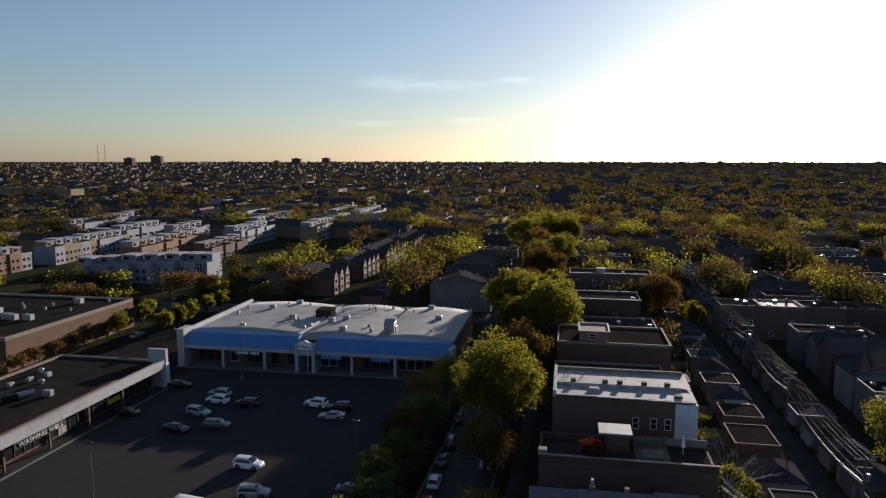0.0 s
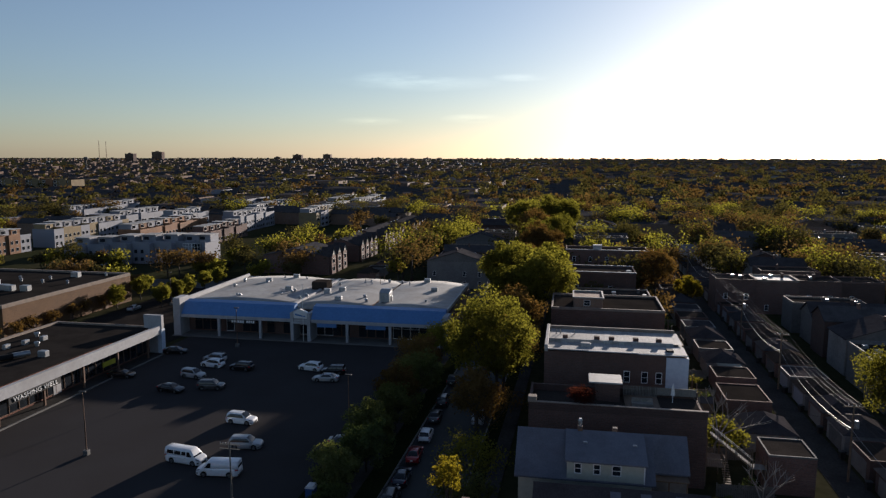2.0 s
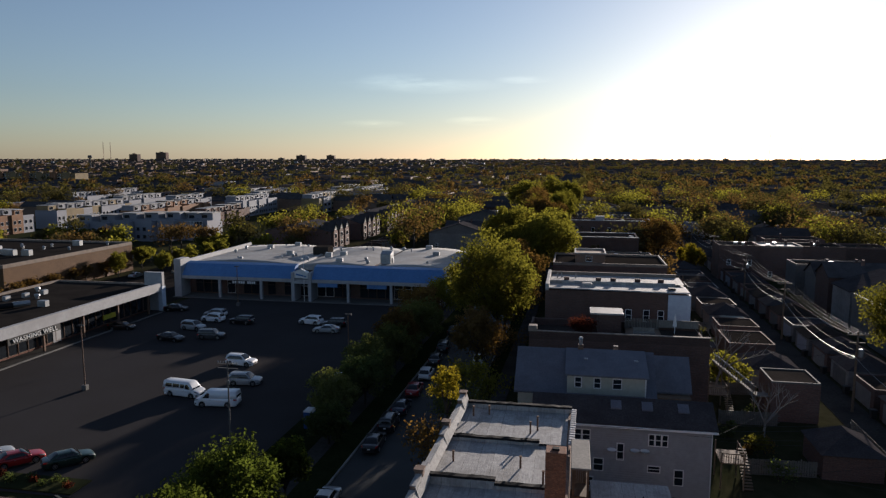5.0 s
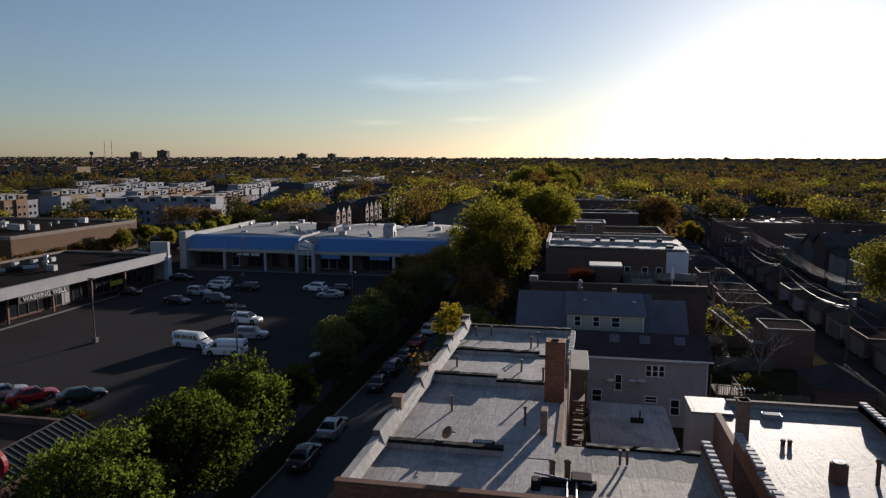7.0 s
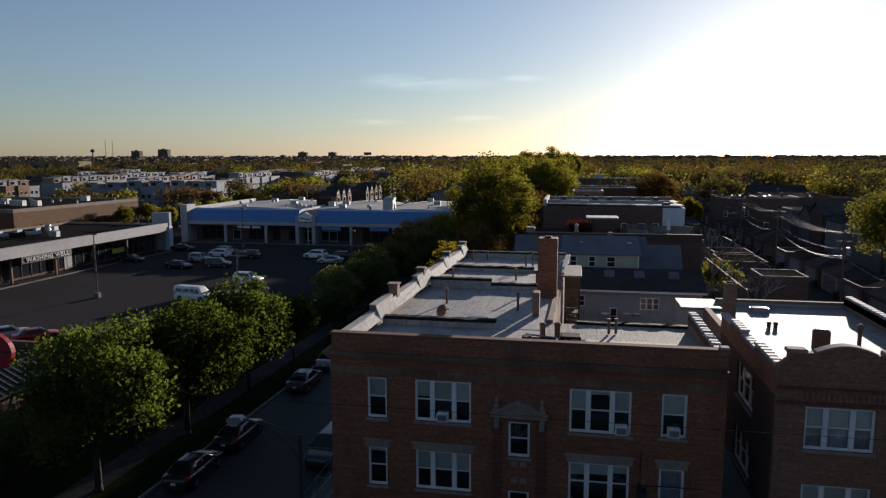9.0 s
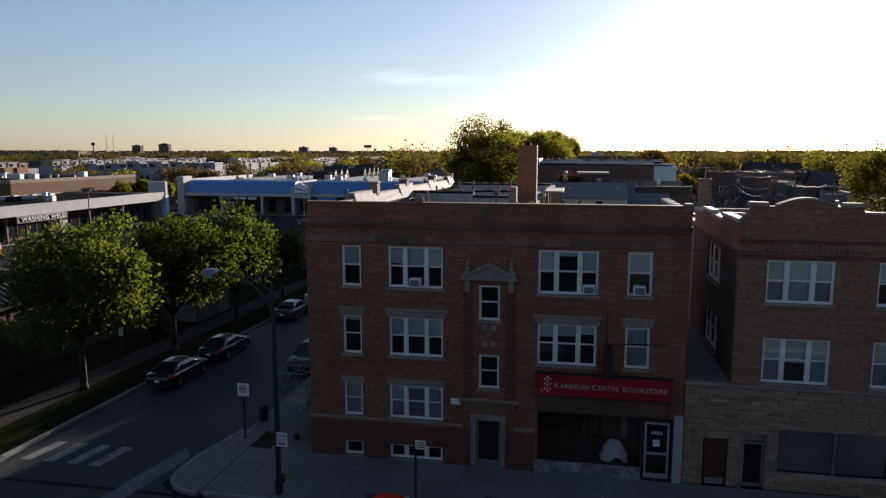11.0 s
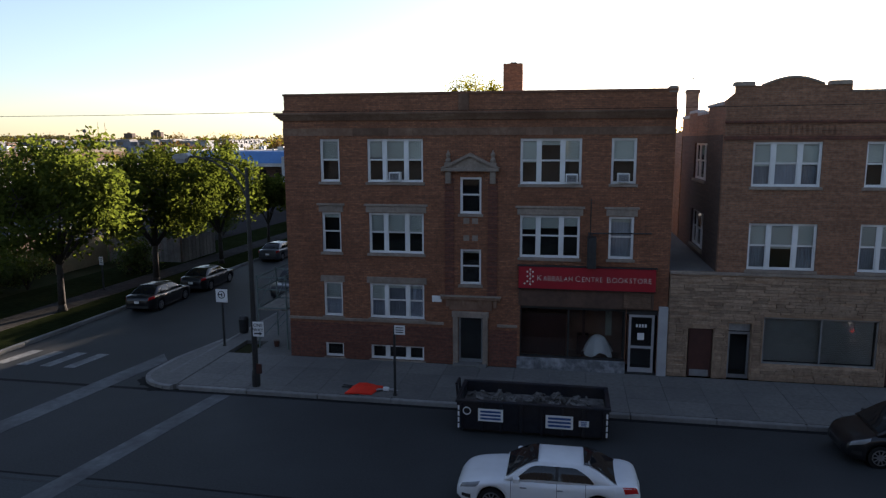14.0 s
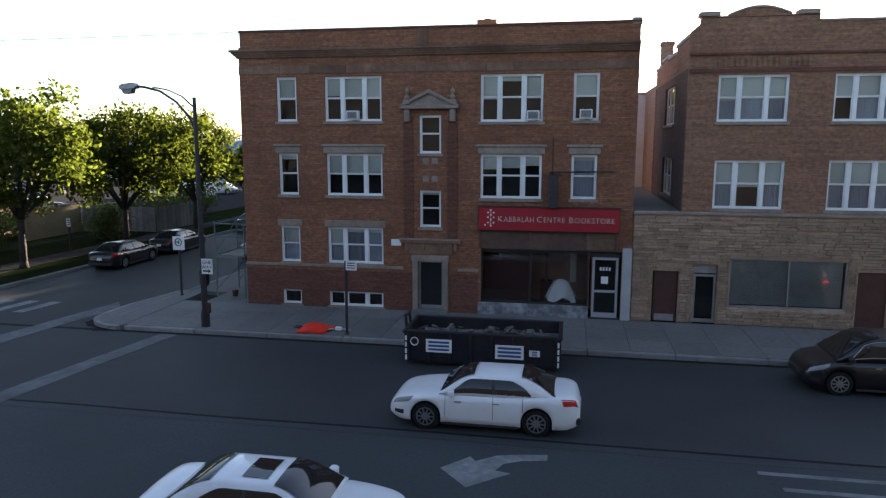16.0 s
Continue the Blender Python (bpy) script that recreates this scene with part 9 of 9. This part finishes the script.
for x0, w, z0, h in ((0.75, 0.86, 0.52, 0.44), (3.05, 0.92, 0.42, 0.46), (4.15, 0.34, 0.55, 0.2)):
    pl_ = part("plate", Solid().box(x0, x0 + w, -0.095, -0.07, z0, z0 + h), "white", skip, "white company plate")
    s = Solid()
    for i in range(3):
        s.box(x0 + 0.08, x0 + w - 0.08, -0.1, -0.095, z0 + h * (0.14 + 0.28 * i), z0 + h * (0.30 + 0.28 * i))
    part("writing_bars", s, "bin_blue", pl_, kind="stuff")
s = Solid()
for i in range(12):
    a, b = 2 * math.pi * i / 12, 2 * math.pi * (i + 1) / 12
    s.tube((0.36 + 0.13 * math.cos(a), -0.09, 0.86 + 0.13 * math.sin(a)), (0.36 + 0.13 * math.cos(b), -0.09, 0.86 + 0.13 * math.sin(b)), 0.02, n=4)
part("emblem", s, "white", skip)
refl = Solid().box(0, 0.06, -0.09, -0.075, 0, 0.16).data("reflector", "white")
for x in (0.04, KX - 0.1):
    for k in range(4):
        part("reflector", refl, None, skip, at=(x, 0, 0.22 + 0.22 * k))
part("hook_frame", Solid().tube((0.0, 0.7, 0.2), (-0.12, 0.7, 1.5), 0.05).tube((0.0, 1.3, 0.2), (-0.12, 1.3, 1.5), 0.05).tube((-0.12, 0.7, 1.5), (-0.12, 1.3, 1.5), 0.06), "navy_steel", skip)
rub = Solid()
rr_ = random.Random(8)
for k in range(170):
    x, y, z = rr_.uniform(0.3, KX - 0.6), rr_.uniform(0.25, KY - 0.4), 0.80 + rr_.uniform(0, 0.2)
    q = Matrix.Translation((x, y, z)) @ Euler((rr_.uniform(-.5, .5), rr_.uniform(-.5, .5), rr_.uniform(0, 3))).to_matrix().to_4x4()
    a, b, c = rr_.uniform(0.03, 0.22), rr_.uniform(0.02, 0.10), rr_.uniform(0.008, 0.04)
    t = Solid().box(-a, a, -b, b, -c, c)
    rub.add([q @ Vector(v) for v in t.v], t.f)
rub.box(0.1, KX - 0.1, 0.1, KY - 0.1, 0.26, 0.80)
part("rubble", rub, "rubble", skip, "grey rubble and boards")

# fallen orange road sign
cone = thing("road_work_sign", (4.7, -3.95, 0.155), "fallen bright orange fabric road sign on folded legs", "road sign")
cv = []
for i in range(7):
    for j in range(7):
        u, v = i / 6 - 0.5, j / 6 - 0.5
        cv.append((1.1 * u + 0.25 * v, 0.95 * v + 0.1 * u, 0.05 + (0.26 + 0.22 * noise.noise((u * 3.3, v * 3.3, 1.0))) * max(0.0, 1 - 3.4 * (u * u + v * v)) + 0.05 * abs(noise.noise((u * 6, v * 6, 4.0)))))
cs = Solid().add(cv, [(i * 7 + j, (i + 1) * 7 + j, (i + 1) * 7 + j + 1, i * 7 + j + 1) for i in range(6) for j in range(6)])
cs.add([(x, y, max(0.005, z - 0.05)) for x, y, z in cv], [(i * 7 + j + 1, (i + 1) * 7 + j + 1, (i + 1) * 7 + j, i * 7 + j) for i in range(6) for j in range(6)])
part("fabric", cs, "orange", cone)
for p, q in (((0.45, 0.1, 0.08), (1.35, 0.12, 0.05)), ((0.5, -0.05, 0.08), (1.2, 0.3, 0.05)), ((-0.4, 0.3, 0.05), (-1.0, 0.42, 0.04)), ((-0.4, 0.15, 0.05), (-1.0, 0.2, 0.04))):
    part("leg", Solid().tube(p, q, 0.025), "steel" if p[0] > 0 else "black", cone)
part("foot", Solid().cbox(0.75, 1.0, 0.05, 0.2, 0.03, 0.16, 0.03), "white", cone)

# scaffold canopy beside the corner
scf = thing("scaffold", (-2.0, 0.7, 0.13), "steel scaffold canopy along the side wall", "scaffold")
fr_ = Solid()
for x in (0.0, 1.45):
    for y in (0.2, 2.4, 4.6, 6.8):
        fr_.tube((x, y, 0), (x, y, 3.6), 0.035, n=6)
for y in (0.2, 2.4, 4.6, 6.8):
    for z in (2.0, 2.9, 3.5):
        fr_.tube((0, y, z), (1.45, y, z), 0.03, n=6)
    fr_.tube((0, y, 0.4), (1.45, y, 1.9), 0.02, n=5)
for x in (0.0, 1.45):
    for z in (2.0, 2.9, 3.5):
        fr_.tube((x, 0.2, z), (x, 6.8, z), 0.03, n=6)
    for k in range(3):
        fr_.tube((x, 0.2 + 2.2 * k, 2.0), (x, 2.4 + 2.2 * k, 3.5), 0.02, n=5)
part("frame", fr_, "trim_green", scf)
for k in range(5):
    part("plank", Solid().box(0.05 + 0.29 * k, 0.31 + 0.29 * k, 0.1, 6.9, 1.92, 1.98), "wood_grey", scf)
part("bucket", Solid().lathe([(0.12, 0), (0.15, 0.3)], 10, (0.7, 0.6, 0)), "door_red", scf)


# light poles of the parking lot
def lot_light(x, y, h, label, arms=1):
    o = thing("lot_light", (x, y, 0), label, "light pole", "parking lot lights")
    part("base", Solid().cbox(-0.35, 0.35, -0.35, 0.35, 0, 0.7, 0.05), "concrete", o)
    part("pole", Solid().tube((0, 0, 0.7), (0, 0, h), 0.10, 0.07, 8), "rust", o)
    part("light_box", Solid().cbox(-0.5, 0.5, -0.16, 0.16, h - 0.05, h + 0.12, 0.04), "black", o)
    return o


lot_light(-55.5, 57.4, 9.0, "rusty light pole on a concrete base")
lot_light(-22.7, 72.5, 8.5, "thin light pole at the edge of the lot")
lot_light(-60.5, 112, 8.5, "thin light pole before the shops")
lot_light(-98, 148, 9.0, "wooden light pole on the drive")
up = thing("utility_pole", (-27.6, 45.0, 0), "grey utility pole with crossarms beside the lot", "utility pole")
part("pole", Solid().tube((0, 0, 0), (0, 0, 9.3), 0.11, 0.08, 8), "wood_grey", up)
for z in (8.4, 8.9):
    part("crossarm", Solid().box(-1.2, 1.2, -0.04, 0.04, z, z + 0.08), "wood_grey", up)
ins = Solid()
for k in range(8):
    ins.lathe([(0.05, 0), (0.07, 0.08), (0.03, 0.18)], 6, (-1.1 + 0.31 * k, 0, 9.02))
part("insulator", ins, "steel", up, kind="stuff")
tb = thing("portable_toilet", (-20.2, 50.2, 0), "blue and white portable toilet at the lot edge", "portable toilet")
part("cabin", Solid().cbox(-0.55, 0.55, -0.55, 0.55, 0, 2.1, 0.05), "bin_blue", tb)
part("roof", Solid().prism([(-0.6, 2.1), (0.6, 2.1), (0.4, 2.35), (-0.4, 2.35)], "y", -0.6, 0.6), "white", tb)

# alley poles and cables
POLES = [(46.2, 40, 10.5), (44.8, 67.8, 10.3), (46.4, 104, 10.3), (47.7, 138, 10.5), (48.1, 176, 10.5), (48.6, 216, 10.5), (49.2, 262, 10.5)]
tops = []
for i, (x, y, h) in enumerate(POLES):
    o = thing("utility_pole", (x, y, 0), "dark timber utility pole with crossarms and cables", "utility pole", "alley poles")
    part("pole", Solid().tube((0, 0, 0), (0, 0, h), 0.17, 0.12, 8), "wood", o)
    for z, w in ((h - 0.5, 1.25), (h - 1.5, 0.9)):
        part("crossarm", Solid().box(-w, w, -0.07, 0.07, z, z + 0.14), "wood", o)
    s = Solid()
    for k in range(6):
        s.lathe([(0.05, 0), (0.07, 0.08), (0.03, 0.18)], 6, (-1.1 + 0.44 * k, 0, h - 0.36))
    part("insulator", s, "steel", o, kind="stuff")
    if i in (1, 3):
        part("transformer", Solid().lathe([(0.3, 0), (0.32, 0.1), (0.32, 0.9), (0.2, 1.0)], 12, (0.45, 0, h - 3.2)), "steel", o)


def cable(a, b, sag, r=0.02, name="cable", n=14):
    """One hanging cable, swept along its sag."""
    s, m = Solid(), 5
    a, b = Vector(a), Vector(b)
    side = (b - a).cross(Vector((0, 0, 1))).normalized()
    up = side.cross(b - a).normalized()
    for k in range(n + 1):
        c = a.lerp(b, k / n) - Vector((0, 0, sag * 4 * (k / n) * (1 - k / n)))
        s.v += [tuple(c + r * (math.cos(2 * math.pi * i / m) * side + math.sin(2 * math.pi * i / m) * up)) for i in range(m)]
    s.f = [(k * m + i, k * m + (i + 1) % m, (k + 1) * m + (i + 1) % m, (k + 1) * m + i) for k in range(n) for i in range(m)]
    return s


for (x0, y0, h0), (x1, y1, h1_) in zip(POLES, POLES[1:]):
    o = thing("cable_span", (0, 0, 0), "sagging power and telephone cables between alley poles", "cables", "alley cables")
    for k in range(4):
        off = -1.1 + 0.73 * k
        part("cable", cable((x0 + off, y0, h0 - 0.25), (x1 + off, y1, h1_ - 0.25), 0.9, 0.014), "wire", o)
    for z, r, sg in ((3.2, 0.022, 1.5), (3.6, 0.02, 1.2), (2.4, 0.015, 1.0)):
        part("cable", cable((x0 - 0.2, y0, h0 - z), (x1 - 0.2, y1, h1_ - z), sg, r), "steel" if r > 0.021 else "wire", o)
for k, (a, b) in enumerate((((44.8, 67.8, 8.2), (26.5, 62.5, 7.6)), ((44.8, 67.8, 8.0), (23.8, 43.0, 5.4)), ((46.3, 40, 8.6), (23.8, 42.0, 5.2)), ((46.3, 40, 8.2), (27.4, 18.0, 9.2)), ((44.8, 67.8, 8.0), (27.0, 80.6, 8.0)), ((46.3, 40, 10.4), (18.0, 36.0, 9.0)), ((46.3, 40, 9.8), (12.0, 36.0, 8.2)), ((46.3, 40, 9.0), (20.0, 37.0, 7.5)), ((46.3, 40, 7.6), (24.0, 33.0, 6.2)), ((45.8, 24, 9.2), (22.0, 32.0, 8.0)), ((46.3, 40, 8.9), (27.2, 12.0, 10.0)))):
    o = thing("cable_span", (0, 0, 0), "thin service cable to a house", "cables", "house cables")
    part("cable", cable(a, b, 0.8, 0.014), "wire", o)
rw = thing("cable_span", (0, 0, 0), "thin cable strung along the main road", "cables")
part("cable", cable((-30, -6.0, 11.3), (3, -6.0, 11.08), 0.15, 0.009).add(*(lambda c: (c.v, c.f))(cable((3, -6.0, 11.08), (40, -6.0, 11.4), 0.12, 0.009))), "tyre", rw)
binm = None
for k in range(11):
    y = 66 + 9.0 * k
    m = pose(alley_x(y) + 4.2, y, -0.02, 0, 0, 7 * k)
    if binm is None:
        binm = thing("wheelie_bin", m, "dark wheeled rubbish bin in the alley", "bin", "alley bins")
        part("body", Solid().prism([(-0.28, 0.05), (0.28, 0.05), (0.36, 1.0), (-0.36, 1.0)], "y", -0.35, 0.35), "black", binm)
        part("lid", Solid().cbox(-0.4, 0.4, -0.4, 0.4, 1.0, 1.1, 0.03), "black", binm)
    else:
        copy_thing(binm, m)
# weathered board fences behind the far pavement
bd = Solid().box(0, 0.05, 0, 0.28, 0, 2.1).data("board", "wood_grey")
for x, y, n, turn in ((-18.9, 22.6, 18, 0), (-25.6, 22.6, 22, -90)):
    fence = thing("fence", pose(x, y, 0, 0, 0, turn), "weathered grey board fence beside the corner shop", "fence")
    for k in range(n):
        part("board", bd, None, fence, at=(0.02 * (k % 2), 0.3 * k, 0))
    for k in range(n * 3 // 26 + 1):
        part("post", Solid().box(-0.1, 0.0, 2.6 * k, 2.6 * k + 0.1, 0, 2.2), "wood", fence)

# ---- back yards behind the houses ----
def board_fence(x0, y0, x1, y1, h, material, label):
    """A board fence from one point to another."""
    o = thing("fence", (x0, y0, 0), label, "fence", "yard fences")
    L = math.hypot(x1 - x0, y1 - y0)
    a = math.degrees(math.atan2(y1 - y0, x1 - x0))
    s = Solid()
    n = int(L / 0.24)
    for k in range(n):
        s.box(0.24 * k, 0.24 * k + 0.2, 0, 0.03, 0.03, h - 0.04 * (k % 2))
    s.box(0, L, 0.03, 0.08, 0.4, 0.5).box(0, L, 0.03, 0.08, h - 0.5, h - 0.4)
    ob = part("boarding", s, material, o, kind="stuff")
    ob.matrix_basis = pose(0, 0, 0, 0, 0, a)
    for k in range(int(L / 2.6) + 1):
        pp = part("post", Solid().box(-0.05, 0.05, 0.08, 0.18, 0, h + 0.1), material, o)
        pp.matrix_basis = pose(2.6 * k * math.cos(radians(a)), 2.6 * k * math.sin(radians(a)), 0, 0, 0, a)
    return o


for y in (46.8, 60.5, 71.5, 84.0, 96.0, 107.0, 124.0, 136.0, 148.0, 160.0):
    board_fence(27.5, y, alley_x(y) - 7.8, y + 0.4, 1.7, "wood_grey", "weathered board fence between back yards")
for y in (98, 120, 140):
    board_fence(28.5, y, 28.9, y + 9, 1.7, "wood", "brown board fence behind a house")
board_fence(alley_x(48) - 0.4, 40, alley_x(58) - 0.4, 60, 1.8, "wood_grey", "grey board fence along the alley")
r_ = random.Random(77)


def deck(x, y, w, d, h, label):
    """A timber back porch on posts with a stair and rails."""
    o = thing("back_porch", (x, y, 0), label, "porch", "back porches")
    for px in (0, w - 0.12):
        for py in (0, d - 0.12):
            part("post", Solid().box(px, px + 0.12, py, py + 0.12, 0, h + 1.0), "wood", o)
    for k in range(max(1, int(h / 2.8))):
        z = 2.7 * (k + 1) if h > 3 else h
        part("floor", Solid().box(0, w, 0, d, z - 0.12, z), "wood", o)
        rl = Solid().box(0, w, 0, 0.05, z + 0.85, z + 0.95).box(w - 0.05, w, 0.05, d, z + 0.85, z + 0.95)
        for q in range(int(w / 0.22)):
            rl.box(0.22 * q, 0.22 * q + 0.05, 0.01, 0.05, z, z + 0.85)
        part("rail", rl, "wood", o)
    for k in range(int(min(h, 2.7) / 0.19)):
        part("tread", Solid().box(w, w + 0.9, 0.28 * k, 0.28 * k + 0.28, 0.19 * k + 0.12, 0.19 * k + 0.19), "wood", o)
    return o


deck(24.2, 43.0, 2.2, 3.2, 2.7, "timber back porch with stair")
deck(26.6, 63.2, 2.4, 4.0, 5.4, "two-storey timber back porch")
deck(26.9, 84.5, 2.2, 4.0, 5.4, "two-storey timber back porch")
deck(28.7, 110.0, 2.4, 5.0, 8.1, "three-storey zigzag timber back porch")
deck(27.4, 131.0, 2.4, 4.0, 5.4, "two-storey timber back porch")
deck(27.4, 146.0, 2.4, 4.0, 5.4, "two-storey timber back porch")
stair = thing("outside_stair", (27.0, 62.6, 0), "steep timber outside stair with pale rail down to the yard", "stair")
for y in (0.0, 1.0):
    part("stringer", Solid().prism([(0, 7.0), (4.9, 3.2), (4.9, 2.95), (0, 6.75)], "y", y, y + 0.06), "wood", stair)
    part("rail", Solid().prism([(0, 8.0), (4.9, 4.2), (4.9, 4.12), (0, 7.92)], "y", y, y + 0.07), "dull_white", stair)
tread = Solid().cbox(0, 0.27, 0.0, 1.06, 0, 0.04, 0.008).data("tread", "wood_grey")
bal = Solid().box(0, 0.05, 0, 0.05, 0, 0.95).data("baluster", "wood_grey")
for k in range(18):
    part("tread", tread, None, stair, at=(0.27 * k, 0, 6.95 - 0.21 * k))
    part("baluster", bal, None, stair, at=(0.1 + 0.27 * k, 0, 6.95 - 0.21 * k))
part("landing", Solid().cbox(4.8, 6.6, -0.1, 1.3, 3.0, 3.12, 0.02), "wood_grey", stair)
for x, y in ((4.9, 0.0), (6.4, 0.0), (4.9, 1.1), (6.4, 1.1)):
    part("post", Solid().box(x, x + 0.12, y, y + 0.12, 0, 4.2), "wood", stair)
# pergola with pale slats
pg = thing("pergola", (37.0, 107.0, 0), "pale slatted garden pergola", "pergola")
for px in (0, 3.6):
    for py in (0, 3.4):
        part("post", Solid().box(px, px + 0.15, py, py + 0.15, 0, 2.6), "wood_grey", pg)
for k in range(10):
    part("slat", Solid().box(-0.2, 4.0, 0.36 * k, 0.36 * k + 0.1, 2.6, 2.75), "siding_cream", pg)
sh_ = thing("shed", (29.8, 88.5, 0), "small timber garden shed", "shed")
part("wall", Solid().box(0, 2.6, 0, 2.2, 0, 2.0), "wood", sh_)
part("roof", Solid().gable(0, 2.6, 0, 2.2, 2.0, 0.6, "x", 0.15, 0.08), "shingle", sh_)
# shrubs in the yards and along the walls
for k in range(34):
    y = r_.uniform(38, 165)
    x = r_.uniform(27.5, 33.0)
    h = r_.uniform(1.2, 3.2)
    o = thing("shrub", (x, y, -0.06), "dark leafy yard shrub", "shrub", "yard shrubs")
    cc = [(r_.uniform(-.5, .5) * h * 0.6, r_.uniform(-.5, .5) * h * 0.6, h * r_.uniform(0.3, 0.75)) for _ in range(5)]
    st = Solid()
    for c in cc:
        st.tube((0, 0, 0), c, 0.04, 0.015, 5)
    part("stem", st, "bark", o)
    part("foliage", crown_mesh("leaves", cc, [h * 0.3] * 5, 420, 0.11, r_.choice(("leaf_dark", "leaf_dark", "leaf_far", "leaf_brown")), 300 + k), None, o)
# hedge plants beside the lot corner
for k in range(16):
    o = thing("shrub", (-37.5 - 1.05 * k + 0.3 * (k % 2), 31.6 + 0.5 * (k % 3), 0), "small round bed plant beside the lot", "shrub", "bed plants")
    part("foliage", crown_mesh("leaves", [(0, 0, 0.35)], [0.42], 160, 0.09, "leaf_dark" if k % 4 else "leaf_red", 400 + k), None, o)
tagged(part("plant_bed", Solid().cbox(-55, -36.3, 30.4, 33.4, -0.2, 0.12, 0.03), "ground", kind="structure", label="earth bed edging the parking lot"), category="bed")

# billboards and signs over the far roofs
for x, y, h in ((-735, 1150, 30), (-330, 1100, 26)):
    o = thing("billboard", (x, y, 0), "far roadside billboard on a post", "billboard")
    part("post", Solid().tube((0, 0, 0), (0, 0, h - 4), 0.6, n=8), "rust", o)
    part("board", Solid().box(-6.5, 6.5, -0.4, 0.4, h - 4.5, h), "black", o)

# dark shrubs behind the far pavement
for k, (x, y) in enumerate([(-24.6 + 0.8 * math.sin(k * 2.3), 0.5 + 1.8 * k) for k in range(7)] + [(-20.2, 17.3), (-19.8, 18.2), (-26.5, 12.5), (-26.8, 14.4), (-28.2, 20.4), (-28.6, 18.4), (-28.4, 16.4), (-25.5, 25.0), (-25.0, 28.5), (-24.6, 32.0), (-24.2, 35.5), (-23.8, 39.0)]):
    h = r_.uniform(2.4, 3.6)
    o = thing("shrub", (x, y, 0.0), "dark dense shrub behind the pavement", "shrub", "hedge shrubs")
    cc = [(r_.uniform(-.5, .5) * h * 0.6, r_.uniform(-.5, .5) * h * 0.6, h * r_.uniform(0.2, 0.8)) for _ in range(6)]
    st = Solid()
    for c in cc:
        st.tube((0, 0, 0), c, 0.05, 0.015, 5)
    part("stem", st, "bark", o)
    part("foliage", crown_mesh("foliage", cc, [h * 0.3] * 6, 1500, 0.09, "leaf_dark", 600 + k), None, o)

# unseen dark blocks across the main road, behind the camera, added to darken window reflections
for k, (x0, x1, h) in enumerate(((-62, -38, 12.5), (-37.5, -12, 14.0), (-11.5, 12, 13.4), (12.5, 34, 14.2), (34.5, 62, 13.0))):
    tagged(part("wall_south_%d" % (k + 1), Solid().box(x0, x1, -50, -38, -0.2, h).box(x0, x1, -38.35, -38.0, h, h + 0.6), "tar", kind="structure", label="unseen dark block added across the main road for window reflections"), category="wall")
